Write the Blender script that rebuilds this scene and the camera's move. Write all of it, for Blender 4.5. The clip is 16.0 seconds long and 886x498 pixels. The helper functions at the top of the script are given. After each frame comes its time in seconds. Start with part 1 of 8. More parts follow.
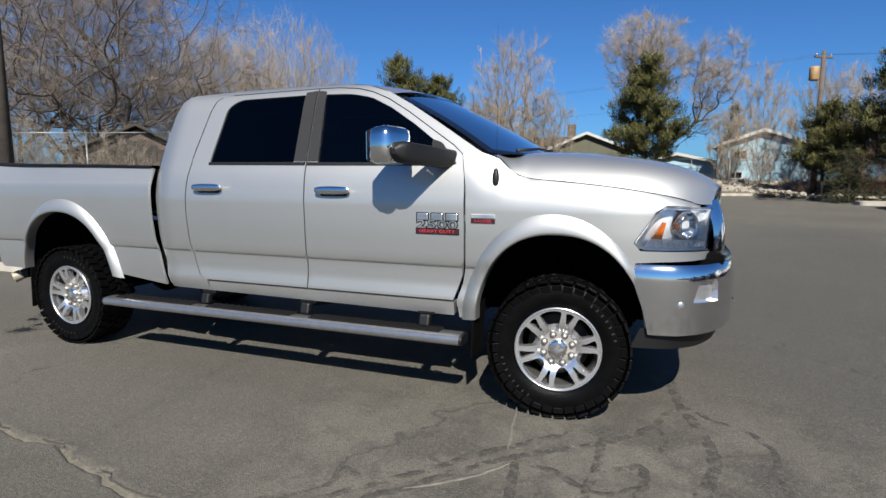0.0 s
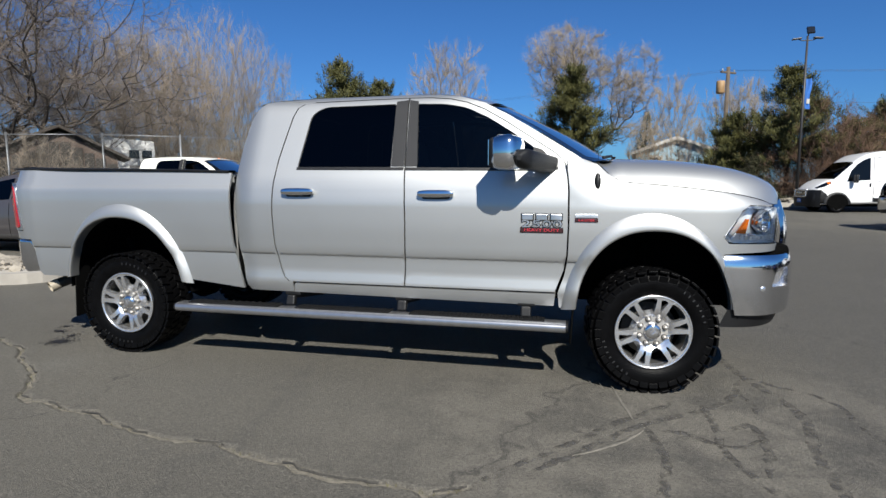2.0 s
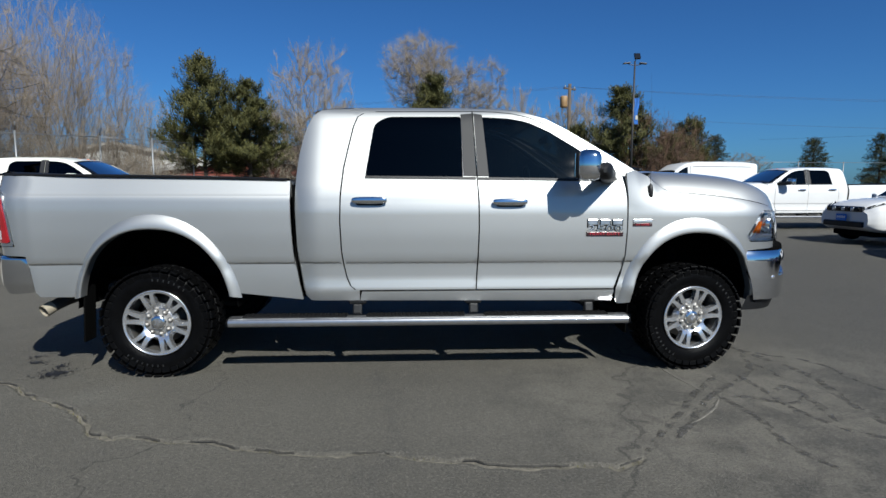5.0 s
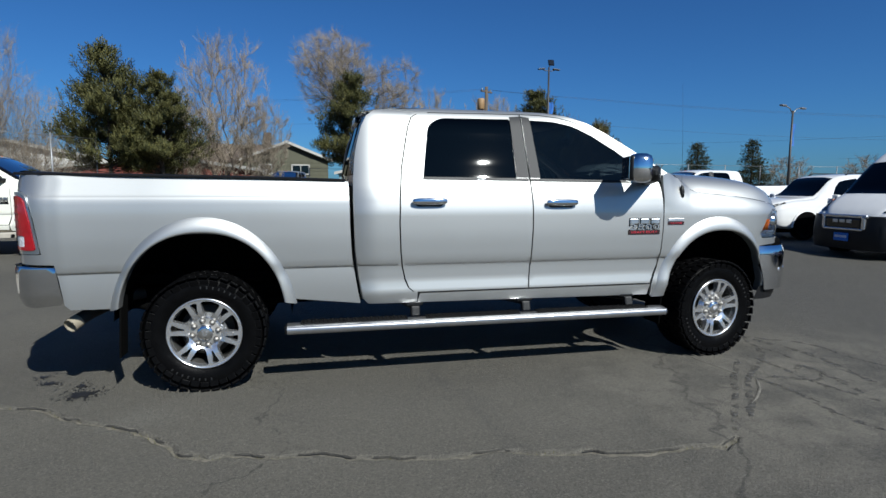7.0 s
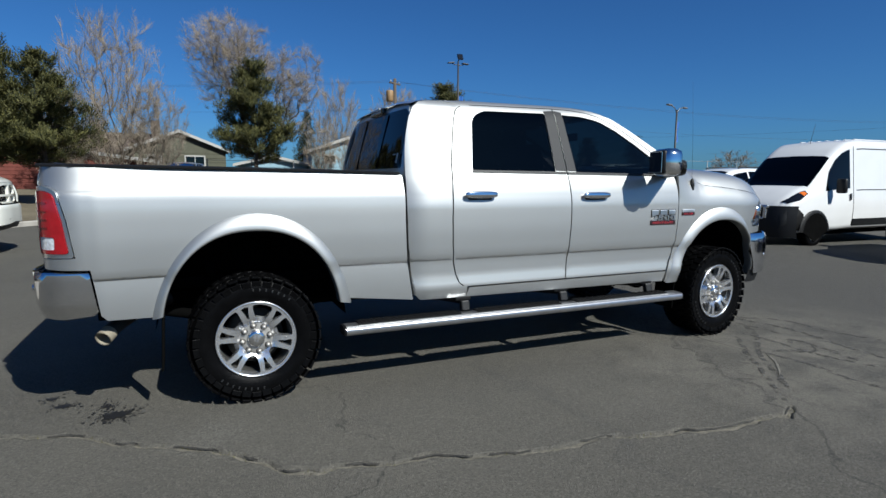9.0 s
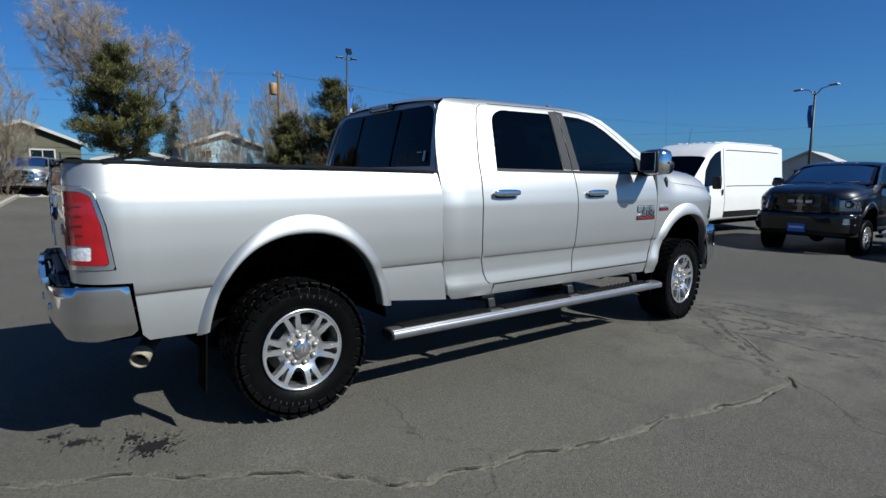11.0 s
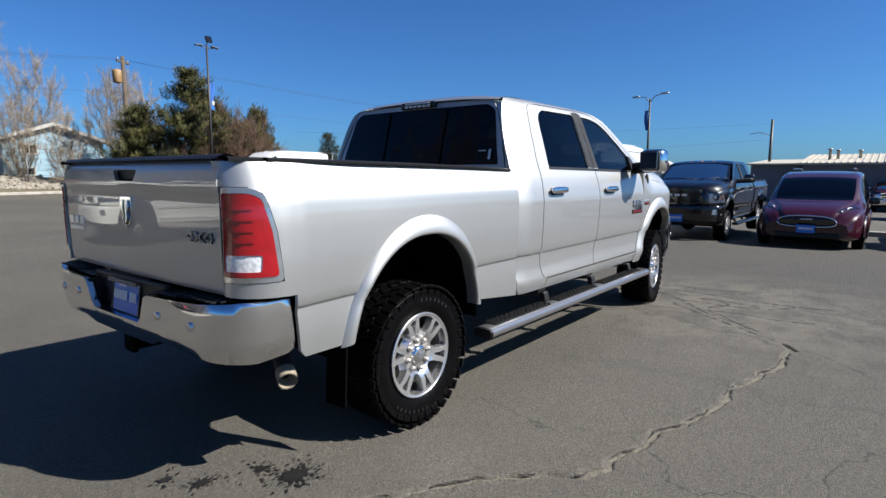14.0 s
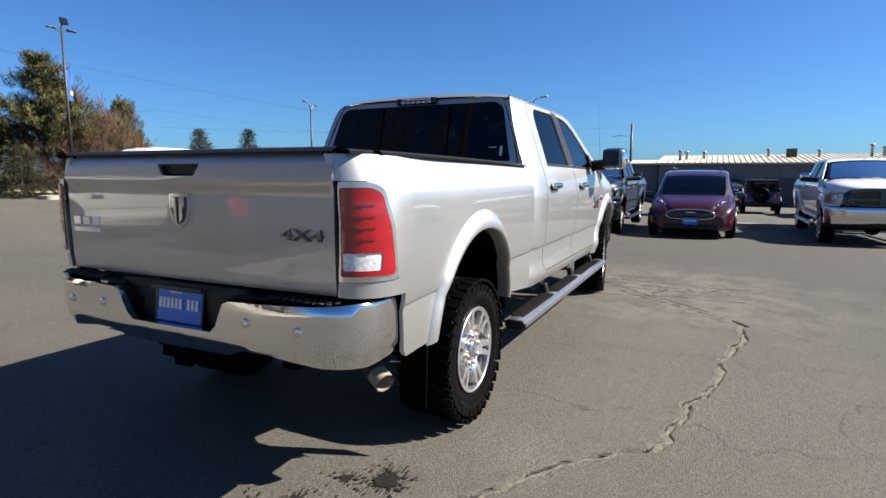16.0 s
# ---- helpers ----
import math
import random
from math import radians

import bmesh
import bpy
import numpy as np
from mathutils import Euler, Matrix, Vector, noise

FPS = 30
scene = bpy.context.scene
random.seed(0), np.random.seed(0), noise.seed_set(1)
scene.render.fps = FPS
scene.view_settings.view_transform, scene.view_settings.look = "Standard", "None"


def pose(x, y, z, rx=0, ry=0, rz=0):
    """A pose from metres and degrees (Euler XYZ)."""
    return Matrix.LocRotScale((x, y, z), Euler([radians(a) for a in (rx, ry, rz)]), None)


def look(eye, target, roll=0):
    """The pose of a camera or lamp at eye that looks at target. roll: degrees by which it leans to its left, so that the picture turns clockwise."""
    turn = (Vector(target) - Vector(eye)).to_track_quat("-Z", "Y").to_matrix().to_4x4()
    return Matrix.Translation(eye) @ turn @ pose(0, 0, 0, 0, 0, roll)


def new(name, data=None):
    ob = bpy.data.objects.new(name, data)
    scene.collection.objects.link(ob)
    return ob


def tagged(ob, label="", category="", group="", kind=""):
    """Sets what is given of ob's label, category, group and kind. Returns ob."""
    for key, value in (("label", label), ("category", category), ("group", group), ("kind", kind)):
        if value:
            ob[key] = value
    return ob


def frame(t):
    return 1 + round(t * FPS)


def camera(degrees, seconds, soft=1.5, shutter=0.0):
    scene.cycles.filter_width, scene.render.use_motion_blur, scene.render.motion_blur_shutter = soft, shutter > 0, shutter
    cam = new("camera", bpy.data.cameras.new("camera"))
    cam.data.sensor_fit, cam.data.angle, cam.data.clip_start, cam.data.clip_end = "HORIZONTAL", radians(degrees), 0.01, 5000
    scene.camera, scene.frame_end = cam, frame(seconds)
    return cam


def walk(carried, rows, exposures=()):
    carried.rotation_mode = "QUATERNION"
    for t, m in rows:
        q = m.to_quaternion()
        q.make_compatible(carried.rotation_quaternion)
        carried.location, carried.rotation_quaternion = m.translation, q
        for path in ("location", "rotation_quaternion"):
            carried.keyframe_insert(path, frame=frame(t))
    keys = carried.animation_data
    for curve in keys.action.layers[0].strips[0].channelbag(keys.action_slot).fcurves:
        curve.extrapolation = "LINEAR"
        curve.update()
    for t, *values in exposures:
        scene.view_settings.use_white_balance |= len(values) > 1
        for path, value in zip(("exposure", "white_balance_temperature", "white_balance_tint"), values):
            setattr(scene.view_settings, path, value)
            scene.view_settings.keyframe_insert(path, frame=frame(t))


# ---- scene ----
cam = camera(76.5, 16.0)
PATH = [
    (0, (4.641, -4.125, 1.386), (3.909, -2.281, 1.134), -0.0),
    (0.5, (4.342, -4.299, 1.377), (3.691, -2.424, 1.13), 0.0),
    (1, (4.079, -4.462, 1.381), (3.486, -2.567, 1.136), 0.1),
    (1.5, (3.833, -4.635, 1.381), (3.299, -2.722, 1.142), 0.1),
    (2, (3.585, -4.78, 1.383), (3.129, -2.847, 1.147), -0.1),
    (2.5, (3.294, -4.895, 1.39), (2.923, -2.943, 1.155), -0.1),
    (3, (3.022, -5.001, 1.411), (2.736, -3.036, 1.177), -0.1),
    (3.5, (2.761, -5.116, 1.42), (2.556, -3.139, 1.194), -0.1),
    (6, (1.354, -5.159, 1.426), (1.646, -3.193, 1.205), 0.2),
    (6.5, (1.064, -5.096, 1.429), (1.428, -3.142, 1.207), 0.2),
    (7, (0.794, -5.042, 1.429), (1.236, -3.105, 1.206), 0.2),
    (7.5, (0.509, -4.988, 1.425), (1.033, -3.071, 1.199), 0.2),
    (8, (0.247, -4.904, 1.421), (0.858, -3.014, 1.186), 0.1),
    (8.5, (-0.024, -4.764, 1.419), (0.68, -2.907, 1.175), 0.2),
    (9, (-0.279, -4.652, 1.431), (0.518, -2.835, 1.183), 0.2),
    (11.5, (-1.435, -3.91, 1.438), (-0.18, -2.374, 1.179), 0.3),
    (12, (-1.63, -3.737, 1.436), (-0.314, -2.253, 1.175), 0.3),
    (12.5, (-1.805, -3.536, 1.419), (-0.438, -2.1, 1.153), 0.2),
    (13, (-1.971, -3.358, 1.437), (-0.548, -1.98, 1.167), 0.2),
    (13.5, (-2.155, -3.186, 1.429), (-0.669, -1.876, 1.161), 0.2),
    (14, (-2.329, -3.011, 1.439), (-0.775, -1.781, 1.174), 0.1),
    (14.5, (-2.477, -2.809, 1.422), (-0.862, -1.659, 1.156), 0.0),
    (15, (-2.611, -2.598, 1.42), (-0.939, -1.534, 1.152), 0.1),
    (15.5, (-2.739, -2.388, 1.418), (-1.008, -1.423, 1.149), 0.2),
    (16, (-2.868, -2.179, 1.415), (-1.083, -1.316, 1.148), 0.1),
]
LIGHT = [(0.0, 1.06, 6850, 9), (2.0, 0.94, 6650, 8), (3.5, 0.77, 6550, 7), (6.0, 0.57, 6250, 5), (9.0, 0.57, 6250, 5), (11.5, 0.74, 6300, 6), (12.5, 0.88, 6400, 8),
         (14.0, 1.15, 6650, 10), (16.0, 1.50, 7200, 12)]
walk(cam, [(t, look(eye, target, roll)) for t, eye, target, roll in PATH], LIGHT)

# ---- sky and sun ----
SUN_AZ, SUN_EL = radians(-67.0), radians(42.0)
world = bpy.data.worlds.new("sky")
scene.world = world
world.use_nodes = True
wn = world.node_tree
wn.nodes.clear()
sky = wn.nodes.new("ShaderNodeTexSky")
sky.sky_type = "NISHITA"
sky.sun_disc = False
sky.sun_elevation = SUN_EL
sky.sun_rotation = radians(90) - SUN_AZ
sky.altitude = 950
sky.air_density = 1.0
sky.dust_density = 1.3
sky.ozone_density = 2.0
sky_bg = wn.nodes.new("ShaderNodeBackground")
sky_bg.inputs["Strength"].default_value = 0.05
sky_out = wn.nodes.new("ShaderNodeOutputWorld")
deep = wn.nodes.new("ShaderNodeMix")
deep.data_type, deep.blend_type = "RGBA", "MULTIPLY"
deep.inputs["Factor"].default_value = 1.0
deep.inputs["B"].default_value = (0.285, 0.63, 1.09, 1)
wn.links.new(sky.outputs["Color"], deep.inputs["A"])
wn.links.new(deep.outputs["Result"], sky_bg.inputs["Color"])
wn.links.new(sky_bg.outputs["Background"], sky_out.inputs["Surface"])

sun = new("sun", bpy.data.lights.new("sun", "SUN"))
sun.data.energy = 5.0
sun.data.angle = radians(0.53)
sun.data.color = (1.0, 0.975, 0.935)
sun_way = Vector((math.cos(SUN_AZ) * math.cos(SUN_EL), math.sin(SUN_AZ) * math.cos(SUN_EL), math.sin(SUN_EL)))
sun.matrix_world = look(sun_way * 60, (0, 0, 0))

# ---- materials ----
def material(name):
    m = bpy.data.materials.new(name)
    m.use_nodes = True
    nt = m.node_tree
    return m, nt, nt.nodes["Principled BSDF"]


def tint(c, k):
    return tuple(min(1.0, v * k) for v in c[:3]) + (1.0,)


def plain(name, color, rough=0.5, metal=0.0, coat=0.0, vary=0.08, scale=6.0, bump=0.0, bump_scale=60.0, spec=0.5):
    """Colour with soft variation at two scales, and a fine relief."""
    m, nt, b = material(name)
    co = nt.nodes.new("ShaderNodeTexCoord")
    n1 = nt.nodes.new("ShaderNodeTexNoise")
    n1.inputs["Scale"].default_value = scale
    n1.inputs["Detail"].default_value = 6
    nt.links.new(co.outputs["Object"], n1.inputs["Vector"])
    ramp = nt.nodes.new("ShaderNodeMapRange")
    ramp.inputs["From Min"].default_value, ramp.inputs["From Max"].default_value = 0.3, 0.7
    nt.links.new(n1.outputs["Fac"], ramp.inputs["Value"])
    mix = nt.nodes.new("ShaderNodeMix")
    mix.data_type = "RGBA"
    mix.inputs["A"].default_value = tint(color, 1 - vary)
    mix.inputs["B"].default_value = tint(color, 1 + vary)
    nt.links.new(ramp.outputs["Result"], mix.inputs["Factor"])
    nt.links.new(mix.outputs["Result"], b.inputs["Base Color"])
    b.inputs["Roughness"].default_value = rough
    b.inputs["Metallic"].default_value = metal
    b.inputs["Specular IOR Level"].default_value = spec
    if coat:
        b.inputs["Coat Weight"].default_value = coat
        b.inputs["Coat Roughness"].default_value = 0.03
    if bump:
        n2 = nt.nodes.new("ShaderNodeTexNoise")
        n2.inputs["Scale"].default_value = bump_scale
        n2.inputs["Detail"].default_value = 4
        nt.links.new(co.outputs["Object"], n2.inputs["Vector"])
        bp = nt.nodes.new("ShaderNodeBump")
        bp.inputs["Strength"].default_value = bump
        bp.inputs["Distance"].default_value = 0.01
        nt.links.new(n2.outputs["Fac"], bp.inputs["Height"])
        nt.links.new(bp.outputs["Normal"], b.inputs["Normal"])
    return m


def car_paint(name, color, metal=0.0, rough=0.35, dust=0.06, ior=1.5):
    """Clear-coated paint with a fine flake, a faint orange peel and a film of road dust low down on the panels."""
    m, nt, b = material(name)
    co = nt.nodes.new("ShaderNodeTexCoord")
    flake = nt.nodes.new("ShaderNodeTexNoise")
    flake.inputs["Scale"].default_value = 900
    flake.inputs["Detail"].default_value = 2
    nt.links.new(co.outputs["Object"], flake.inputs["Vector"])
    big = nt.nodes.new("ShaderNodeTexNoise")
    big.inputs["Scale"].default_value = 2.2
    big.inputs["Detail"].default_value = 8
    nt.links.new(co.outputs["Object"], big.inputs["Vector"])
    mix = nt.nodes.new("ShaderNodeMix")
    mix.data_type = "RGBA"
    mix.inputs["A"].default_value = tint(color, 0.93)
    mix.inputs["B"].default_value = tint(color, 1.06)
    nt.links.new(flake.outputs["Fac"], mix.inputs["Factor"])
    film = nt.nodes.new("ShaderNodeMapRange")
    film.inputs["From Min"].default_value, film.inputs["From Max"].default_value = 0.45, 0.75
    film.inputs["To Max"].default_value = dust
    nt.links.new(big.outputs["Fac"], film.inputs["Value"])
    dusty = nt.nodes.new("ShaderNodeMix")
    dusty.data_type = "RGBA"
    dusty.inputs["B"].default_value = (0.22, 0.20, 0.17, 1)
    nt.links.new(film.outputs["Result"], dusty.inputs["Factor"])
    nt.links.new(mix.outputs["Result"], dusty.inputs["A"])
    nt.links.new(dusty.outputs["Result"], b.inputs["Base Color"])
    b.inputs["Metallic"].default_value = metal
    b.inputs["Roughness"].default_value = rough
    b.inputs["Coat Weight"].default_value = 1.0
    b.inputs["Specular IOR Level"].default_value = 0.5 if metal > 0.5 else 0.15
    rg = nt.nodes.new("ShaderNodeMapRange")
    rg.inputs["To Min"].default_value, rg.inputs["To Max"].default_value = 0.006, 0.03
    b.inputs["Coat IOR"].default_value = ior
    nt.links.new(big.outputs["Fac"], rg.inputs["Value"])
    nt.links.new(rg.outputs["Result"], b.inputs["Coat Roughness"])
    return m


def chrome(name, color=(0.72, 0.73, 0.75), rough=0.06):
    m, nt, b = material(name)
    b.inputs["Base Color"].default_value = (*color, 1)
    b.inputs["Metallic"].default_value = 1.0
    co = nt.nodes.new("ShaderNodeTexCoord")
    n = nt.nodes.new("ShaderNodeTexNoise")
    n.inputs["Scale"].default_value = 5
    n.inputs["Detail"].default_value = 7
    nt.links.new(co.outputs["Object"], n.inputs["Vector"])
    r = nt.nodes.new("ShaderNodeMapRange")
    r.inputs["From Min"].default_value, r.inputs["From Max"].default_value = 0.35, 0.75
    r.inputs["To Min"].default_value, r.inputs["To Max"].default_value = rough, rough * 2.5 + 0.03
    nt.links.new(n.outputs["Fac"], r.inputs["Value"])
    nt.links.new(r.outputs["Result"], b.inputs["Roughness"])
    return m


def glass(name, through_color, ior=1.5, gloss_color=(1, 1, 1)):
    """Thin tinted pane: a clear reflection over what is seen through the tint."""
    m = bpy.data.materials.new(name)
    m.use_nodes = True
    nt = m.node_tree
    nt.nodes.clear()
    tr = nt.nodes.new("ShaderNodeBsdfTransparent")
    tr.inputs["Color"].default_value = (*through_color, 1)
    gl = nt.nodes.new("ShaderNodeBsdfGlossy")
    gl.inputs["Roughness"].default_value = 0.015
    gl.inputs["Color"].default_value = (*gloss_color, 1)
    fr = nt.nodes.new("ShaderNodeFresnel")
    fr.inputs["IOR"].default_value = ior
    mx = nt.nodes.new("ShaderNodeMixShader")
    out = nt.nodes.new("ShaderNodeOutputMaterial")
    nt.links.new(fr.outputs["Fac"], mx.inputs["Fac"])
    nt.links.new(tr.outputs["BSDF"], mx.inputs[1])
    nt.links.new(gl.outputs["BSDF"], mx.inputs[2])
    nt.links.new(mx.outputs["Shader"], out.inputs["Surface"])
    return m


M = {}
M["silver"] = car_paint("silver_paint", (0.415, 0.419, 0.410), metal=0.90, rough=0.53, ior=1.65)
M["white"] = car_paint("white_paint", (0.60, 0.60, 0.595), rough=0.4)
M["cream"] = car_paint("cream_white_paint", (0.696, 0.6873, 0.609), rough=0.4)
M["navy"] = car_paint("dark_blue_paint", (0.0021, 0.0024, 0.0042), dust=0.003, rough=0.35)
M["maroon"] = car_paint("maroon_paint", (0.028, 0.0021, 0.0084), dust=0.004, rough=0.35)
M["bronze"] = car_paint("grey_brown_paint", (0.066, 0.06, 0.06), metal=0.5, rough=0.4)
M["blue"] = car_paint("blue_paint", (0.009, 0.05, 0.18), metal=0.3, rough=0.4)
M["pewter"] = car_paint("pewter_paint", (0.078, 0.075, 0.072), metal=0.5, rough=0.4)
M["chrome"] = chrome("chrome")
M["alloy"] = plain("polished_alloy", (0.62, 0.625, 0.64), 0.26, metal=0.88, coat=0.5, vary=0.05)
M["board_alloy"] = plain("brushed_alloy", (0.40, 0.40, 0.41), 0.28, metal=0.9, vary=0.08, scale=20)
M["steel"] = chrome("dull_steel", (0.42, 0.40, 0.37), 0.3)
# bright tan: sunlight on the pipe's end is put into this colour
M["exhaust"] = plain("sunlit_exhaust_steel", (0.276, 0.24, 0.18), 0.5, metal=0.15, vary=0.15, scale=9)
M["glass_dark"] = glass("privacy_glass", (0.010, 0.011, 0.012), 1.42, (0.6, 0.6, 0.6))
M["glass_front"] = glass("tinted_glass", (0.06, 0.066, 0.07), 1.42, (0.8, 0.8, 0.8))
M["windshield"] = glass("windshield_glass", (0.42, 0.55, 0.56), 1.45)
M["lens"] = glass("clear_lens", (0.93, 0.95, 0.96), 1.45)
M["red_lens"] = plain("red_lamp_lens", (0.27, 0.003, 0.008), 0.12, coat=1.0, vary=0.15, scale=20)
M["red_dark"] = plain("dark_red_lamp_lens", (0.20, 0.002, 0.006), 0.15, coat=1.0)
M["amber"] = plain("amber_lamp_lens", (0.6, 0.128, 0.008), 0.12, coat=1.0, vary=0.15, scale=30)
M["reverse"] = plain("reversing_lens", (0.66, 0.68, 0.7), 0.15, metal=0.15, coat=1.0, vary=0.3, scale=60)
M["black_plastic"] = plain("black_plastic", (0.0042, 0.0042, 0.0045), 0.5, vary=0.15, bump=0.15, bump_scale=300, spec=0.35)
M["black_gloss"] = plain("black_gloss", (0.0048, 0.0048, 0.0054), 0.12, coat=0.5)
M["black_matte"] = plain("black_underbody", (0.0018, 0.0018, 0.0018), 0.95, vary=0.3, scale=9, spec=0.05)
M["pillar"] = plain("pillar_film", (0.019, 0.019, 0.020), 0.55, vary=0.05, spec=0.25)
M["rubber"] = plain("tyre_rubber", (0.0022, 0.0022, 0.0024), 0.40, vary=0.25, scale=14, bump=0.25, bump_scale=120, spec=0.05)
M["rubber_mark"] = plain("raised_sidewall_mark", (0.0084, 0.0084, 0.0087), 0.5)
M["seat_cloth"] = plain("seat_leather", (0.0108, 0.0102, 0.0096), 0.55, vary=0.15)
M["dash"] = plain("dashboard_vinyl", (0.018, 0.018, 0.0192), 0.6)
M["plate_blue"] = plain("plate_blue", (0.0105, 0.14, 0.49), 0.35, vary=0.05)
M["plate_white"] = plain("plate_white", (0.6, 0.624, 0.64), 0.4, vary=0.03)
M["badge_red"] = plain("badge_red", (0.4, 0.024, 0.04), 0.35)
M["badge_dark"] = plain("badge_dark_red", (0.027, 0.0072, 0.0084), 0.25, coat=0.5)
M["badge_grey"] = chrome("badge_chrome", (0.62, 0.64, 0.66), 0.22)
M["iron"] = plain("cast_iron", (0.042, 0.039, 0.036), 0.6, metal=0.3)
M["lamp_silver"] = plain("lamp_reflector", (0.74, 0.75, 0.77), 0.22, metal=0.45, vary=0.12, scale=30)
M["paper"] = plain("sticker_paper", (0.6, 0.6, 0.576), 0.7)

# ---- mesh helpers ----
from mathutils.geometry import delaunay_2d_cdt


class Geo:
    """Gathers vertices, faces and normals for one mesh."""

    def __init__(self):
        self.v, self.f, self.n, self.s = [], [], [], []

    def add(self, verts, faces, normals=None, smooth=True):
        k = len(self.v)
        self.v += [tuple(p) for p in verts]
        self.f += [tuple(i + k for i in q) for q in faces]
        self.n += [tuple(p) for p in normals] if normals else [(0, 0, 0)] * len(verts)
        self.s += [smooth] * len(faces)
        return self

    def join(self, other, m=None):
        m = m or Matrix()
        r = m.to_3x3()
        flip = r.determinant() < 0
        k = len(self.v)
        self.v += [tuple(m @ Vector(p)) for p in other.v]
        self.n += [tuple((r @ Vector(p)).normalized()) if any(p) else p for p in other.n]
        self.f += [tuple(i + k for i in (q[::-1] if flip else q)) for q in other.f]
        self.s += other.s
        return self

    def mirrored(self):
        return Geo().join(self, Matrix.Diagonal((1, -1, 1, 1)))

    def bm(self, bm, smooth=False):
        bm.verts.index_update()
        self.add([v.co[:] for v in bm.verts], [[v.index for v in f.verts] for f in bm.faces], smooth=smooth)
        bm.free()
        return self

    def box(self, centre, size, bevel=0.0, turn=None, smooth=False):
        bm = bmesh.new()
        bmesh.ops.create_cube(bm, size=1.0, matrix=Matrix.Diagonal((*size, 1)))
        if bevel:
            bmesh.ops.bevel(bm, geom=bm.edges[:], offset=bevel, segments=2, profile=0.5, affect="EDGES")
        m = Matrix.Translation(centre) @ (turn or Matrix())
        bmesh.ops.transform(bm, matrix=m, verts=bm.verts)
        return self.bm(bm, smooth)

    def lathe(self, profile, seg=32, axis="y", centre=(0, 0, 0), closed=False, smooth=True):
        """Turns (radius, offset along the axis) pairs about an axis."""
        vs, fs = [], []
        for r, o in profile:
            for i in range(seg):
                a = 2 * math.pi * i / seg
                c, s = r * math.cos(a), r * math.sin(a)
                p = {"x": (o, c, s), "y": (c, o, s), "z": (c, s, o)}[axis]
                vs.append(tuple(p[j] + centre[j] for j in range(3)))
        rows = len(profile)
        for k in range(rows if closed else rows - 1):
            for i in range(seg):
                j, k2 = (i + 1) % seg, (k + 1) % rows
                fs.append((k * seg + i, k * seg + j, k2 * seg + j, k2 * seg + i))
        return self.add(vs, fs, smooth=smooth)

    def tube(self, path, radius, seg=8, cap=True, flat=1.0):
        """A tube along points; radius may be a number or a list. flat squeezes it upright."""
        path = [Vector(p) for p in path]
        rad = radius if isinstance(radius, (list, tuple)) else [radius] * len(path)
        vs, fs = [], []
        for i, p in enumerate(path):
            d = (path[min(i + 1, len(path) - 1)] - path[max(i - 1, 0)]).normalized()
            side = d.cross(Vector((0, 0, 1)))
            side = side.normalized() if side.length > 1e-4 else Vector((1, 0, 0))
            up = side.cross(d).normalized()
            for k in range(seg):
                a = 2 * math.pi * k / seg
                vs.append(p + side * (math.cos(a) * rad[i]) + up * (math.sin(a) * rad[i] * flat))
        for i in range(len(path) - 1):
            for k in range(seg):
                k2 = (k + 1) % seg
                fs.append((i * seg + k, i * seg + k2, (i + 1) * seg + k2, (i + 1) * seg + k))
        if cap:
            fs.append(tuple(range(seg))[::-1])
            fs.append(tuple((len(path) - 1) * seg + k for k in range(seg)))
        return self.add(vs, fs)

    def grid(self, f, nu, nv, smooth=True, flip=False):
        """f(a, b) for a, b in 0..1."""
        vs = [f(i / nu, j / nv) for i in range(nu + 1) for j in range(nv + 1)]
        fs = []
        for i in range(nu):
            for j in range(nv):
                q = (i * (nv + 1) + j, (i + 1) * (nv + 1) + j, (i + 1) * (nv + 1) + j + 1, i * (nv + 1) + j + 1)
                fs.append(q[::-1] if flip else q)
        return self.add(vs, fs, smooth=smooth)

    def prism(self, outline, f0, f1):
        """A solid between two placings f(u, v) of a 2D outline."""
        n = len(outline)
        a, b = [f0(*p) for p in outline], [f1(*p) for p in outline]
        fs = [tuple(range(n)), tuple(range(n, 2 * n))[::-1]]
        fs += [(i, n + i, n + (i + 1) % n, (i + 1) % n) for i in range(n)]
        return self.add([*a, *b], fs, smooth=False)

    def mesh(self, name, mat=None):
        me = bpy.data.meshes.new(name)
        me.from_pydata(self.v, [], self.f)
        me.polygons.foreach_set("use_smooth", self.s)
        if mat:
            me.materials.append(mat)
        if any(any(p) for p in self.n):
            me.normals_split_custom_set_from_vertices(self.n)
        me.update()
        return me


def part(name, geo, mat, parent=None, label=""):
    ob = new(name, geo.mesh(name, mat))
    ob.parent = parent
    if label:
        ob["label"] = label
    return ob


def thing(name, label, category, m=None, group="", kind=""):
    ob = new(name)
    ob.empty_display_size = 0.2
    ob.matrix_world = m or Matrix()
    return tagged(ob, label, category, group, kind)


def inside(poly, x, y):
    hit = False
    j = len(poly) - 1
    for i in range(len(poly)):
        (xi, yi), (xj, yj) = poly[i], poly[j]
        if (yi > y) != (yj > y) and x < (xj - xi) * (y - yi) / (yj - yi) + xi:
            hit = not hit
        j = i
    return hit


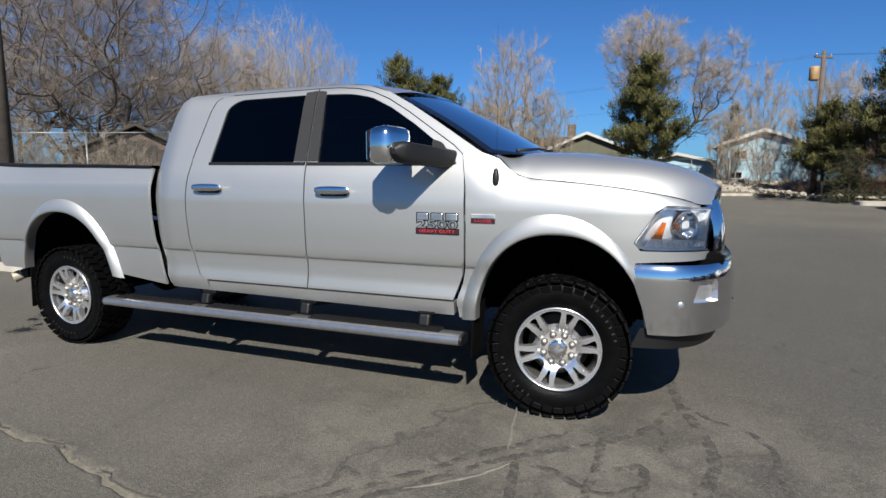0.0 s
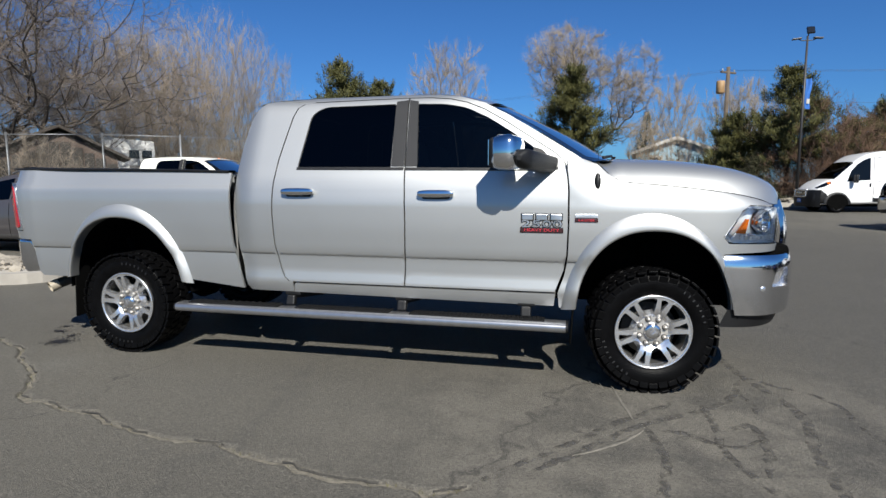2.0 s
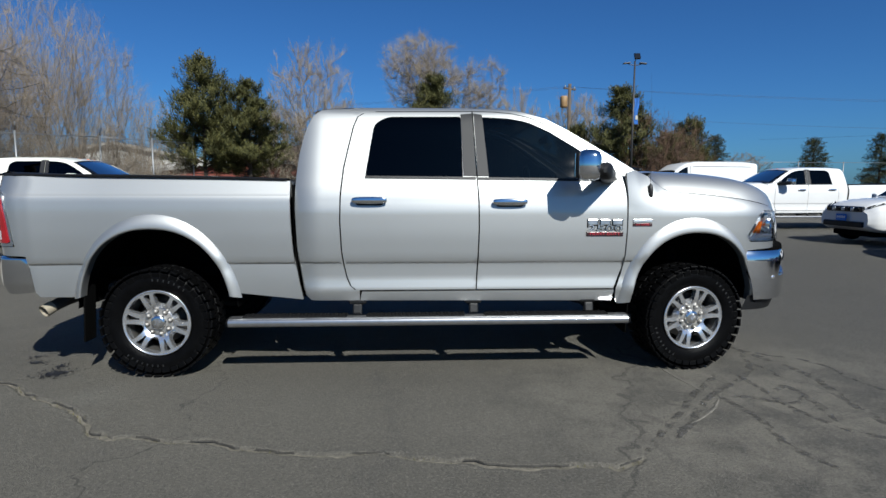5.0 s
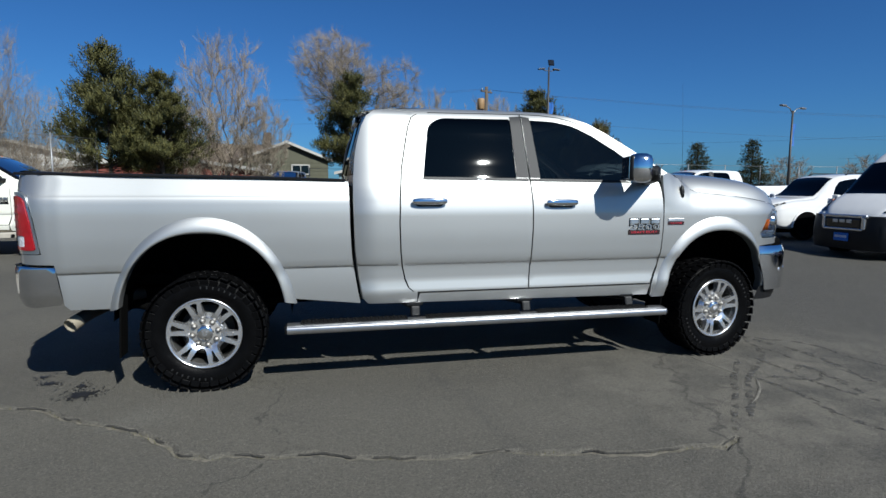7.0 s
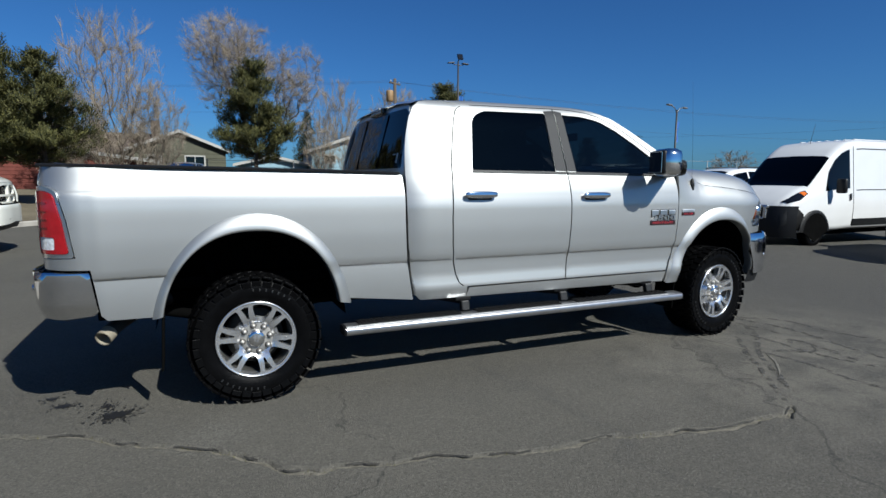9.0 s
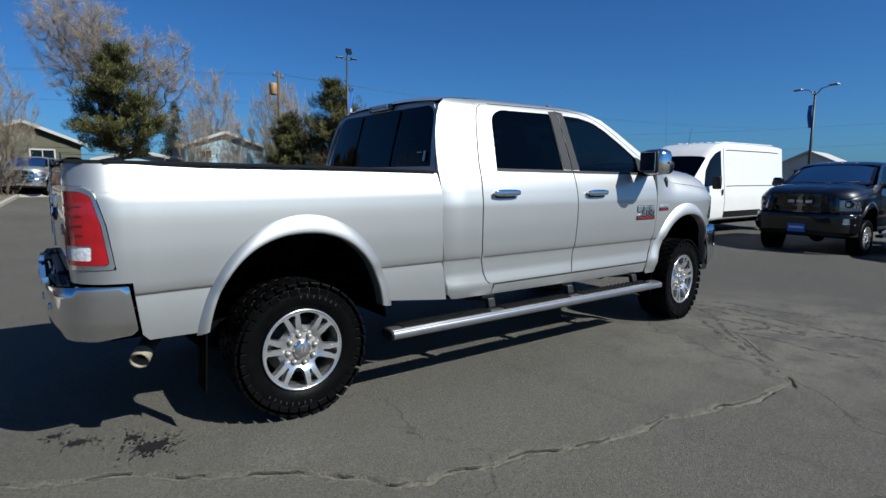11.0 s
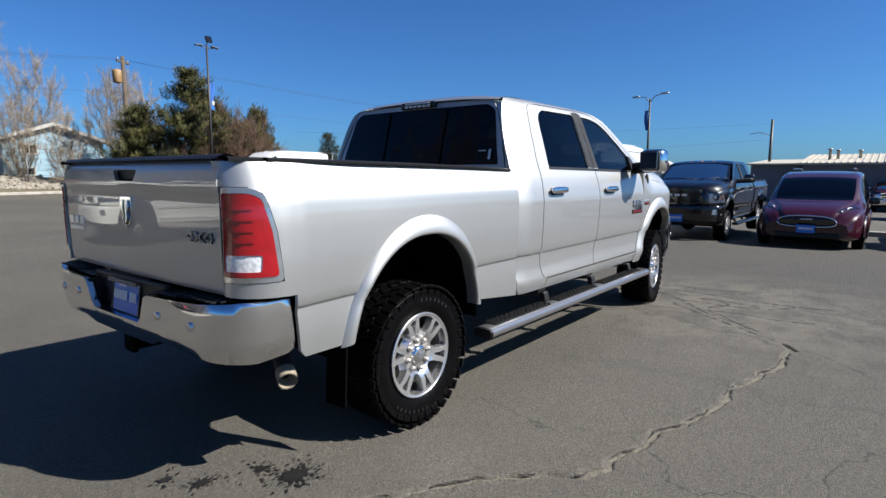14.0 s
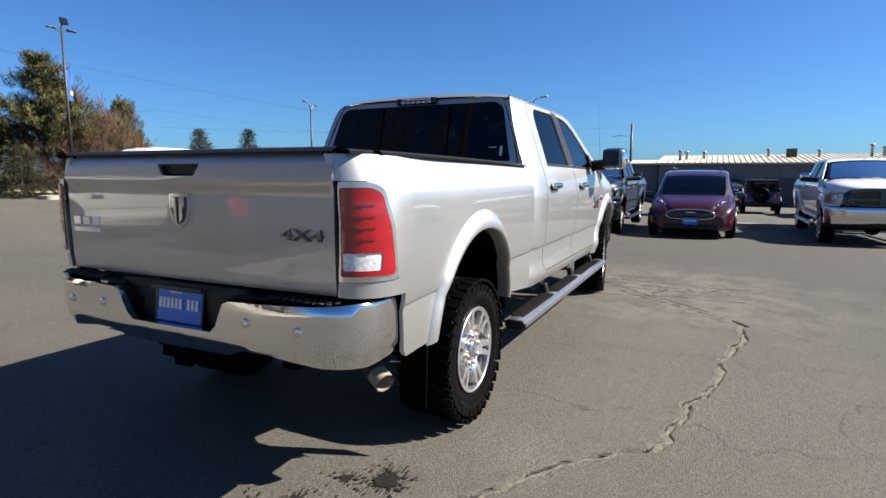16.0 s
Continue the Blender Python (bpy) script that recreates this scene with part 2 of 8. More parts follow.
def rounded(pts, radius, n=4):
    """The closed outline with its corners rounded; radius may be a list."""
    out = []
    for i, p in enumerate(pts):
        r = radius[i] if isinstance(radius, (list, tuple)) else radius
        p, a, b = Vector(p), Vector(pts[i - 1]), Vector(pts[(i + 1) % len(pts)])
        if r <= 0:
            out.append(tuple(p))
            continue
        d1, d2 = a - p, b - p
        k = min(r, d1.length * 0.45, d2.length * 0.45)
        s, e = p + d1.normalized() * k, p + d2.normalized() * k
        for j in range(n + 1):
            t = j / n
            out.append(tuple(s * (1 - t) ** 2 + p * (2 * t * (1 - t)) + e * t ** 2))
    return out


def dense(loop, step):
    out = []
    for i, p in enumerate(loop):
        q = loop[(i + 1) % len(loop)]
        k = max(1, int(math.dist(p, q) / step + 0.5))
        out += [(p[0] + (q[0] - p[0]) * j / k, p[1] + (q[1] - p[1]) * j / k) for j in range(k)]
    return out


def curve(pts):
    """A smooth monotone curve through (x, y) pairs."""
    xs, ys = np.array([p[0] for p in pts], float), np.array([p[1] for p in pts], float)
    h, d = np.diff(xs), np.diff(ys) / np.diff(xs)
    m = np.zeros(len(xs))
    for i in range(1, len(xs) - 1):
        if d[i - 1] * d[i] > 0:
            w1, w2 = 2 * h[i] + h[i - 1], h[i] + 2 * h[i - 1]
            m[i] = (w1 + w2) / (w1 / d[i - 1] + w2 / d[i])
    m[0], m[-1] = d[0], d[-1]

    def at(x):
        if x <= xs[0]:
            return float(ys[0] + m[0] * (x - xs[0]))
        if x >= xs[-1]:
            return float(ys[-1] + m[-1] * (x - xs[-1]))
        i = int(np.searchsorted(xs, x) - 1)
        t = (x - xs[i]) / h[i]
        return float((2 * t**3 - 3 * t**2 + 1) * ys[i] + (t**3 - 2 * t**2 + t) * h[i] * m[i]
                     + (-2 * t**3 + 3 * t**2) * ys[i + 1] + (t**3 - t**2) * h[i] * m[i + 1])
    return at


def sheet(outline, f, holes=(), step=0.05, depth=0.02, toward=(0, -1, 0), rim=True, rows=()):
    """A panel: the outline (less the holes) laid on the surface f(u, v), with true normals and an edge turned inward."""
    loops = [dense(outline, step)] + [dense(h, step) for h in holes]
    pts, edges = [], []
    for lp in loops:
        k = len(pts)
        pts += lp
        edges += [(k + i, k + (i + 1) % len(lp)) for i in range(len(lp))]
    edge_pts = np.array(pts)
    us, vs = [p[0] for p in loops[0]], [p[1] for p in loops[0]]
    u = min(us) + step * 0.5
    inner = []
    while u < max(us):
        v = min(vs) + step * 0.5
        while v < max(vs):
            if inside(loops[0], u, v) and not any(inside(h, u, v) for h in loops[1:]):
                if np.min((edge_pts[:, 0] - u) ** 2 + (edge_pts[:, 1] - v) ** 2) > (step * 0.45) ** 2:
                    inner.append((u, v))
            v += step
        u += step
    for v in rows:
        u = min(us) + step * 0.2
        while u < max(us):
            if inside(loops[0], u, v) and not any(inside(h, u, v) for h in loops[1:]):
                if np.min((edge_pts[:, 0] - u) ** 2 + (edge_pts[:, 1] - v) ** 2) > 0.006 ** 2:
                    inner.append((u, v))
            u += step * 0.6
    vo, _, fo, *_ = delaunay_2d_cdt([Vector(p) for p in pts + inner], edges, [], 0, 1e-6)
    tris = []
    for q in fo:
        cu, cv = sum(vo[i][0] for i in q) / 3, sum(vo[i][1] for i in q) / 3
        if inside(loops[0], cu, cv) and not any(inside(h, cu, cv) for h in loops[1:]):
            tris.append(tuple(q))
    e = 0.004
    toward = Vector(toward)
    place, normal = [], []
    for p in vo:
        c = Vector(f(*p))
        n = (Vector(f(p[0] + e, p[1])) - Vector(f(p[0] - e, p[1]))).cross(Vector(f(p[0], p[1] + e)) - Vector(f(p[0], p[1] - e)))
        n = n.normalized() if n.length > 1e-12 else toward.copy()
        place.append(c)
        normal.append(n)
    if sum(n.dot(toward) for n in normal) < 0:
        normal = [-n for n in normal]
    fixed = []
    for a, b, c in tris:
        up = (place[b] - place[a]).cross(place[c] - place[a])
        fixed.append((a, b, c) if up.dot(normal[a]) > 0 else (a, c, b))
    g = Geo()
    g.add(place, fixed, normal)
    if rim and depth:
        count = {}
        for t in fixed:
            for i in range(3):
                k = (t[i], t[(i + 1) % 3])
                count[k] = 1
        for (a, b) in count:
            if (b, a) not in count:
                g.add([place[a], place[b], place[b] - normal[b] * depth, place[a] - normal[a] * depth], [(0, 3, 2, 1)], smooth=False)
    return g

# ---- ground ----
CRACK = [(-1.75, -0.80), (-1.45, -0.90), (-0.95, -1.11), (-0.75, -1.30), (-0.45, -1.44), (-0.27, -1.60), (-0.10, -1.77), (0.05, -1.95), (0.33, -2.02), (0.65, -2.09),
         (0.95, -2.15), (1.20, -2.25), (1.72, -2.28), (2.13, -2.40), (2.65, -2.46), (2.97, -2.50), (3.15, -2.40)]


def asphalt():
    m, nt, b = material("worn_asphalt")
    co = nt.nodes.new("ShaderNodeTexCoord")
    place = co.outputs["Object"]

    def noise_of(scale, detail, rough=0.6, src=None):
        n = nt.nodes.new("ShaderNodeTexNoise")
        n.inputs["Scale"].default_value = scale
        n.inputs["Detail"].default_value = detail
        n.inputs["Roughness"].default_value = rough
        nt.links.new(src or place, n.inputs["Vector"])
        return n

    def span(src, a, b_, lo, hi):
        r = nt.nodes.new("ShaderNodeMapRange")
        for key, v in zip(("From Min", "From Max", "To Min", "To Max"), (a, b_, lo, hi)):
            r.inputs[key].default_value = v
        nt.links.new(src, r.inputs["Value"])
        return r.outputs["Result"]

    def blend(a, b_, fac):
        x = nt.nodes.new("ShaderNodeMix")
        x.data_type = "RGBA"
        for key, v in (("A", a), ("B", b_)):
            if isinstance(v, tuple):
                x.inputs[key].default_value = (*v, 1)
            else:
                nt.links.new(v, x.inputs[key])
        nt.links.new(fac, x.inputs["Factor"])
        return x.outputs["Result"]

    def calc(op, a, b_=None):
        x = nt.nodes.new("ShaderNodeMath")
        x.operation = op
        for i, v in enumerate((a, b_)):
            if v is None:
                continue
            if isinstance(v, (int, float)):
                x.inputs[i].default_value = v
            else:
                nt.links.new(v, x.inputs[i])
        return x.outputs["Value"]

    def bent(amount, scale):
        """The place, pushed about by noise."""
        n = noise_of(scale, 4)
        v = nt.nodes.new("ShaderNodeVectorMath")
        v.operation = "MULTIPLY_ADD"
        v.inputs[1].default_value = (amount, amount, 0)
        nt.links.new(n.outputs["Color"], v.inputs[0])
        nt.links.new(place, v.inputs[2])
        return v.outputs["Vector"]

    def cells(scale, src):
        v = nt.nodes.new("ShaderNodeTexVoronoi")
        v.feature = "DISTANCE_TO_EDGE"
        v.inputs["Scale"].default_value = scale
        nt.links.new(src, v.inputs["Vector"])
        return v.outputs["Distance"]

    def near(x, y, r0, r1, sx=1.0, sy=1.0):
        """1 within r0 of a spot, 0 beyond r1, with a ragged rim."""
        mp = nt.nodes.new("ShaderNodeMapping")
        mp.inputs["Location"].default_value = (-x * sx, -y * sy, 0)
        mp.inputs["Scale"].default_value = (sx, sy, 0)
        nt.links.new(bent(0.5 * r1, 2.0 / max(r1, 0.3)), mp.inputs["Vector"])
        ln = nt.nodes.new("ShaderNodeVectorMath")
        ln.operation = "LENGTH"
        nt.links.new(mp.outputs["Vector"], ln.inputs[0])
        return span(ln.outputs["Value"], r1, r0, 0, 1)

    wide = noise_of(0.30, 6).outputs["Fac"]
    mid = noise_of(1.7, 8, 0.68).outputs["Fac"]
    grain = noise_of(150, 3).outputs["Fac"]
    pebble = noise_of(62, 4).outputs["Fac"]
    c = blend((0.0632, 0.0589, 0.0496), (0.093, 0.0862, 0.0707), span(wide, 0.35, 0.65, 0, 1))
    c = blend(c, (0.0508, 0.0484, 0.0446), span(mid, 0.52, 0.78, 0, 0.65))
    c = blend(c, (0.0446, 0.0422, 0.0372), calc("MULTIPLY", near(15.0, 2.5, 5.0, 13.0, 1.0, 0.7), 0.75))
    c = blend(c, (0.1085, 0.0992, 0.0806), calc("MULTIPLY", near(1.2, -2.1, 0.8, 3.6, 0.8, 1.3), 0.34))
    c = blend(c, (0.0446, 0.0422, 0.0372), calc("MULTIPLY", near(7.4, -3.8, 1.6, 4.2, 0.9, 1.0), 0.75))
    # broken, patched area by the front wheel: pale dust in the cells, dark sealed seams between them
    broken = near(4.95, -1.35, 0.7, 2.2, 0.85, 1.0)
    wide2 = noise_of(2.6, 3).outputs["Fac"]
    seams = cells(1.55, bent(1.0, 1.3))
    c = blend(c, (0.138, 0.126, 0.103), calc("MULTIPLY", broken, span(mid, 0.40, 0.56, 0.0, 0.8)))
    c = blend(c, (0.0496, 0.0465, 0.0409), calc("MULTIPLY", calc("MULTIPLY", broken, span(wide2, 0.36, 0.50, 0.25, 1)), span(seams, 0.085, 0.035, 0, 0.42)))
    c = blend(c, (0.0248, 0.0229, 0.0211), calc("MULTIPLY", calc("MULTIPLY", broken, span(pebble, 0.40, 0.52, 0, 1)), span(seams, 0.012, 0.005, 0, 0.40)))
    # long thin cracks over the whole lot
    long = cells(0.16, bent(1.6, 0.8))
    c = blend(c, (0.0217, 0.0205, 0.0186), calc("MULTIPLY", span(long, 0.0018, 0.0008, 0, 0.6), span(mid, 0.38, 0.5, 0, 1)))
    # sealed bands
    band = cells(0.07, bent(2.5, 0.5))
    c = blend(c, (0.0384, 0.0372, 0.036), span(band, 0.006, 0.003, 0, 0.22))
    c = blend(c, (0.1612, 0.155, 0.1364), calc("MULTIPLY", near(-0.18, -1.30, 0.05, 0.30), span(pebble, 0.4, 0.65, 0, 0.5)))
    c = blend(c, (0.186, 0.1736, 0.155), span(grain, 0.58, 0.76, 0, 0.55))
    c = blend(c, (0.0248, 0.0236, 0.0223), span(grain, 0.42, 0.24, 0, 0.70))
    c = blend(c, (0.0285, 0.0267, 0.0242), span(pebble, 0.44, 0.30, 0, 0.72))
    c = blend(c, (0.1271, 0.1166, 0.0961), span(pebble, 0.54, 0.70, 0, 0.55))
    # single stones of the aggregate
    for size, k in ((130.0, 0.36), (60.0, 0.10)):
        stone = nt.nodes.new("ShaderNodeTexVoronoi")
        stone.inputs["Scale"].default_value = size
        nt.links.new(place, stone.inputs["Vector"])
        pick = nt.nodes.new("ShaderNodeSeparateColor")
        nt.links.new(stone.outputs["Color"], pick.inputs["Color"])
        c = blend(c, (0.186, 0.1705, 0.1426), span(pick.outputs["Red"], 0.78, 1.0, 0, k))
        c = blend(c, (0.0174, 0.0161, 0.0149), span(pick.outputs["Red"], 0.30, 0.0, 0, k))
    nt.links.new(c, b.inputs["Base Color"])
    b.inputs["Roughness"].default_value = 0.85
    b.inputs["Specular IOR Level"].default_value = 0.35
    bp = nt.nodes.new("ShaderNodeBump")
    bp.inputs["Strength"].default_value = 0.9
    bp.inputs["Distance"].default_value = 0.012
    nt.links.new(calc("ADD", grain, calc("MULTIPLY", pebble, 0.6)), bp.inputs["Height"])
    nt.links.new(bp.outputs["Normal"], b.inputs["Normal"])
    return m


M["asphalt"] = asphalt()
M["sediment"] = plain("crack_sediment", (0.12, 0.108, 0.084), 0.95, vary=0.35, scale=25, bump=0.8, bump_scale=90)
M["weed"] = plain("crack_weed", (0.072, 0.066, 0.018), 0.9, vary=0.4, scale=30)


def crack_gap(x, y):
    """Distance from the crack's ragged middle line, and the place along it."""
    best, where = 9.0, 0.0
    for i in range(len(CRACK) - 1):
        (ax, ay), (bx, by) = CRACK[i], CRACK[i + 1]
        dx, dy = bx - ax, by - ay
        t = max(0.0, min(1.0, ((x - ax) * dx + (y - ay) * dy) / (dx * dx + dy * dy)))
        d = math.hypot(x - ax - t * dx, y - ay - t * dy)
        if d < best:
            best, where = d, i + t
    return best, where


ground_geo = Geo()
PX0, PX1, PY0, PY1, STEP = -1.95, 3.35, -2.75, -0.60, 0.014
nx, ny = int((PX1 - PX0) / STEP), int((PY1 - PY0) / STEP)


def ground_z(x, y):
    rough_line = 0.085 * (noise.noise(Vector((x * 3.0, y * 3.0, 1.0)))) + 0.035 * noise.noise(Vector((x * 11.0, y * 11.0, 4.0)))
    d, at = crack_gap(x + rough_line * 0.5, y + rough_line * 0.6)
    if d > 0.15:
        return 0.0
    half = 0.009 + 0.009 * (0.5 + noise.noise(Vector((at * 1.7, 2.0, 0.0))))
    half *= min(1.0, 4 * min(at + 0.05, len(CRACK) - 1.02 - at)) if at < len(CRACK) - 1 else 0
    lip = 0.004 * math.exp(-((d - half - 0.02) / 0.022) ** 2) * (0.6 + noise.noise(Vector((x * 6, y * 6, 9))))
    dip = -0.030 / (1 + math.exp((d - half) / 0.0035))
    return dip + lip + 0.0015 * noise.noise(Vector((x * 40, y * 40, 3)))


inner_v, inner_f = [], []
for i in range(nx + 1):
    for j in range(ny + 1):
        x, y = PX0 + (PX1 - PX0) * i / nx, PY0 + (PY1 - PY0) * j / ny
        edge = i in (0, nx) or j in (0, ny)
        inner_v.append((x, y, 0.0 if edge else ground_z(x, y)))
for i in range(nx):
    for j in range(ny):
        inner_f.append((i * (ny + 1) + j, (i + 1) * (ny + 1) + j, (i + 1) * (ny + 1) + j + 1, i * (ny + 1) + j + 1))
ground_geo.add(inner_v, inner_f)
FAR = 2500


def lot_z(x, y):
    """The lot falls gently beyond the truck's nose and rises towards the houses."""
    fall = max(0.0, min(x, 60.0) - 6.0) * 0.026 * max(0.0, min(1.0, (8.0 - y) / 6.0))
    return 0.35 * max(0.0, min(1.0, (y - 18.0) / 14.0)) - fall


gx, gy = (-FAR, PX0, PX1, 6.0, 20.0, 40.0, 60.0, FAR), (-FAR, PY0, PY1, 2.0, 5.0, 8.0, 18.0, 32.0, FAR)
for i in range(len(gx) - 1):
    for j in range(len(gy) - 1):
        if (i, j) != (1, 1):
            ground_geo.add([(x, y, lot_z(x, y)) for x, y in ((gx[i], gy[j]), (gx[i + 1], gy[j]), (gx[i + 1], gy[j + 1]), (gx[i], gy[j + 1]))], [(0, 1, 2), (0, 2, 3)])
ground = tagged(part("ground", ground_geo, M["asphalt"]), "worn grey asphalt of a wide parking lot", "asphalt", kind="structure")

# silt lying in the crack
silt = Geo()
run = [Vector((*p, 0)) for p in CRACK]
left, right = [], []
for k in range(1, (len(run) - 1) * 8):
    i, t = divmod(k / 8, 1)
    i = int(i)
    p = run[i].lerp(run[i + 1], t)
    d = (run[i + 1] - run[i]).normalized()
    n = Vector((-d.y, d.x, 0))
    h = -0.010 + 0.006 * noise.noise(Vector((k * 0.23, 0, 0)))
    left.append(p + n * 0.09 + Vector((0, 0, h - 0.010)))
    right.append(p - n * 0.09 + Vector((0, 0, h + 0.004)))
silt.add(left + right, [(i, i + 1, len(left) + i + 1, len(left) + i) for i in range(len(left) - 1)])
tagged(part("crack_silt", silt, M["sediment"], ground), kind="stuff")
# dark broken bitumen along the crack's far lip
lip_geo = Geo()
rng = random.Random(3)
for k in range(1, (len(run) - 1) * 22 - 2):
    if noise.noise(Vector((k * 0.045, 5.0, 0))) < -0.05:
        continue
    q = []
    for kk in (k, k + 1):
        i, t = divmod(kk / 22, 1)
        i = int(i)
        p = run[i].lerp(run[i + 1], t)
        d = (run[i + 1] - run[i]).normalized()
        n = Vector((-d.y, d.x, 0))
        wob = 0.085 * noise.noise(Vector((p.x * 3.0, p.y * 3.0, 1.0))) + 0.035 * noise.noise(Vector((p.x * 11.0, p.y * 11.0, 4.0)))
        base = p - Vector((wob * 0.5, wob * 0.6, 0)) + n * (0.011 + 0.006 * noise.noise(Vector((kk * 0.4, 0, 2))))
        w = max(0.0008, 0.003 + 0.008 * noise.noise(Vector((kk * 0.33, 7, 1))))
        q += [base + n * w + Vector((0, 0, 0.0045)), base - n * w * 0.4 + Vector((0, 0, -0.004))]
    lip_geo.add([q[0], q[2], q[3], q[1]], [(0, 1, 2, 3)], smooth=False)
tagged(part("crack_lip", lip_geo, plain("broken_bitumen", (0.03, 0.0276, 0.0234), 0.9, vary=0.4, scale=60), ground), kind="stuff")
# old sealed seams and pale scuffs round the front wheel
SEAMS = (((4.72, -0.03), (4.76, -0.47), (4.84, -0.76), (4.91, -1.05), (4.90, -1.35), (4.81, -1.71), (4.78, -2.2), (4.86, -2.7)),
         ((4.76, -0.50), (4.94, -0.68), (5.10, -0.77), (5.21, -0.99), (5.19, -1.25), (5.24, -1.51), (5.4, -1.9)),
         ((4.73, -0.60), (4.60, -0.94), (4.46, -1.13), (4.32, -1.26), (4.13, -1.40), (3.98, -1.53), (3.79, -1.74), (3.62, -1.96), (3.4, -2.2)),
         ((4.00, -1.53), (4.03, -1.69), (4.06, -1.97), (4.0, -2.3), (4.1, -2.6)),
         ((4.37, -1.07), (4.39, -1.43), (4.36, -1.70), (4.39, -1.85), (4.5, -2.15), (4.75, -2.3)),
         ((4.04, -1.58), (4.21, -1.59), (4.34, -1.71), (4.33, -1.88)),
         ((4.39, -1.53), (4.58, -1.40), (4.60, -1.55), (4.57, -1.79), (4.5, -2.0)),
         ((4.31, -1.69), (4.45, -1.70), (4.59, -1.59)),
         ((3.15, -2.38), (3.52, -1.93), (3.69, -1.74), (3.82, -1.55), (4.01, -1.37), (4.22, -1.12)),
         ((4.63, -0.84), (4.69, -1.02), (4.66, -1.26)))
SCUFFS = (((3.60, -1.99), (3.83, -1.80), (3.99, -1.60)), ((3.86, -0.95), (3.90, -1.23), (3.95, -1.48)))


def ribbon(geo, line, half, z, seed):
    """A thin ragged strip along a smoothed line, a little domed."""
    run_ = [Vector((*p, 0)) for p in line]
    run_ = [run_[0] * 2 - run_[1]] + run_ + [run_[-1] * 2 - run_[-2]]
    rows = []
    for i in range(1, len(run_) - 2):
        p0, p1, p2, p3 = run_[i - 1:i + 3]
        steps = max(4, int((p2 - p1).length / 0.018))
        for s in range(steps + (i == len(run_) - 3)):
            t = s / steps
            p = 0.5 * (2 * p1 + (p2 - p0) * t + (2 * p0 - 5 * p1 + 4 * p2 - p3) * t * t + (3 * p1 - p0 - 3 * p2 + p3) * t ** 3)
            d = 0.5 * ((p2 - p0) + 2 * (2 * p0 - 5 * p1 + 4 * p2 - p3) * t + 3 * (3 * p1 - p0 - 3 * p2 + p3) * t * t)
            rows.append((p, Vector((-d.y, d.x, 0)).normalized()))
    verts = []
    for k, (p, n) in enumerate(rows):
        taper = min(1.0, 0.25 + k / 9, 0.25 + (len(rows) - 1 - k) / 9)
        p = p + n * 0.012 * noise.noise(Vector((p.x * 9, p.y * 9, seed)))
        for side, lift in ((-1, -0.001), (-0.85, z), (0, z + 0.0004), (0.85, z), (1, -0.001)):
            sgn = -1 if side < 0 else 1
            w = half * taper * (1 + 0.55 * noise.noise(Vector((p.x * 24, p.y * 24, seed + sgn * 5))) + 0.35 * noise.noise(Vector((p.x * 70, p.y * 70, seed + sgn * 3))))
            q = p + n * w * side
            verts.append((q.x, q.y, lift))
    geo.add(verts, [(k * 5 + c, k * 5 + 5 + c, k * 5 + 6 + c, k * 5 + 1 + c) for k in range(len(rows) - 1) for c in range(4)])


M["seal"] = plain("weathered_seal", (0.048, 0.045, 0.040), 0.85, vary=0.2, scale=9, bump=0.35, bump_scale=140)
sn = M["seal"].node_tree
worn = sn.nodes.new("ShaderNodeTexNoise")
worn.inputs["Scale"].default_value, worn.inputs["Detail"].default_value = 11.0, 7.0
spot = sn.nodes.new("ShaderNodeTexCoord")
sn.links.new(spot.outputs["Object"], worn.inputs["Vector"])
cover = sn.nodes.new("ShaderNodeMapRange")
cover.inputs["From Min"].default_value, cover.inputs["From Max"].default_value = 0.43, 0.66
sn.links.new(worn.outputs["Fac"], cover.inputs["Value"])
sn.links.new(cover.outputs["Result"], sn.nodes["Principled BSDF"].inputs["Alpha"])
M["scuff"] = plain("pale_scuff", (0.099, 0.0906, 0.0756), 0.9, vary=0.3, scale=20, bump=0.5, bump_scale=150)
for k, line in enumerate(SEAMS):
    seam = Geo()
    ribbon(seam, line, (0.034, 0.020, 0.025, 0.027, 0.026, 0.024, 0.026, 0.019, 0.024, 0.019)[k], 0.0008 + 0.00022 * k, k)
    part("sealed_seam", seam, M["seal"], ground)
for k, line in enumerate(SCUFFS):
    seam = Geo()
    ribbon(seam, line, 0.011, 0.0034 + 0.0002 * k, 30 + k)
    part("pale_scuff", seam, M["scuff"], ground)

# oil splashes: a soaked middle and flung drops
oil = Geo()
rng = random.Random(17)
for ox, oy, reach, count, core in ((-0.785, -0.885, 0.075, 420, 0.065), (-1.09, -0.60, 0.045, 110, 0.03), (-1.19, -0.44, 0.035, 60, 0.02), (-0.85, -0.71, 0.05, 70, 0.025)):
    for k in range(count):
        far = abs(rng.gauss(0, 1)) * reach if k > 190 or core < 0.05 else abs(rng.gauss(0, 0.5)) * core
        a = rng.uniform(0, 6.283)
        x, y = ox + far * math.cos(a) * 1.25, oy + far * math.sin(a)
        r = rng.uniform(0.003, 0.011) * (1.5 if far < core * 0.6 else 0.8)
        drop = []
        for j in range(7):
            q = 6.283 * j / 7
            u = r * rng.uniform(0.6, 1.3)
            px, py = u * 1.5 * math.cos(q), u * 0.75 * math.sin(q)
            drop.append((x + px * math.cos(a) - py * math.sin(a), y + px * math.sin(a) + py * math.cos(a), 0.0062 + 0.000002 * k))
        oil.add(drop, [tuple(range(7))], smooth=False)
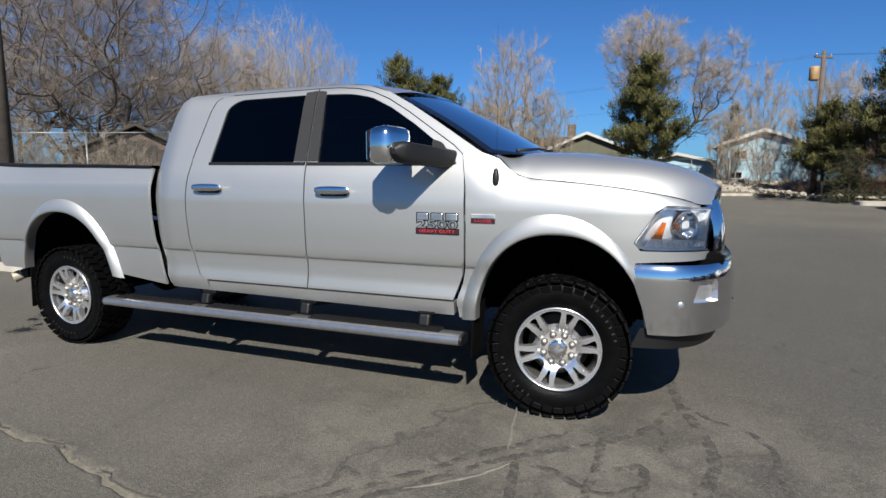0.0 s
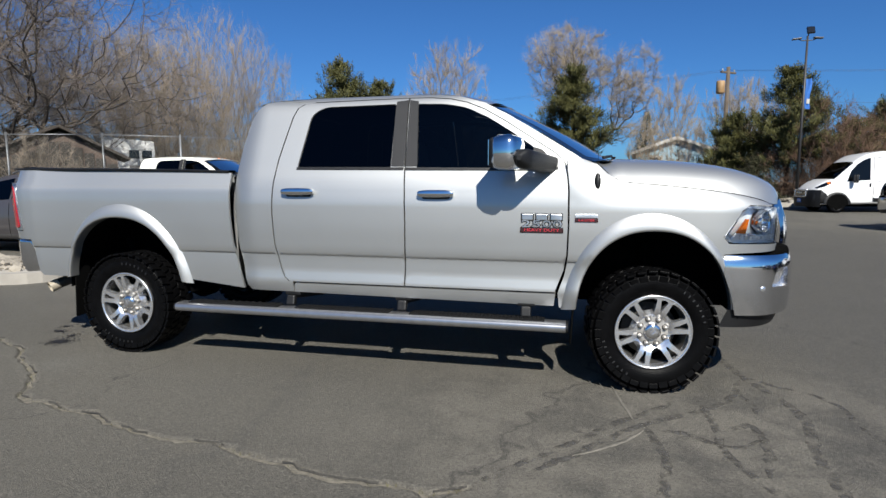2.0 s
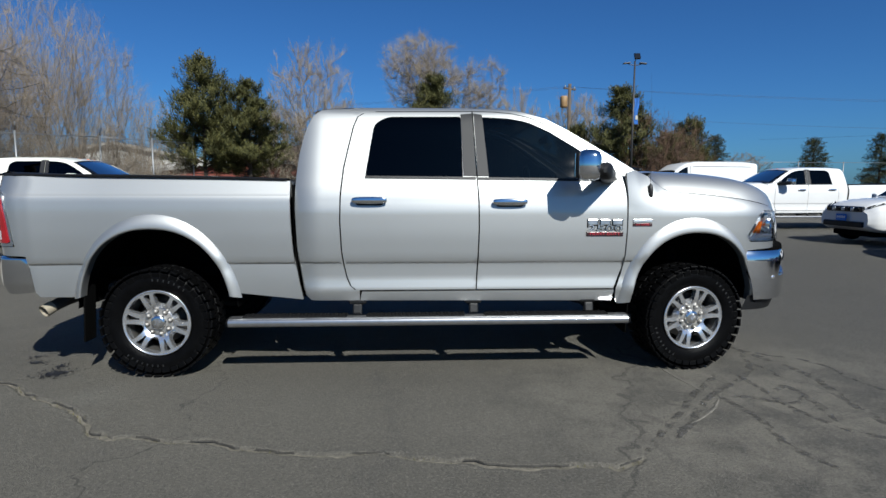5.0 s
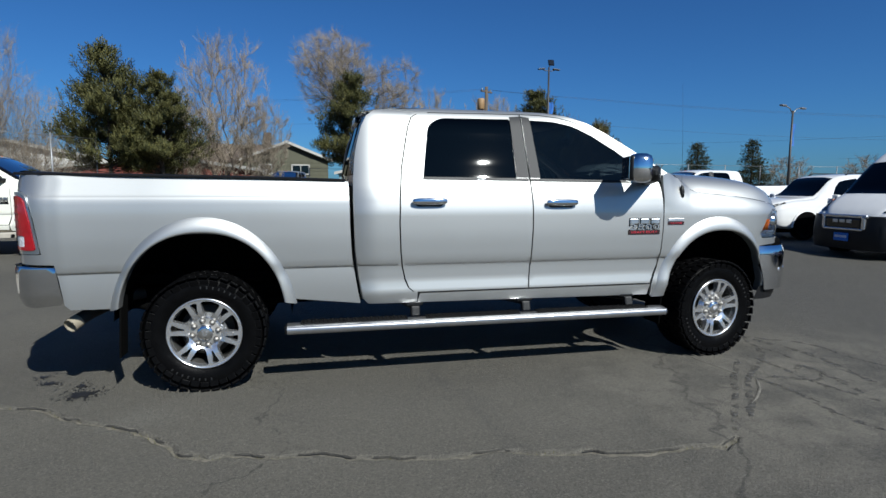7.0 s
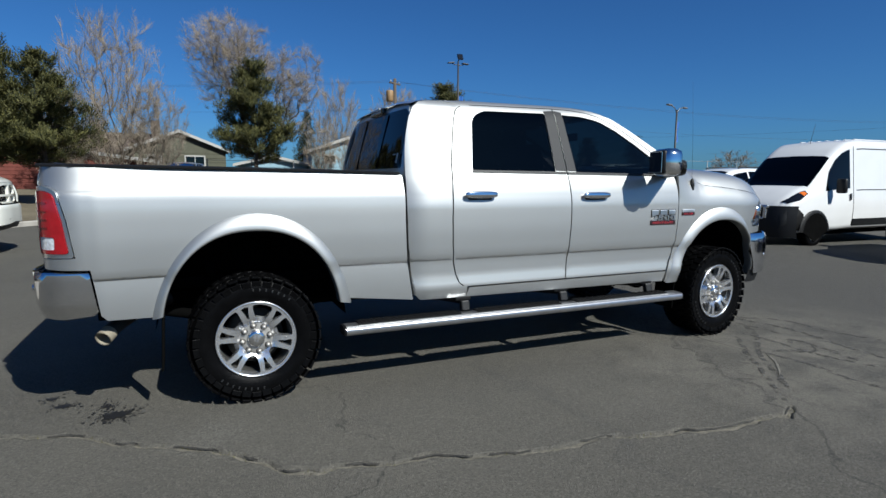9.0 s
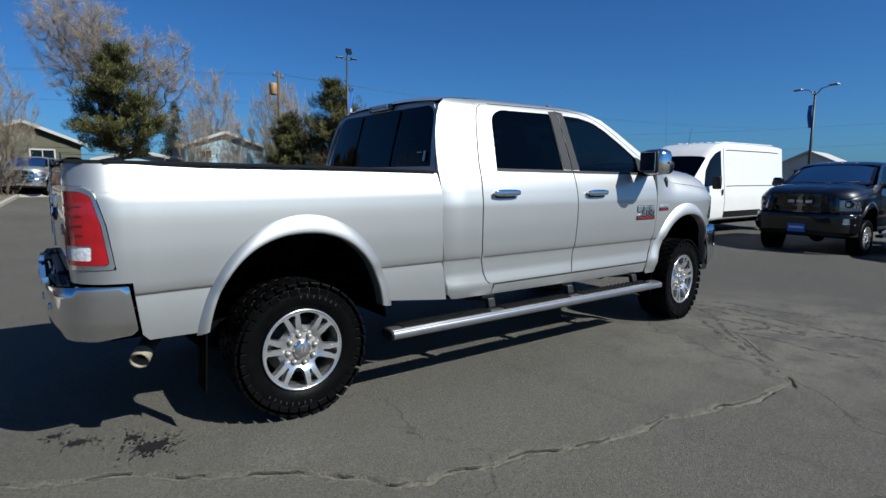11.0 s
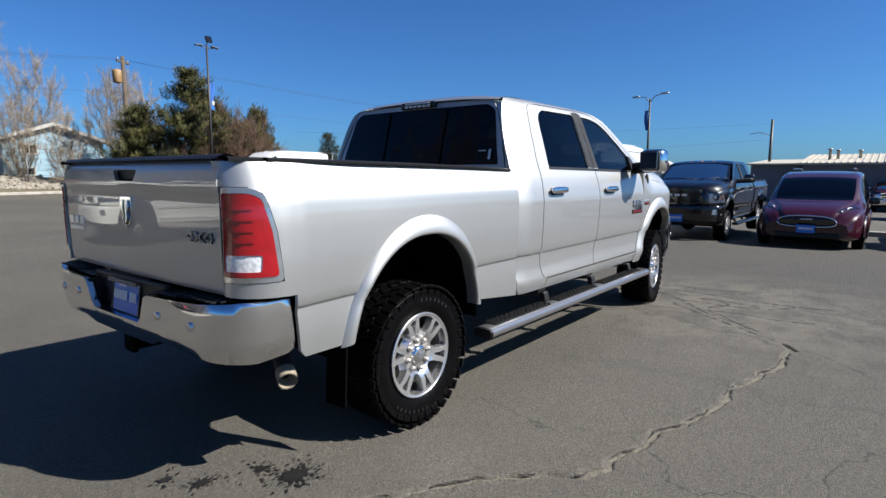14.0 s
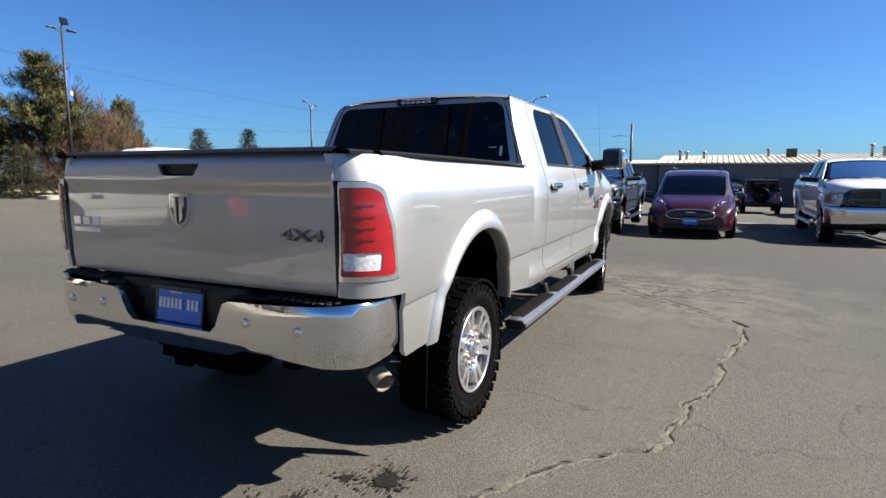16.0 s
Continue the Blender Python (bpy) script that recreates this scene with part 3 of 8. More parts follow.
tagged(part("oil_splash", oil, plain("soaked_oil", (0.0084, 0.0078, 0.0072), 0.55, vary=0.3, scale=40), ground), kind="stuff")
weeds = Geo()
rng = random.Random(11)
for k in range(260):
    i = rng.randrange(len(run) - 1)
    p = run[i].lerp(run[i + 1], rng.random()) + Vector((rng.uniform(-0.03, 0.03), rng.uniform(-0.03, 0.03), -0.012))
    a = rng.uniform(0, 6.28)
    h = rng.uniform(0.006, 0.022)
    lean = Vector((math.cos(a), math.sin(a), 0)) * h * 0.8
    w = Vector((-math.sin(a), math.cos(a), 0)) * 0.002
    weeds.add([p - w, p + w, p + lean + Vector((0, 0, h))], [(0, 1, 2)], smooth=False)
tagged(part("crack_weeds", weeds, M["weed"], ground), kind="stuff")

# ---- dry verge beyond the kerb ----
def dirt(name, a, b, c, scale):
    m, nt, bs = material(name)
    co = nt.nodes.new("ShaderNodeTexCoord")
    n1, n2 = nt.nodes.new("ShaderNodeTexNoise"), nt.nodes.new("ShaderNodeTexNoise")
    n1.inputs["Scale"].default_value, n1.inputs["Detail"].default_value = scale, 8
    n2.inputs["Scale"].default_value, n2.inputs["Detail"].default_value = scale * 14, 6
    for n in (n1, n2):
        nt.links.new(co.outputs["Object"], n.inputs["Vector"])
    r = nt.nodes.new("ShaderNodeValToRGB")
    r.color_ramp.elements[0].position, r.color_ramp.elements[1].position = 0.35, 0.65
    r.color_ramp.elements[0].color, r.color_ramp.elements[1].color = (*a, 1), (*b, 1)
    nt.links.new(n1.outputs["Fac"], r.inputs["Fac"])
    x = nt.nodes.new("ShaderNodeMix")
    x.data_type = "RGBA"
    x.inputs["B"].default_value = (*c, 1)
    mr = nt.nodes.new("ShaderNodeMapRange")
    mr.inputs["From Min"].default_value, mr.inputs["From Max"].default_value = 0.5, 0.72
    nt.links.new(n2.outputs["Fac"], mr.inputs["Value"])
    nt.links.new(mr.outputs["Result"], x.inputs["Factor"])
    nt.links.new(r.outputs["Color"], x.inputs["A"])
    nt.links.new(x.outputs["Result"], bs.inputs["Base Color"])
    bs.inputs["Roughness"].default_value = 0.95
    bp = nt.nodes.new("ShaderNodeBump")
    bp.inputs["Strength"].default_value, bp.inputs["Distance"].default_value = 0.8, 0.05
    nt.links.new(n2.outputs["Fac"], bp.inputs["Height"])
    nt.links.new(bp.outputs["Normal"], bs.inputs["Normal"])
    return m


M["verge"] = dirt("dry_grass_and_dirt", (0.096, 0.075, 0.045), (0.138, 0.114, 0.072), (0.06, 0.051, 0.03), 0.9)
M["concrete"] = plain("kerb_concrete", (0.28, 0.259, 0.224), 0.9, vary=0.18, scale=3, bump=0.3, bump_scale=60)
M["stone"] = plain("landscape_stone", (0.216, 0.192, 0.156), 0.9, vary=0.35, scale=2.5, bump=0.4, bump_scale=20)
EDGE = [(-60, 5.0), (-22, 7.0), (-11.5, 9.6), (-7.0, 12.6), (-2.6, 18.5), (-1.6, 30.5), (9.2, 32.2), (11.6, 29.0), (13.4, 27.4), (46, 27.4), (60, 30)]
verge = Geo()
outline = EDGE + [(90, 150), (-120, 150)]


def verge_z(x, y):
    d = 9.0
    for (ax, ay), (bx, by) in zip(EDGE, EDGE[1:]):
        dx, dy = bx - ax, by - ay
        t = max(0.0, min(1.0, ((x - ax) * dx + (y - ay) * dy) / (dx * dx + dy * dy)))
        d = min(d, math.hypot(x - ax - t * dx, y - ay - t * dy))
    bank = 0.30 + 0.42 * max(0.0, min(1.0, (y - 24.0) / 6.0)) * max(0.0, min(1.0, (x + 4.0) / 5.0))
    return lot_z(x, y) + 0.13 + bank * min(1.0, d / 4.0) + 0.06 * noise.noise(Vector((x * 0.5, y * 0.5, 0)))


verge.join(sheet(outline, lambda x, y: (x, y, verge_z(x, y)), step=1.6, depth=0, toward=(0, 0, 1)))
tagged(part("verge", verge, M["verge"]), "dry brown grass and dirt verge behind the kerb", "verge", kind="structure")
kerb = Geo()
for (ax, ay), (bx, by) in zip(EDGE, EDGE[1:]):
    a, b = Vector((ax, ay, 0)), Vector((bx, by, 0))
    d = (b - a).normalized()
    a.z, b.z = lot_z(ax, ay), lot_z(bx, by)
    kerb.box(tuple((a + b) / 2 + Vector((0, 0, 0.055))), ((b - a).length + 0.05, 0.18, 0.17), 0.03, Matrix.Rotation(math.atan2(d.y, d.x), 4, "Z") @ Matrix.Rotation(-math.atan2(b.z - a.z, (b - a).length), 4, "Y"))
tagged(part("kerb", kerb, M["concrete"]), "pale concrete kerb along the lot", "kerb", kind="structure")


def rock(rng, size):
    bm = bmesh.new()
    bmesh.ops.create_icosphere(bm, subdivisions=1, radius=1)
    sx, sy, sz = (size * rng.uniform(0.6, 1.3), size * rng.uniform(0.6, 1.2), size * rng.uniform(0.4, 0.8))
    for v in bm.verts:
        k = rng.uniform(0.75, 1.15)
        v.co = Vector((v.co.x * sx * k, v.co.y * sy * k, v.co.z * sz * k))
    bmesh.ops.rotate(bm, verts=bm.verts, matrix=Matrix.Rotation(rng.uniform(0, 6.28), 3, "Z"))
    return Geo().bm(bm)


rng = random.Random(5)
gravel = Geo()
for k in range(1500):
    if k < 1000:
        x, y = rng.uniform(3, 11.5), 0
        y = 32.5 + rng.random() ** 1.5 * 4.5 if x < 9.2 else 28 + rng.random() * 7
    else:
        x, y = rng.uniform(12, 26), 26.6 + rng.random() ** 1.5 * 2.2
    r = rock(rng, rng.uniform(0.06, 0.20))
    gravel.join(r, Matrix.Translation((x, y, verge_z(x, y) + 0.02)))
tagged(part("landscape_gravel", gravel, M["stone"]), "loose pale landscape stones behind the kerb", "stones", kind="stuff")

# kerbed island behind the truck, filled with stones
isle = thing("kerb_island", "concrete kerbed island filled with pale stones", "island")
ring = rounded([(-3.55, 1.15), (-3.55, 2.75), (-10.5, 2.75), (-10.5, 1.15)], [0.75, 0.75, 0.1, 0.1], 6)
g = Geo()
g.prism(ring, lambda x, y: (x, y, 0.15), lambda x, y: (x, y, -0.02))
part("kerb_ring", g, M["concrete"], isle)
g = Geo()
for k in range(420):
    x, y = rng.uniform(-9.5, -3.95), rng.uniform(1.4, 2.5)
    g.join(rock(rng, rng.uniform(0.04, 0.12)), Matrix.Translation((x, y, 0.17)))
tagged(part("stone_fill", g, M["stone"], isle), kind="stuff")
isle2 = thing("kerb_island", "low concrete kerb divider across the lot", "island")
part("kerb_ring", Geo().box((17.7, -5.5, -0.24), (0.25, 6.0, 0.16), 0.03), M["concrete"], isle2)
isle3 = thing("kerb_island", "small concrete kerbed island by the van", "island")
g = Geo()
g.prism(rounded([(12.4, 25.2), (17.5, 25.2), (17.5, 26.2), (12.4, 26.2)], 0.4, 5), lambda x, y: (x, y, 0.36), lambda x, y: (x, y, 0.05))
part("kerb_ring", g, M["concrete"], isle3)

# ---- pickup truck: x forward from the rear axle, y to its left, z up ----
side_w = curve([(0.45, 0.93), (0.54, 0.951), (0.60, 0.970), (0.625, 0.9795), (0.65, 0.982), (0.68, 0.979), (0.73, 0.973), (0.80, 0.976),
                (0.846, 0.9795), (0.850, 0.9805), (0.8545, 0.9885), (0.862, 0.9925), (0.95, 1.004), (1.10, 1.014), (1.22, 1.016), (1.32, 1.004), (1.40, 0.986), (1.455, 0.966),
                (1.48, 0.955), (1.60, 0.909), (1.75, 0.850), (1.90, 0.790), (1.94, 0.767), (1.975, 0.734), (2.00, 0.680), (2.02, 0.60)])


def plan_line(pts, n=10):
    """A smooth plan curve through points, read by its length: at(s) gives x, y."""
    fine = []
    for i in range(len(pts) - 1):
        p0, p1, p2, p3 = (Vector(pts[max(i - 1, 0)]), Vector(pts[i]), Vector(pts[i + 1]), Vector(pts[min(i + 2, len(pts) - 1)]))
        for j in range(n):
            t = j / n
            fine.append(0.5 * ((2 * p1) + (p2 - p0) * t + (2 * p0 - 5 * p1 + 4 * p2 - p3) * t * t + (3 * p1 - p0 - 3 * p2 + p3) * t ** 3))
    fine.append(Vector(pts[-1]))
    run = np.concatenate([[0], np.cumsum([(b - a).length for a, b in zip(fine, fine[1:])])])
    xs, ys = [p[0] for p in fine], [p[1] for p in fine]

    def at(s):
        return float(np.interp(s, run, xs)), float(np.interp(s, run, ys))
    at.length = float(run[-1])
    return at


TAIL = -1.083                      # tailgate plane
SPAN = -TAIL - 0.87                # depth of the rounded rear corner
ARC = 0.152 * math.pi / 2


bed_top = curve([(1.10, 1.014), (1.22, 1.016), (1.30, 1.012), (1.330, 1.008), (1.345, 1.003), (1.360, 0.993), (1.40, 0.976), (1.49, 0.937)])


def bed_place(s, z):
    """Bed side, wrapped round the rear corner; s runs along the panel."""
    w = bed_top(z) if z > 1.10 else side_w(z) if z > 0.846 else 0.9795 - 0.016 * ((0.846 - z) / 0.25) ** 2
    w += 0.022 * max(0.0, min(1.0, (-0.30 - s) / 0.5)) ** 2
    if s >= -0.87:
        return (s, -w, z)
    a = min((-0.87 - s) / 0.152, math.pi / 2)
    return (-0.87 - SPAN * math.sin(a), -(w - 0.172 * (1 - math.cos(a))), z)


def cab_place(x, z):
    w = side_w(z)
    k = max(0.0, 1.26 - x)
    return (x, -(w - 1.3 * k * k), z)


front_plan = plan_line([(3.2, 1.0), (3.8, 1.0), (4.2, 1.0), (4.4, 0.993), (4.55, 0.966), (4.70, 0.902), (4.81, 0.812), (4.885, 0.68), (4.93, 0.50), (4.955, 0.25), (4.96, 0.0)])
seam_z = curve([(3.60, 1.545), (3.72, 1.50), (3.82, 1.412), (3.91, 1.382), (4.12, 1.363), (4.4, 1.332), (4.62, 1.296), (4.76, 1.266), (4.86, 1.240), (5.0, 1.236), (5.2, 1.235)])
seam_in = curve([(3.60, 0.05), (3.72, 0.10), (3.85, 0.075), (4.0, 0.06), (4.4, 0.055), (4.7, 0.045), (5.3, 0.03)])


def fender_place(s, z):
    x, y = front_plan(s - 3.2)
    zs = seam_z(s)
    w = y * (side_w(min(z, 1.25)) - 0.003)
    if z > 1.2:
        w -= seam_in(s) * max(0.0, (z - 1.2) / (zs - 1.2)) ** 2.2
    return (x, -w, z)


def arch(cx, a, z0, h, n=40, low=0.5, power=2.25):
    """A wheel opening from its front foot over the top to its rear foot."""
    out = []
    a0 = math.asin(max(-1, min(1, (low - z0) / h))) if low > z0 else 0.0
    for i in range(n + 1):
        t = a0 + (math.pi - 2 * a0) * i / n
        c, s = math.cos(t), math.sin(t)
        out.append((cx + a * math.copysign(abs(c) ** (2 / power), c), z0 + h * abs(s) ** (2 / power)))
    return out


REAR_ARCH = arch(0.042, 0.556, 0.45, 0.668, low=0.606)
FRONT_ARCH = arch(4.085, 0.495, 0.45, 0.63, low=0.53)

RAM = []                           # (key, name, parent key, mesh, material key, label)


def ram(key, name, geo, mat, parent=None, label="", both=False, kind=""):
    if not key.startswith(("mirror", "antenna", "tailgate", "gate", "bed", "rail")):
        geo.v = [(x, y, 1.48 + (z - 1.48) * 1.05 if z > 1.48 else z) for x, y, z in geo.v]
    if not key.startswith(("running", "board", "bracket", "step")):
        geo.v = [(x - 0.02 * max(0.0, 1 - abs(x - 1.06) / 0.4) * max(0.0, min(1.0, (z - 0.55) / 0.4)) * max(0.0, min(1.0, (1.95 - z) / 0.3)), y, z) for x, y, z in geo.v]
    RAM.append((key, name, parent, geo.mesh(name, M[mat]), mat, label, kind))
    if both:
        RAM.append((key + "_l", name, parent + "_l" if parent and any(r[0] == parent + "_l" for r in RAM) else parent,
                    geo.mirrored().mesh(name, M[mat]), mat, label, kind))


FOLDS = (0.624, 0.636, 0.650, 0.836, 0.844, 0.8485, 0.8515, 0.8545, 0.859, 0.866, 0.876, 1.30, 1.32, 1.33, 1.338, 1.345, 1.352, 1.36, 1.375)

# bed
side_out = [(1.108, 0.575), (1.090, 0.70), (1.068, 0.90), (1.056, 1.15), (1.053, 1.40), (1.050, 1.456), (0.5, 1.470), (-0.40, 1.484), (-0.87 - ARC + 0.01, 1.490)]
side_out += [(-0.87 - ARC + 0.002, 1.385), (-0.988, 1.385), (-0.946, 1.36), (-0.915, 1.20), (-0.894, 0.985), (-0.87 - ARC + 0.002, 0.985), (-0.87 - ARC + 0.002, 0.925)]
side_out += [(-0.838, 0.915), (-0.805, 0.645), (-0.775, 0.612), (-0.52, 0.606)] + [(x, z) for x, z in REAR_ARCH[::-1]]
ram("bed_side", "bed_side", sheet(side_out, bed_place, step=0.045, rows=FOLDS), "silver", both=True)

cap = Geo()
rail_z = curve([(-1.08, 1.494), (-0.40, 1.489), (0.5, 1.476), (1.05, 1.462)])
for lo, hi, y0, y1 in ((-0.92, 1.03, -0.962, -0.862), (-1.075, -0.92, -0.93, -0.80)):
    ringed = [(y0, -0.004), (y0 - 0.002, 0.006), (y0 + 0.012, 0.014), (y1 - 0.012, 0.014), (y1, 0.004), (y1, -0.010)]
    cap.grid(lambda a, b: (lo + (hi - lo) * a, ringed[round(b * 5)][0] + (0.10 * max(0.0, (-0.95 - lo - (hi - lo) * a)) if lo < -1 else 0), rail_z(lo + (hi - lo) * a) + ringed[round(b * 5)][1]), 14, 5, smooth=False, flip=True)
ram("rail_cap", "rail_cap", cap, "black_plastic", both=True)
inner = Geo()
inner.box((-0.02, -0.85, 1.295), (2.04, 0.03, 0.345), 0.004)
ram("bed_wall", "bed_wall", inner, "black_plastic", both=True)
floor_geo = Geo()
floor_geo.box((-0.02, 0, 1.10), (2.06, 1.70, 0.03))
floor_geo.grid(lambda a, b: (-1.02 + 2.0 * a, -0.82 + 1.64 * b, 1.118 + 0.012 * (round(b * 56) % 4 in (1, 2))), 1, 56, smooth=False, flip=True)
ram("bed_floor", "bed_floor", floor_geo, "black_plastic")
head = Geo()
head.box((1.0, 0, 1.12), (0.03, 1.74, 0.66), 0.004)
ram("bed_front_wall", "bed_front_wall", head, "silver")


# tailgate
def gate_place(y, z):
    crown = 0.012 * (y / 0.85) ** 2
    dish = curve_gate(z)
    return (TAIL - 0.012 + crown + dish, y, z)


curve_gate = curve([(0.90, 0.022), (0.94, 0.010), (1.0, 0.006), (1.20, 0.003), (1.352, 0.004), (1.362, -0.004), (1.375, -0.006), (1.44, -0.001), (1.475, 0.010), (1.500, 0.030)])
gate_out = rounded([(-0.842, 0.925), (0.842, 0.925), (0.842, 1.500), (-0.842, 1.500)], 0.012)
hollow = rounded([(-0.10, 1.402), (0.10, 1.402), (0.135, 1.456), (-0.135, 1.456)], 0.014)
ram("tailgate", "tailgate", sheet(gate_out, gate_place, [hollow], step=0.045, toward=(-1, 0, 0)), "silver")
back = Geo()
back.box((TAIL + 0.06, 0, 1.21), (0.05, 1.62, 0.55), 0.01)
ram("gate_liner", "gate_liner", back, "black_plastic", "tailgate")
pull = Geo()
pull.box((TAIL + 0.022, 0, 1.43), (0.02, 0.26, 0.05), 0.006)
ram("gate_handle", "gate_handle", pull, "black_plastic", "tailgate", "black recessed tailgate handle")
lip = Geo()
lip.grid(lambda a, b: (TAIL - 0.012 + 0.012 * ((a * 2 - 1)) ** 2 + 0.10 * b, (a * 2 - 1) * 0.842, 1.500 + 0.020 * math.sin(b * math.pi) ** 0.6), 24, 6, flip=True)
ram("gate_cap", "gate_cap", lip, "black_plastic", "tailgate", "black plastic tailgate top cap")
shield = [(0, 1.165), (0.045, 1.195), (0.062, 1.25), (0.062, 1.322), (-0.062, 1.322), (-0.062, 1.25), (-0.045, 1.195)]
sh = Geo()
sh.prism(rounded(shield, 0.012, 3), lambda y, z: (TAIL - 0.022 + curve_gate(z), y, z), lambda y, z: (TAIL + 0.02, y, z))
ram("gate_emblem", "gate_emblem", sh, "chrome", "tailgate", "chrome shield emblem")
sh = Geo()
sh.prism([(y * 0.8, 1.25 + (z - 1.25) * 0.8) for y, z in rounded(shield, 0.012, 3)], lambda y, z: (TAIL - 0.024 + curve_gate(z), y, z), lambda y, z: (TAIL, y, z))
ram("emblem_field", "emblem_field", sh, "black_gloss", "gate_emblem")
sh = Geo()
for sgn in (-1, 1):
    sh.prism([(sgn * 0.008, 1.19), (sgn * 0.03, 1.215), (sgn * 0.024, 1.25), (sgn * 0.044, 1.27), (sgn * 0.04, 1.305), (sgn * 0.012, 1.305)],
             lambda y, z: (TAIL - 0.030 + curve_gate(z), y, z), lambda y, z: (TAIL, y, z))
ram("emblem_relief", "emblem_relief", sh, "chrome", "gate_emblem")


def letters(text, size, depth, f, grow=0.0):
    """Raised lettering; f places its flat points (u, v) and height w."""
    cu = bpy.data.curves.new("lettering", "FONT")
    cu.body, cu.size, cu.extrude, cu.resolution_u = text, size, depth, 2
    cu.offset = grow
    cu.align_x, cu.align_y = "CENTER", "CENTER"
    ob = bpy.data.objects.new("lettering", cu)
    scene.collection.objects.link(ob)
    me = ob.to_mesh()
    g = Geo()
    g.add([f(v.co.x, v.co.y, v.co.z) for v in me.vertices], [tuple(p.vertices) for p in me.polygons], smooth=False)
    ob.to_mesh_clear()
    bpy.data.objects.remove(ob)
    bpy.data.curves.remove(cu)
    return g


ram("gate_badge_back", "badge_backing", letters("4X4", 0.064, 0.002, lambda u, v, w: (TAIL - 0.003 - w, -0.685 - u * 2.0, 1.163 + v), 0.0016), "black_gloss", "tailgate")
ram("gate_badge", "gate_badge", letters("4X4", 0.064, 0.006, lambda u, v, w: (TAIL - 0.006 - w, -0.685 - u * 2.0, 1.163 + v)), "chrome", "tailgate", "chrome four-wheel-drive lettering")
bars = Geo()
for i in range(3):
    bars.box((TAIL - 0.003, 0.62 + i * 0.075, 1.175), (0.008, 0.055, 0.042), 0.002)
bars.box((TAIL - 0.003, 0.695, 1.13), (0.008, 0.21, 0.024), 0.002)
ram("gate_model_badge", "gate_model_badge", bars, "badge_grey", "tailgate")

# tail lamps
S0 = -0.87 - ARC
lamp_out = rounded([(S0 + 0.003, 0.988), (-0.897, 0.988), (-0.918, 1.20), (-0.948, 1.357), (-0.990, 1.382), (S0 + 0.003, 1.382)], [0.01, 0.02, 0, 0.02, 0.02, 0.01])


def lamp_place(out):
    def f(s, z):
        x, y, zz = bed_place(s, min(z, 1.3))
        a = min(max((-0.87 - s) / 0.152, 0), math.pi / 2)
        return (x - out * math.sin(a), y - out * math.cos(a), z)
    return f


mid_s, mid_z = -1.03, 1.185


def shrunk(loop, k, cx, cz):
    return [(cx + (u - cx) * k, cz + (v - cz) * k) for u, v in loop]


ram("tail_lamp", "tail_lamp", sheet(lamp_out, lamp_place(0.004), [shrunk(lamp_out, 0.885, mid_s, mid_z)], step=0.03, depth=0.05), "badge_grey", None, "red tail lamp with a chrome surround", both=True)
red = shrunk(lamp_out, 0.875, mid_s, mid_z)
rev = rounded([(-1.09, 1.035), (-0.965, 1.035), (-0.962, 1.105), (-1.09, 1.105)], 0.012)
ram("red_lens", "red_lens", sheet(red, lamp_place(0.010), [rev], step=0.03, depth=0.03), "red_lens", "tail_lamp", both=True)
ram("reversing_lens", "reversing_lens", sheet(rev, lamp_place(0.006), step=0.03, depth=0.02), "reverse", "tail_lamp", "clear reversing lens", both=True)
dark = Geo()
for zz in (1.155, 1.20, 1.245, 1.29):
    dark.join(sheet(rounded([(-1.095, zz), (-0.985, zz), (-0.988, zz + 0.007), (-1.095, zz + 0.007)], 0.004), lamp_place(0.0135), step=0.03, depth=0.004))
ram("lens_bar", "lens_bar", dark, "red_dark", "tail_lamp", both=True)

# rear bumper
rear_plan = plan_line([(-1.195, 0.0), (-1.195, 0.30), (-1.188, 0.60), (-1.165, 0.78), (-1.12, 0.89), (-1.03, 0.965), (-0.90, 0.985), (-0.70, 0.985), (-0.55, 0.98)])


def rear_bumper_place(s, z):
    x, y = rear_plan(abs(s))
    x2, y2 = rear_plan(abs(s) + 0.02)
    x1, y1 = rear_plan(max(0.0, abs(s) - 0.02))
    n = Vector((-(y2 - y1), x2 - x1)).normalized()
    k = 0.004 * ((z - 0.78) / 0.13) ** 2 + 0.05 * max(0, 0.895 - z) + 0.008 * max(0, (z - 0.885) / 0.018) ** 2 + 0.03 * max(0, 0.70 - z) / 0.1
    return (x - n[0] * k, -math.copysign(max(0, y - n[1] * k), s) if abs(s) > 1e-6 else 0.0, z)


SB = rear_plan.length
half = [(0.0, 0.733), (0.25, 0.735), (0.285, 0.765), (0.335, 0.868), (0.37, 0.882), (0.80, 0.895), (0.98, 0.903), (SB - 0.315, 0.903), (SB - 0.302, 0.893), (SB - 0.270, 0.665), (SB - 0.295, 0.640),
        (1.05, 0.625), (0.80, 0.635), (0.55, 0.668), (0.42, 0.668), (0.33, 0.635), (0.0, 0.63)]
bump_out = half + [(-s, z) for s, z in half[::-1][1:-1]]
ram("rear_bumper", "rear_bumper", sheet(bump_out, rear_bumper_place, step=0.04, depth=0.03, toward=(-1, 0, 0)), "chrome", None, "chrome rear step bumper")
pad = Geo()


def pad_grid(sgn):
    def f(a, b):
        s = 0.36 + (SB - 0.70) * a
        x, y = rear_plan(s)
        x0, y0 = (TAIL + 0.03, min(y, 0.84))
        return (x + 0.035 + (x0 - x - 0.03) * b, -sgn * (y - 0.02 + (y0 - y + 0.02) * b), 0.893 + 0.012 * a)
    return f


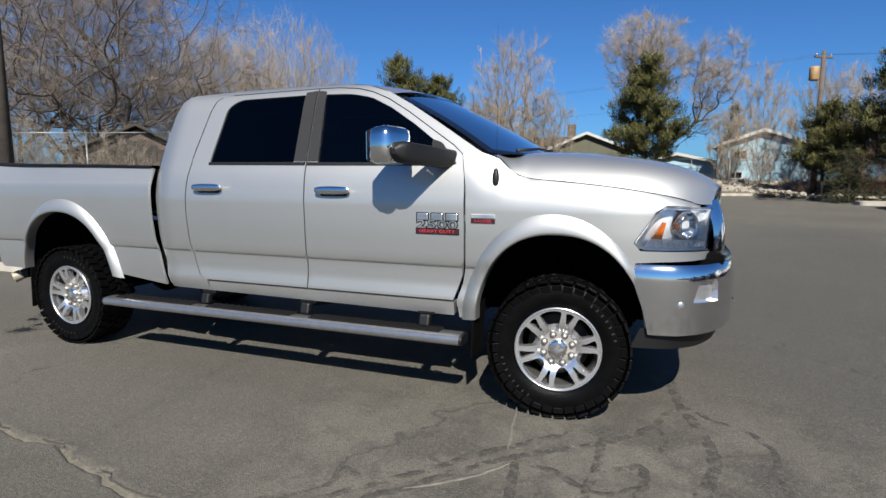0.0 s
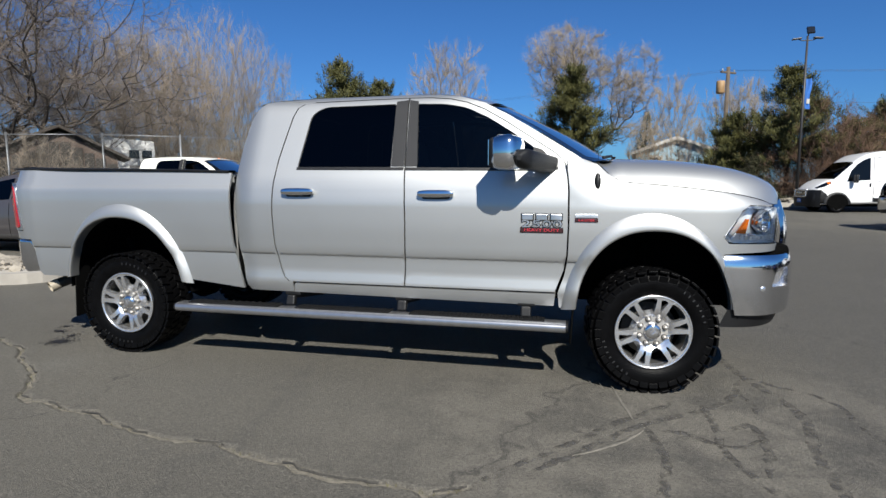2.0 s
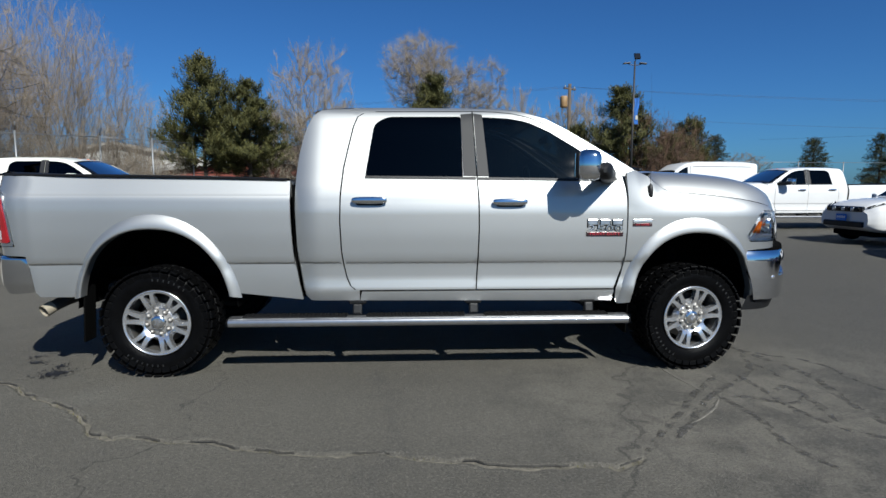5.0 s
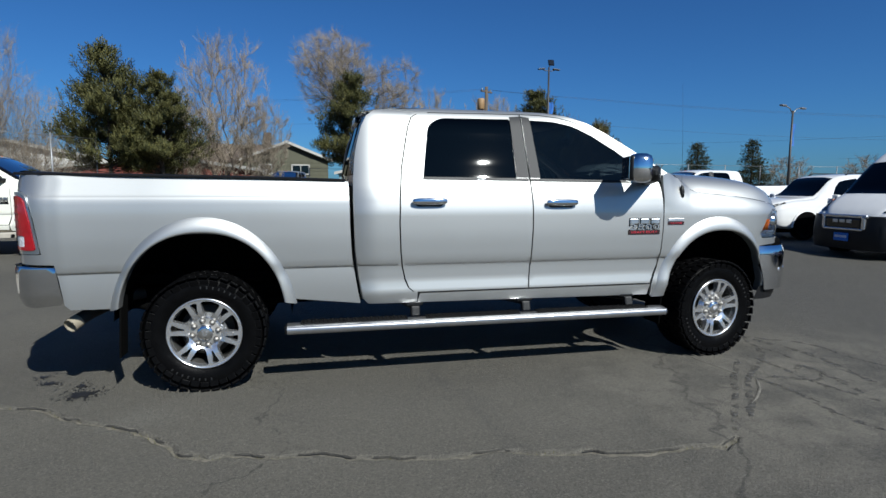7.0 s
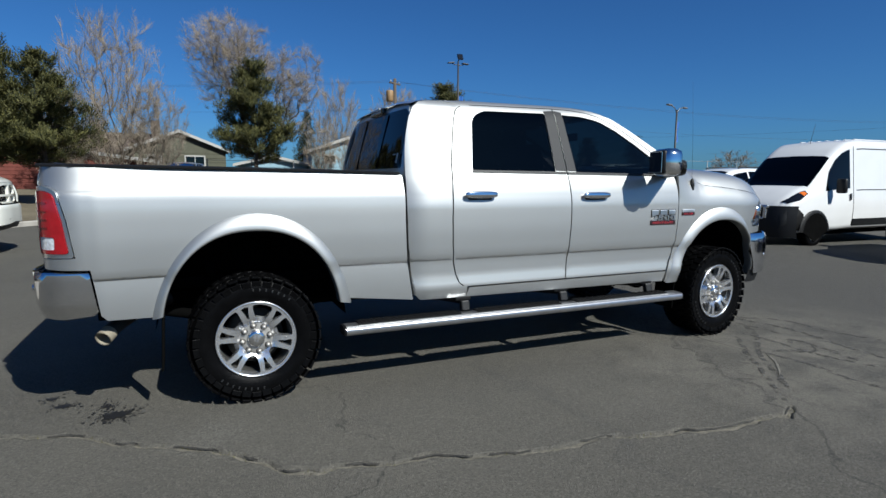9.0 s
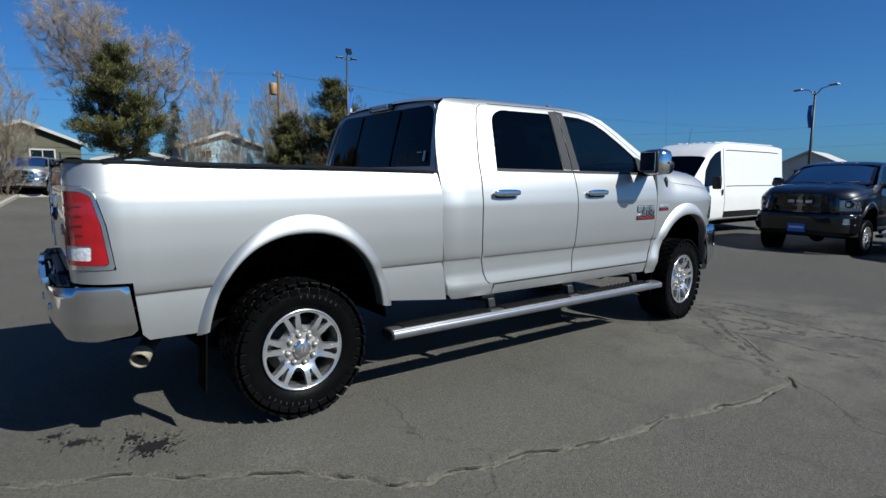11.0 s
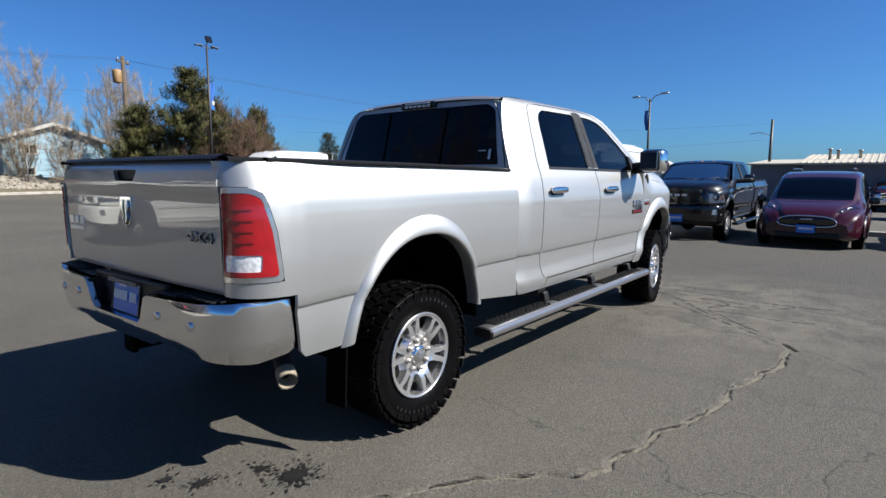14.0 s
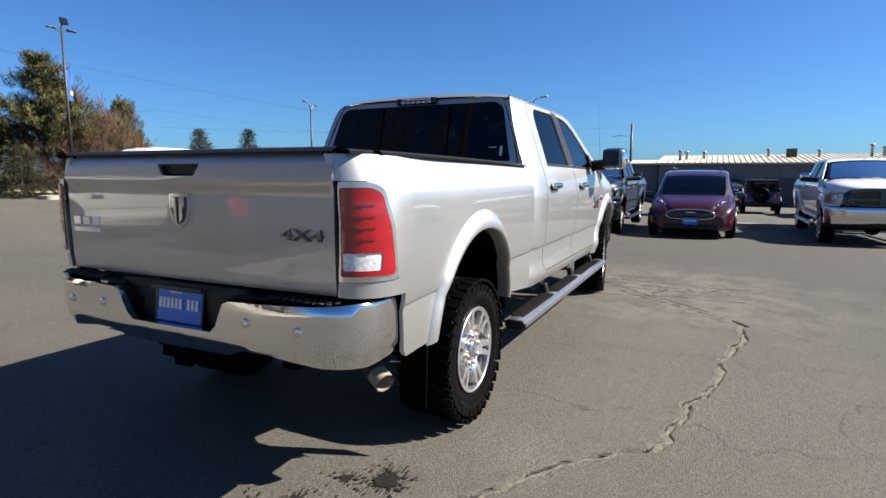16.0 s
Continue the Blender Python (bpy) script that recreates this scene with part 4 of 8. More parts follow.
pad.grid(pad_grid(1), 16, 3)
ram("step_pad", "step_pad", pad, "black_plastic", "rear_bumper", "black ribbed bumper step pad", both=True)
grip = Geo()
for i in range(9):
    for j in range(3):
        grip.box((-1.125 + j * 0.035, -(0.55 + i * 0.036 + (j % 2) * 0.015), 0.905), (0.022, 0.026, 0.008), 0.002, Matrix.Rotation(radians(-35), 4, "Z"))
ram("step_grip", "step_grip", grip, "black_plastic", "rear_bumper", both=True, kind="stuff")
well = Geo()
well.box((TAIL - 0.015, 0, 0.80), (0.04, 0.80, 0.23), 0.01)
well.box((-1.105, 0, 0.728), (0.12, 0.60, 0.015), 0.005)
well.box((-1.11, 0.34, 0.80), (0.14, 0.02, 0.16), 0.005)
well.box((-1.11, -0.34, 0.80), (0.14, 0.02, 0.16), 0.005)
ram("bumper_well", "bumper_well", well, "black_plastic", "rear_bumper")
for i, y in enumerate((-0.72, -0.46, 0.46, 0.72)):
    sens = Geo()
    x, _ = rear_plan(abs(y))
    sens.lathe([(0.0, x - 0.003), (0.015, x - 0.003), (0.019, x - 0.0015), (0.021, x + 0.01)], 14, "x", (0, y, 0.80 if abs(y) < 0.6 else 0.79))
    ram("parking_sensor%d" % i, "parking_sensor", sens, "alloy", "rear_bumper")
plate = Geo()
plate.box((-1.128, 0.0, 0.81), (0.006, 0.29, 0.15), 0.002, Matrix.Rotation(radians(8), 4, "Y"))
ram("licence_plate", "licence_plate", plate, "plate_blue", "rear_bumper", "blue dealer plate with pale writing bars")
lines = Geo()
for i in range(10):
    if i != 6:
        lines.box((-1.134, 0.118 - i * 0.026, 0.822), (0.004, 0.018, 0.048), 0.001, Matrix.Rotation(radians(8), 4, "Y"))
lines.box((-1.128, -0.03, 0.762), (0.004, 0.13, 0.026), 0.001, Matrix.Rotation(radians(8), 4, "Y"))
lines.box((-1.141, 0.0, 0.877), (0.004, 0.08, 0.008), 0.001, Matrix.Rotation(radians(8), 4, "Y"))
ram("plate_bars", "plate_bars", lines, "plate_white", "rear_bumper")
frame_geo = Geo()
for dz in (-0.085, 0.085):
    frame_geo.box((-1.130 - dz * 0.14, 0, 0.81 + dz), (0.010, 0.325, 0.018), 0.003)
for dy in (-0.151, 0.151):
    frame_geo.box((-1.130, dy, 0.81), (0.010, 0.012, 0.17), 0.003, Matrix.Rotation(radians(8), 4, "Y"))
ram("plate_frame", "plate_frame", frame_geo, "black_gloss", "rear_bumper")
plug = Geo()
plug.box((-1.108, 0.27, 0.81), (0.02, 0.045, 0.05), 0.008)
ram("trailer_socket", "trailer_socket", plug, "plate_blue", "rear_bumper")
hitch = Geo()
hitch.box((-0.98, 0, 0.58), (0.30, 0.085, 0.085), 0.008)
hitch.box((-1.12, 0, 0.58), (0.03, 0.105, 0.105), 0.008)
hitch.box((-0.85, 0, 0.60), (0.08, 1.0, 0.09), 0.01)
ram("tow_hitch", "tow_hitch", hitch, "black_matte")

# exhaust tip and mud flaps
tip = Geo()
pipe = [Vector((-0.48, -0.46, 0.62)), Vector((-0.64, -0.60, 0.585)), Vector((-0.74, -0.75, 0.545)), Vector((-0.790, -0.845, 0.512)), Vector((-0.818, -0.902, 0.487))]
tip.tube(pipe[:4], 0.044, 18, cap=False)
ram("tail_pipe", "tail_pipe", tip, "iron", None, "dark steel tail pipe")
# last stretch of the same pipe, coloured as sunlit; the rest stays dark
tip = Geo()
tip.tube(pipe[3:], 0.047, 20, cap=False)
tip.tube([pipe[4], pipe[3]], 0.042, 20, cap=False)
tip.lathe([(0.042, 0.0), (0.047, 0.0)], 4, "x", tuple(pipe[3]))
ram("exhaust_tip", "exhaust_tip", tip, "exhaust", "tail_pipe", "steel exhaust tip with its sunlit tan put into the colour")
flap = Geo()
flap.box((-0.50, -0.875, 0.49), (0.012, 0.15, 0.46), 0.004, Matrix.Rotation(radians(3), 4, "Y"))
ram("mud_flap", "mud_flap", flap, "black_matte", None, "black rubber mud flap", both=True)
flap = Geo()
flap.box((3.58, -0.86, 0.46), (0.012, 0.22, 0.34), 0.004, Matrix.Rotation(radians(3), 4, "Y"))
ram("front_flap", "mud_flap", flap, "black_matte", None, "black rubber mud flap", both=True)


# wheel-arch flares
def flare(inner_pts, outer_pts, place, swell):
    n = len(inner_pts)

    def f(a, b):
        i = min(int(a * (n - 1) + 1e-6), n - 1)
        (x0, z0), (x1, z1) = inner_pts[i], outer_pts[i]
        k = max(0.0, (b - 0.25) / 0.75)
        x, y, z = place(x0 + (x1 - x0) * k, z0 + (z1 - z0) * k)
        if b <= 0.25:
            return (x, y - swell * 0.9 * (b / 0.25) + 0.05 * (1 - b / 0.25), z)
        return (x, y - swell * (0.9 + 0.12 * math.sin(k * math.pi)) * (1 - k ** 1.6) ** 0.8, z)
    return Geo().grid(f, n - 1, 14, flip=True)


fl_in = arch(0.042, 0.540, 0.45, 0.658, low=0.585)
fl_out = arch(0.054, 0.620, 0.40, 0.815, low=0.585, power=2.05)
ram("rear_flare", "wheel_arch_flare", flare(fl_in, fl_out, bed_place, 0.040), "silver", both=True)
fl_in = arch(4.085, 0.485, 0.45, 0.62, low=0.515)
fl_out = arch(4.06, 0.563, 0.40, 0.785, low=0.515, power=2.05)
ram("front_flare", "wheel_arch_flare", flare(fl_in, fl_out, fender_place, 0.034), "silver", both=True)

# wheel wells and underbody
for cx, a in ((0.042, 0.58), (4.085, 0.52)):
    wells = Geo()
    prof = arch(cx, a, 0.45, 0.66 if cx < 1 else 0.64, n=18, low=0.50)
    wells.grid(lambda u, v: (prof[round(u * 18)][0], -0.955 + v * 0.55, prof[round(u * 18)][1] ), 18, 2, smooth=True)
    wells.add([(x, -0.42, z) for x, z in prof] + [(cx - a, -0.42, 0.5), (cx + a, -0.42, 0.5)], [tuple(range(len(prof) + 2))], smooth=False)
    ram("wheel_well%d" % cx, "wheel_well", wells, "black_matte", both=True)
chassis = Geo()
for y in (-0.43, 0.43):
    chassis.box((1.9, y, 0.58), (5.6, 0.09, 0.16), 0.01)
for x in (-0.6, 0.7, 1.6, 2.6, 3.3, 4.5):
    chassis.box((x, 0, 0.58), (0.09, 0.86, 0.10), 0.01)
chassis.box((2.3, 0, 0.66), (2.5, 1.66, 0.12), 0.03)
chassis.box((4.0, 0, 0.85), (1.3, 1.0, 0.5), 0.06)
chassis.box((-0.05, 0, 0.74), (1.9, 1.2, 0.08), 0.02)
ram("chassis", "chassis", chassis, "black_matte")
for i, x in enumerate((0.0, 4.077)):
    axle = Geo()
    axle.tube([(x, -0.80, 0.425), (x, 0.80, 0.425)], 0.06, 12)
    axle.lathe([(0.02, -0.17), (0.13, -0.12), (0.17, 0), (0.13, 0.12), (0.02, 0.17)], 16, "x", (x, 0.05, 0.425))
    ram("axle%d" % i, "axle", axle, "black_matte")
spring = Geo().tube([(-0.75, -0.52, 0.60), (-0.3, -0.52, 0.50), (0, -0.52, 0.47), (0.3, -0.52, 0.50), (0.75, -0.52, 0.60)], 0.035, 8)
ram("leaf_spring", "leaf_spring", spring, "black_matte", both=True)
ram("damper_f", "damper", Geo().tube([(4.12, -0.62, 0.45), (4.06, -0.60, 0.95)], 0.04, 10), "black_matte", both=True)
ram("damper_r", "damper", Geo().tube([(-0.05, -0.62, 0.45), (-0.25, -0.60, 0.90)], 0.03, 10), "black_matte", both=True)

# cab side
DOOR_R = [(1.535, 0.6455), (1.497, 0.648), (1.462, 0.678), (1.436, 0.74), (1.415, 0.84), (1.404, 0.95), (1.397, 1.15), (1.402, 1.35), (1.420, 1.55), (1.455, 1.72), (1.485, 1.85), (1.515, 1.92), (1.56, 1.948), (1.65, 1.956)]
B_LINE = [(2.388, 1.965), (2.396, 1.75), (2.407, 1.50), (2.418, 1.30), (2.421, 1.10), (2.416, 0.90), (2.405, 0.6455)]
TOP_F = [(2.393, 1.965), (2.55, 1.962), (2.70, 1.948), (2.82, 1.920), (2.95, 1.868), (3.10, 1.785), (3.28, 1.672), (3.44, 1.572), (3.50, 1.522)]
FRONT_D = [(3.525, 1.46), (3.538, 1.33), (3.542, 1.10), (3.537, 0.90), (3.522, 0.80), (3.465, 0.6455)]
GLASS_R = rounded([(1.577, 1.490), (2.303, 1.484), (2.296, 1.928), (1.735, 1.922), (1.638, 1.868)], [0.02, 0.012, 0.012, 0.06, 0.06])
GLASS_F = rounded([(2.495, 1.475), (3.455, 1.468), (3.40, 1.545), (3.16, 1.708), (2.98, 1.815), (2.82, 1.888), (2.66, 1.918), (2.460, 1.925)], [0.012, 0.01, 0.03, 0, 0, 0.05, 0.05, 0.012])
G = 0.005
ram("rear_door", "rear_door", sheet([(x + G, z) for x, z in DOOR_R] + [(x - G, z) for x, z in B_LINE], cab_place, [GLASS_R], step=0.045, rows=FOLDS), "silver", both=True)
ram("front_door", "front_door", sheet([(x + G, z) for x, z in B_LINE[::-1]] + TOP_F[1:] + [(x - G, z) for x, z in FRONT_D], cab_place, [GLASS_F], step=0.045, rows=FOLDS), "silver", both=True)


def inset(d, place=cab_place):
    def f(x, z):
        p = place(x, z)
        return (p[0], p[1] + d, p[2] - d * 0.3)
    return f


ram("rear_glass", "window_pane", sheet(shrunk(GLASS_R, 1.004, 1.95, 1.70), inset(0.008), step=0.06, depth=0.004), "glass_dark", "rear_door", "dark privacy glass", both=True)
ram("front_glass", "window_pane", sheet(shrunk(GLASS_F, 1.004, 2.9, 1.70), inset(0.008), step=0.06, depth=0.004), "glass_front", "front_door", "dark tinted glass", both=True)
strip = Geo()
strip.join(sheet([(2.305, 1.494), (2.402, 1.492), (2.384, 1.952), (2.296, 1.944)], inset(-0.003), step=0.06, depth=0.006))
ram("pillar_trim", "pillar_trim", strip, "pillar", "rear_door", "dark grey pillar trim", both=True)
strip = Geo()
strip.join(sheet([(2.413, 1.492), (2.496, 1.492), (2.461, 1.942), (2.396, 1.952)], inset(-0.003), step=0.06, depth=0.006))
ram("pillar_trim_f", "pillar_trim", strip, "pillar", "front_door", both=True)
seal = Geo()
seal.join(sheet([(1.576, 1.476), (2.40, 1.468), (2.40, 1.487), (1.576, 1.494)], inset(-0.005), step=0.06, depth=0.008))
ram("belt_seal", "belt_seal", seal, "black_plastic", "rear_door", both=True)
seal = Geo()
seal.join(sheet([(2.412, 1.467), (3.45, 1.458), (3.44, 1.474), (2.412, 1.486)], inset(-0.005), step=0.06, depth=0.008))
ram("belt_seal_f", "belt_seal", seal, "black_plastic", "front_door", both=True)

quarter = [(x - G, z) for x, z in DOOR_R[::-1]] + [(1.528, 0.624), (1.528, 0.562), (1.165, 0.565), (1.135, 0.60), (1.112, 0.75), (1.09, 1.0), (1.082, 1.30), (1.086, 1.47), (1.098, 1.60), (1.118, 1.74), (1.145, 1.85), (1.180, 1.925), (1.235, 1.966), (1.32, 1.978), (1.65, 1.985)]
ram("cab_quarter", "cab_quarter", sheet(quarter, cab_place, step=0.045, rows=FOLDS), "silver", both=True)
sill = [(1.53, 0.562), (3.455, 0.545), (3.465, 0.632), (1.545, 0.632)]
ram("rocker", "rocker_panel", sheet(sill, cab_place, step=0.05, depth=0.06), "silver", both=True)
ROOF_E = [(1.33, 1.982), (1.65, 1.995), (2.37, 1.997), (2.60, 1.990), (2.78, 1.965), (2.95, 1.915), (3.12, 1.828), (3.32, 1.712), (3.52, 1.592), (3.62, 1.532)]
rail = [(x, z + G * 1.4) for x, z in [(1.65, 1.956), (2.37, 1.965)] + TOP_F[1:]] + [(3.535, 1.47)] + ROOF_E[::-1]
rail = [p for p in rail if p[0] > 1.34] + [(1.345, 1.977)]
ram("roof_rail", "roof_rail", sheet(rail, cab_place, step=0.045), "silver", both=True)

roof_mid = curve([(1.13, 1.960), (1.17, 1.985), (1.24, 2.008), (1.45, 2.025), (1.9, 2.033), (2.4, 2.030), (2.7, 2.015), (2.95, 1.975), (3.05, 1.948)])
roof_edge = curve([(1.10, 1.905), (1.15, 1.940), (1.22, 1.966), (1.33, 1.982), (1.65, 1.995), (2.37, 1.997), (2.60, 1.990), (2.78, 1.965), (2.95, 1.915), (3.05, 1.868)])


def roof_place(a, b):
    s = b * 2 - 1
    x0 = 1.150 + 0.02 * abs(s) ** 5
    x = x0 + (2.98 - x0 + 0.06 * (1 - s * s)) * a
    w = side_w(roof_edge(x)) - max(0.0, 1.26 - x) ** 2 * 1.3
    z = roof_mid(x) - (roof_mid(x) - roof_edge(x)) * abs(s) ** 3.2
    return (x, s * w, z)


ram("roof", "roof", Geo().grid(roof_place, 40, 24), "silver")
for i, y in enumerate((-0.55, -0.28, 0, 0.28, 0.55)):
    dome = Geo()
    dome.lathe([(0.0, 0.018), (0.02, 0.016), (0.035, 0.008), (0.04, 0.0)], 12, "z", (2.86 - y * y * 0.25, y, 1.985 - y * y * 0.05))
    ram("roof_marker%d" % i, "roof_marker_lamp", dome, "amber")


def screen_place(a, b):
    """Windshield: a from cowl to roof, b across."""
    s = b * 2 - 1
    xb, zb, wb = 3.93 - 0.30 * abs(s) ** 2.2, 1.490 + 0.040 * s * s, 0.862
    xt, zt, wt = 3.035 - 0.10 * abs(s) ** 2.2, 1.955 - 0.045 * abs(s) ** 2.5, 0.722
    bow = 0.02 * math.sin(a * math.pi)
    return (xb + (xt - xb) * a + bow * 0.4, s * (wb + (wt - wb) * a), zb + (zt - zb) * a + bow)


ram("windshield", "windshield", Geo().grid(screen_place, 14, 20), "windshield", None, "sloped tinted windshield")
band = Geo()
band.grid(lambda a, b: tuple(Vector(screen_place(a * 0.05, b)) + Vector((0.004, 0, 0.006))), 2, 20)
for u0, u1 in ((0.0, 0.035), (0.965, 1.0)):
    band.grid(lambda a, b: tuple(Vector(screen_place(a, u0 + (u1 - u0) * b)) + Vector((0.004, 0, 0.006))), 12, 2)
band.grid(lambda a, b: tuple(Vector(screen_place(0.955 + a * 0.045, b)) + Vector((0.004, 0, 0.006))), 2, 20)
ram("windshield_band", "windshield_band", band, "black_gloss", "windshield")
cowl = Geo()
cowl.grid(lambda a, b: (3.66 + 0.27 * a - 0.22 * abs(b * 2 - 1) ** 2.2 * (0.2 + 0.8 * a) + 0.05, (b * 2 - 1) * 0.84, 1.485 + 0.03 * abs(b * 2 - 1) + 0.01 * a), 6, 20)
ram("cowl", "cowl", cowl, "black_plastic")
for i, y0 in enumerate((-0.68, 0.05)):
    wiper = Geo()
    base = Vector(screen_place(0.03, 0.5 + y0 / 1.75)) + Vector((0.03, 0, 0.02))
    tip_p = Vector(screen_place(0.10, 0.5 + (y0 + 0.62) / 1.75)) + Vector((0.02, 0, 0.025))
    wiper.tube([base, base.lerp(tip_p, 0.5) + Vector((0.02, 0, 0.012)), tip_p], [0.012, 0.009, 0.006], 6)
    wiper.tube([tip_p + Vector((0, -0.25, -0.006)), tip_p + Vector((0, 0.2, -0.006))], 0.008, 6)
    ram("wiper%d" % i, "wiper", wiper, "black_plastic")

# cab rear
BACK_W = curve([(0.55, 0.885), (1.30, 0.905), (1.50, 0.880), (1.68, 0.828), (1.87, 0.758), (1.945, 0.715)])
QUARTER_X = curve([(0.55, 1.150), (0.60, 1.135), (0.75, 1.112), (1.0, 1.09), (1.30, 1.082), (1.47, 1.086), (1.60, 1.098), (1.74, 1.118), (1.85, 1.145), (1.925, 1.180)])


def cab_back(y, z):
    return (1.062 + 0.115 * max(0.0, z - 1.47) / 0.5 + 0.022 * (abs(y) / 0.85) ** 3 + max(0.0, QUARTER_X(z) - 1.10) * (z < 0.9), y, z)


back_out = [(-0.885, 0.62), (0.885, 0.62), (0.90, 1.30), (0.868, 1.50), (0.815, 1.68), (0.745, 1.87), (0.70, 1.945), (0.60, 1.962), (-0.60, 1.962), (-0.70, 1.945), (-0.745, 1.87), (-0.815, 1.68), (-0.868, 1.50), (-0.90, 1.30)]
BACK_G = rounded([(-0.815, 1.505), (0.815, 1.505), (0.725, 1.885), (0.66, 1.925), (-0.66, 1.925), (-0.725, 1.885)], [0.02, 0.02, 0.03, 0.03, 0.03, 0.03])


def cab_corner(a, b):
    z = 0.60 + 1.33 * a
    p0, p2 = Vector(cab_place(QUARTER_X(z), z)), Vector(cab_back(-BACK_W(z) + 0.004, z)) + Vector((-0.002, 0, 0))
    p1 = Vector((p2.x - 0.004, p0.y * 0.985, z))
    return tuple(p0 * (1 - b) ** 2 + p1 * (2 * b * (1 - b)) + p2 * b * b)


ram("cab_corner", "cab_corner", Geo().grid(cab_corner, 40, 8, flip=True), "silver", both=True)
ram("cab_back", "cab_back", sheet(back_out, cab_back, [BACK_G], step=0.06, toward=(-1, 0, 0)), "silver")
ram("back_glass", "rear_window", sheet(BACK_G, lambda y, z: (cab_back(y, z)[0] - 0.002, y, z), [], step=0.08, depth=0.004, toward=(-1, 0, 0)), "glass_dark", "cab_back", "dark sliding rear window")
for i, y in enumerate((-0.30, 0.30)):
    bars = Geo()
    bars.box((1.113, y, 1.71), (0.006, 0.018, 0.41), 0.002, Matrix.Rotation(radians(13), 4, "Y"))
    ram("slider_frame%d" % i, "slider_frame", bars, "black_matte", "cab_back")
note_geo = Geo()
note_geo.box((1.085, -0.745, 1.575), (0.004, 0.022, 0.07), 0.001, Matrix.Rotation(radians(13), 4, "Y"))
note_geo.box((1.088, -0.68, 1.60), (0.004, 0.06, 0.008), 0.001, Matrix.Rotation(radians(13), 4, "Y"))
ram("window_sticker", "window_sticker", note_geo, "paper", "cab_back")
high = Geo()
high.box((1.170, 0, 1.955), (0.06, 0.36, 0.05), 0.012)
ram("brake_lamp", "high_brake_lamp", high, "black_gloss", None, "black high brake lamp with clear cargo lenses")
high = Geo()
for i in range(6):
    high.box((1.140, -0.115 + i * 0.046, 1.947), (0.008, 0.036, 0.018), 0.004)
high.box((1.140, 0, 1.967), (0.008, 0.25, 0.010), 0.002)
ram("cargo_lens", "cargo_lens", high, "reverse", "brake_lamp")
# black sheet added between cab and bed, standing in for the gap's shade
gap_shade = Geo()
gap_shade.box((1.066, 0, 1.00), (0.02, 1.87, 0.86), 0.006)
ram("cab_gap", "cab_gap_shade", gap_shade, "black_matte")

# front fender, hood, headlamps
fen = [(3.529, 0.80), (3.543, 0.90), (3.548, 1.10), (3.545, 1.33), (3.531, 1.46), (3.527, 1.52), (3.60, 1.54), (3.64, 1.525)]
fen += [(s, seam_z(s) - 0.003) for s in (3.72, 3.78, 3.84, 3.92, 4.05, 4.2, 4.35, 4.5, 4.62, 4.70, 4.78, 4.84)] + [(4.868, 1.236)]
LAMP_F = [(4.500, 1.038), (4.535, 1.003), (4.96, 0.992), (5.0, 1.222), (4.66, 1.232), (4.605, 1.195)]
fen += [(4.655, 1.240), (4.598, 1.204), (4.488, 1.040), (4.526, 0.996), (4.98, 0.984), (4.985, 0.942), (4.60, 0.936), (4.50, 0.93)] + FRONT_ARCH[6:] + [(3.490, 0.533), (3.480, 0.640), (3.520, 0.755)]
ram("fender", "front_fender", sheet(fen, fender_place, step=0.045, rows=FOLDS), "silver", both=True)


hood_z = curve([(3.68, 1.540), (3.85, 1.553), (4.14, 1.544), (4.32, 1.530), (4.47, 1.514), (4.60, 1.490), (4.74, 1.452), (4.85, 1.408), (4.91, 1.372), (4.94, 1.343)])


def hood_place(a, b):
    s = math.sin((b - 0.5) * math.pi)
    q = abs(s)
    run = 3.69 + 1.31 * a
    ex, ey, ze = fender_place(run, seam_z(run))
    xc = 3.68 + 1.26 * a
    # edge: a thin shut line, then a shoulder that rolls over to the flat top
    zc = hood_z(xc) - 0.010 * math.exp(-(((q - 0.36) / 0.10) ** 2)) * min(1, 4 * (1 - a))
    k = q ** 12 * 0.66 + q ** 3 * 0.34
    fade = min(1.0, a / 0.12)
    return (xc + (ex - xc) * q ** 3, -s * (ey + 0.004), zc - max(0.0, zc - ze - 0.002) * (k * fade + q ** 2.2 * (1 - fade)))


ram("hood", "hood", Geo().grid(hood_place, 48, 56), "silver")

lamp_in = rounded(LAMP_F, [0.012, 0.02, 0.01, 0.01, 0.02, 0.02], 3)
def front_push(d, squeeze=1.0):
    def f(s, z):
        x, y, zz = fender_place(s, z)
        return (x - d * 0.55, y + d * 0.8, zz)
    return f


ram("headlamp", "headlamp", sheet(shrunk(lamp_in, 1.0, 4.75, 1.11), front_push(0.07), step=0.05, depth=0.02), "lamp_silver", None, "clear headlamp with amber corner and projector", both=True)
ram("headlamp_lens", "headlamp_lens", sheet(lamp_in, front_push(0.0), step=0.05, depth=0.06), "lens", "headlamp", both=True)
bez = Geo()
bez.join(sheet(shrunk(lamp_in, 0.985, 4.75, 1.11), front_push(0.018), [shrunk(lamp_in, 0.90, 4.75, 1.11)], step=0.05, depth=0.03))
bez.join(sheet([(4.55, 1.012), (4.95, 1.003), (4.94, 1.045), (4.60, 1.062)], front_push(0.03), step=0.04, depth=0.02))
bez.join(sheet([(4.885, 1.05), (4.975, 1.05), (4.985, 1.20), (4.90, 1.205)], front_push(0.04), step=0.04, depth=0.02))
ram("headlamp_bezel", "headlamp_bezel", bez, "lamp_silver", "headlamp", both=True)
am = Geo()
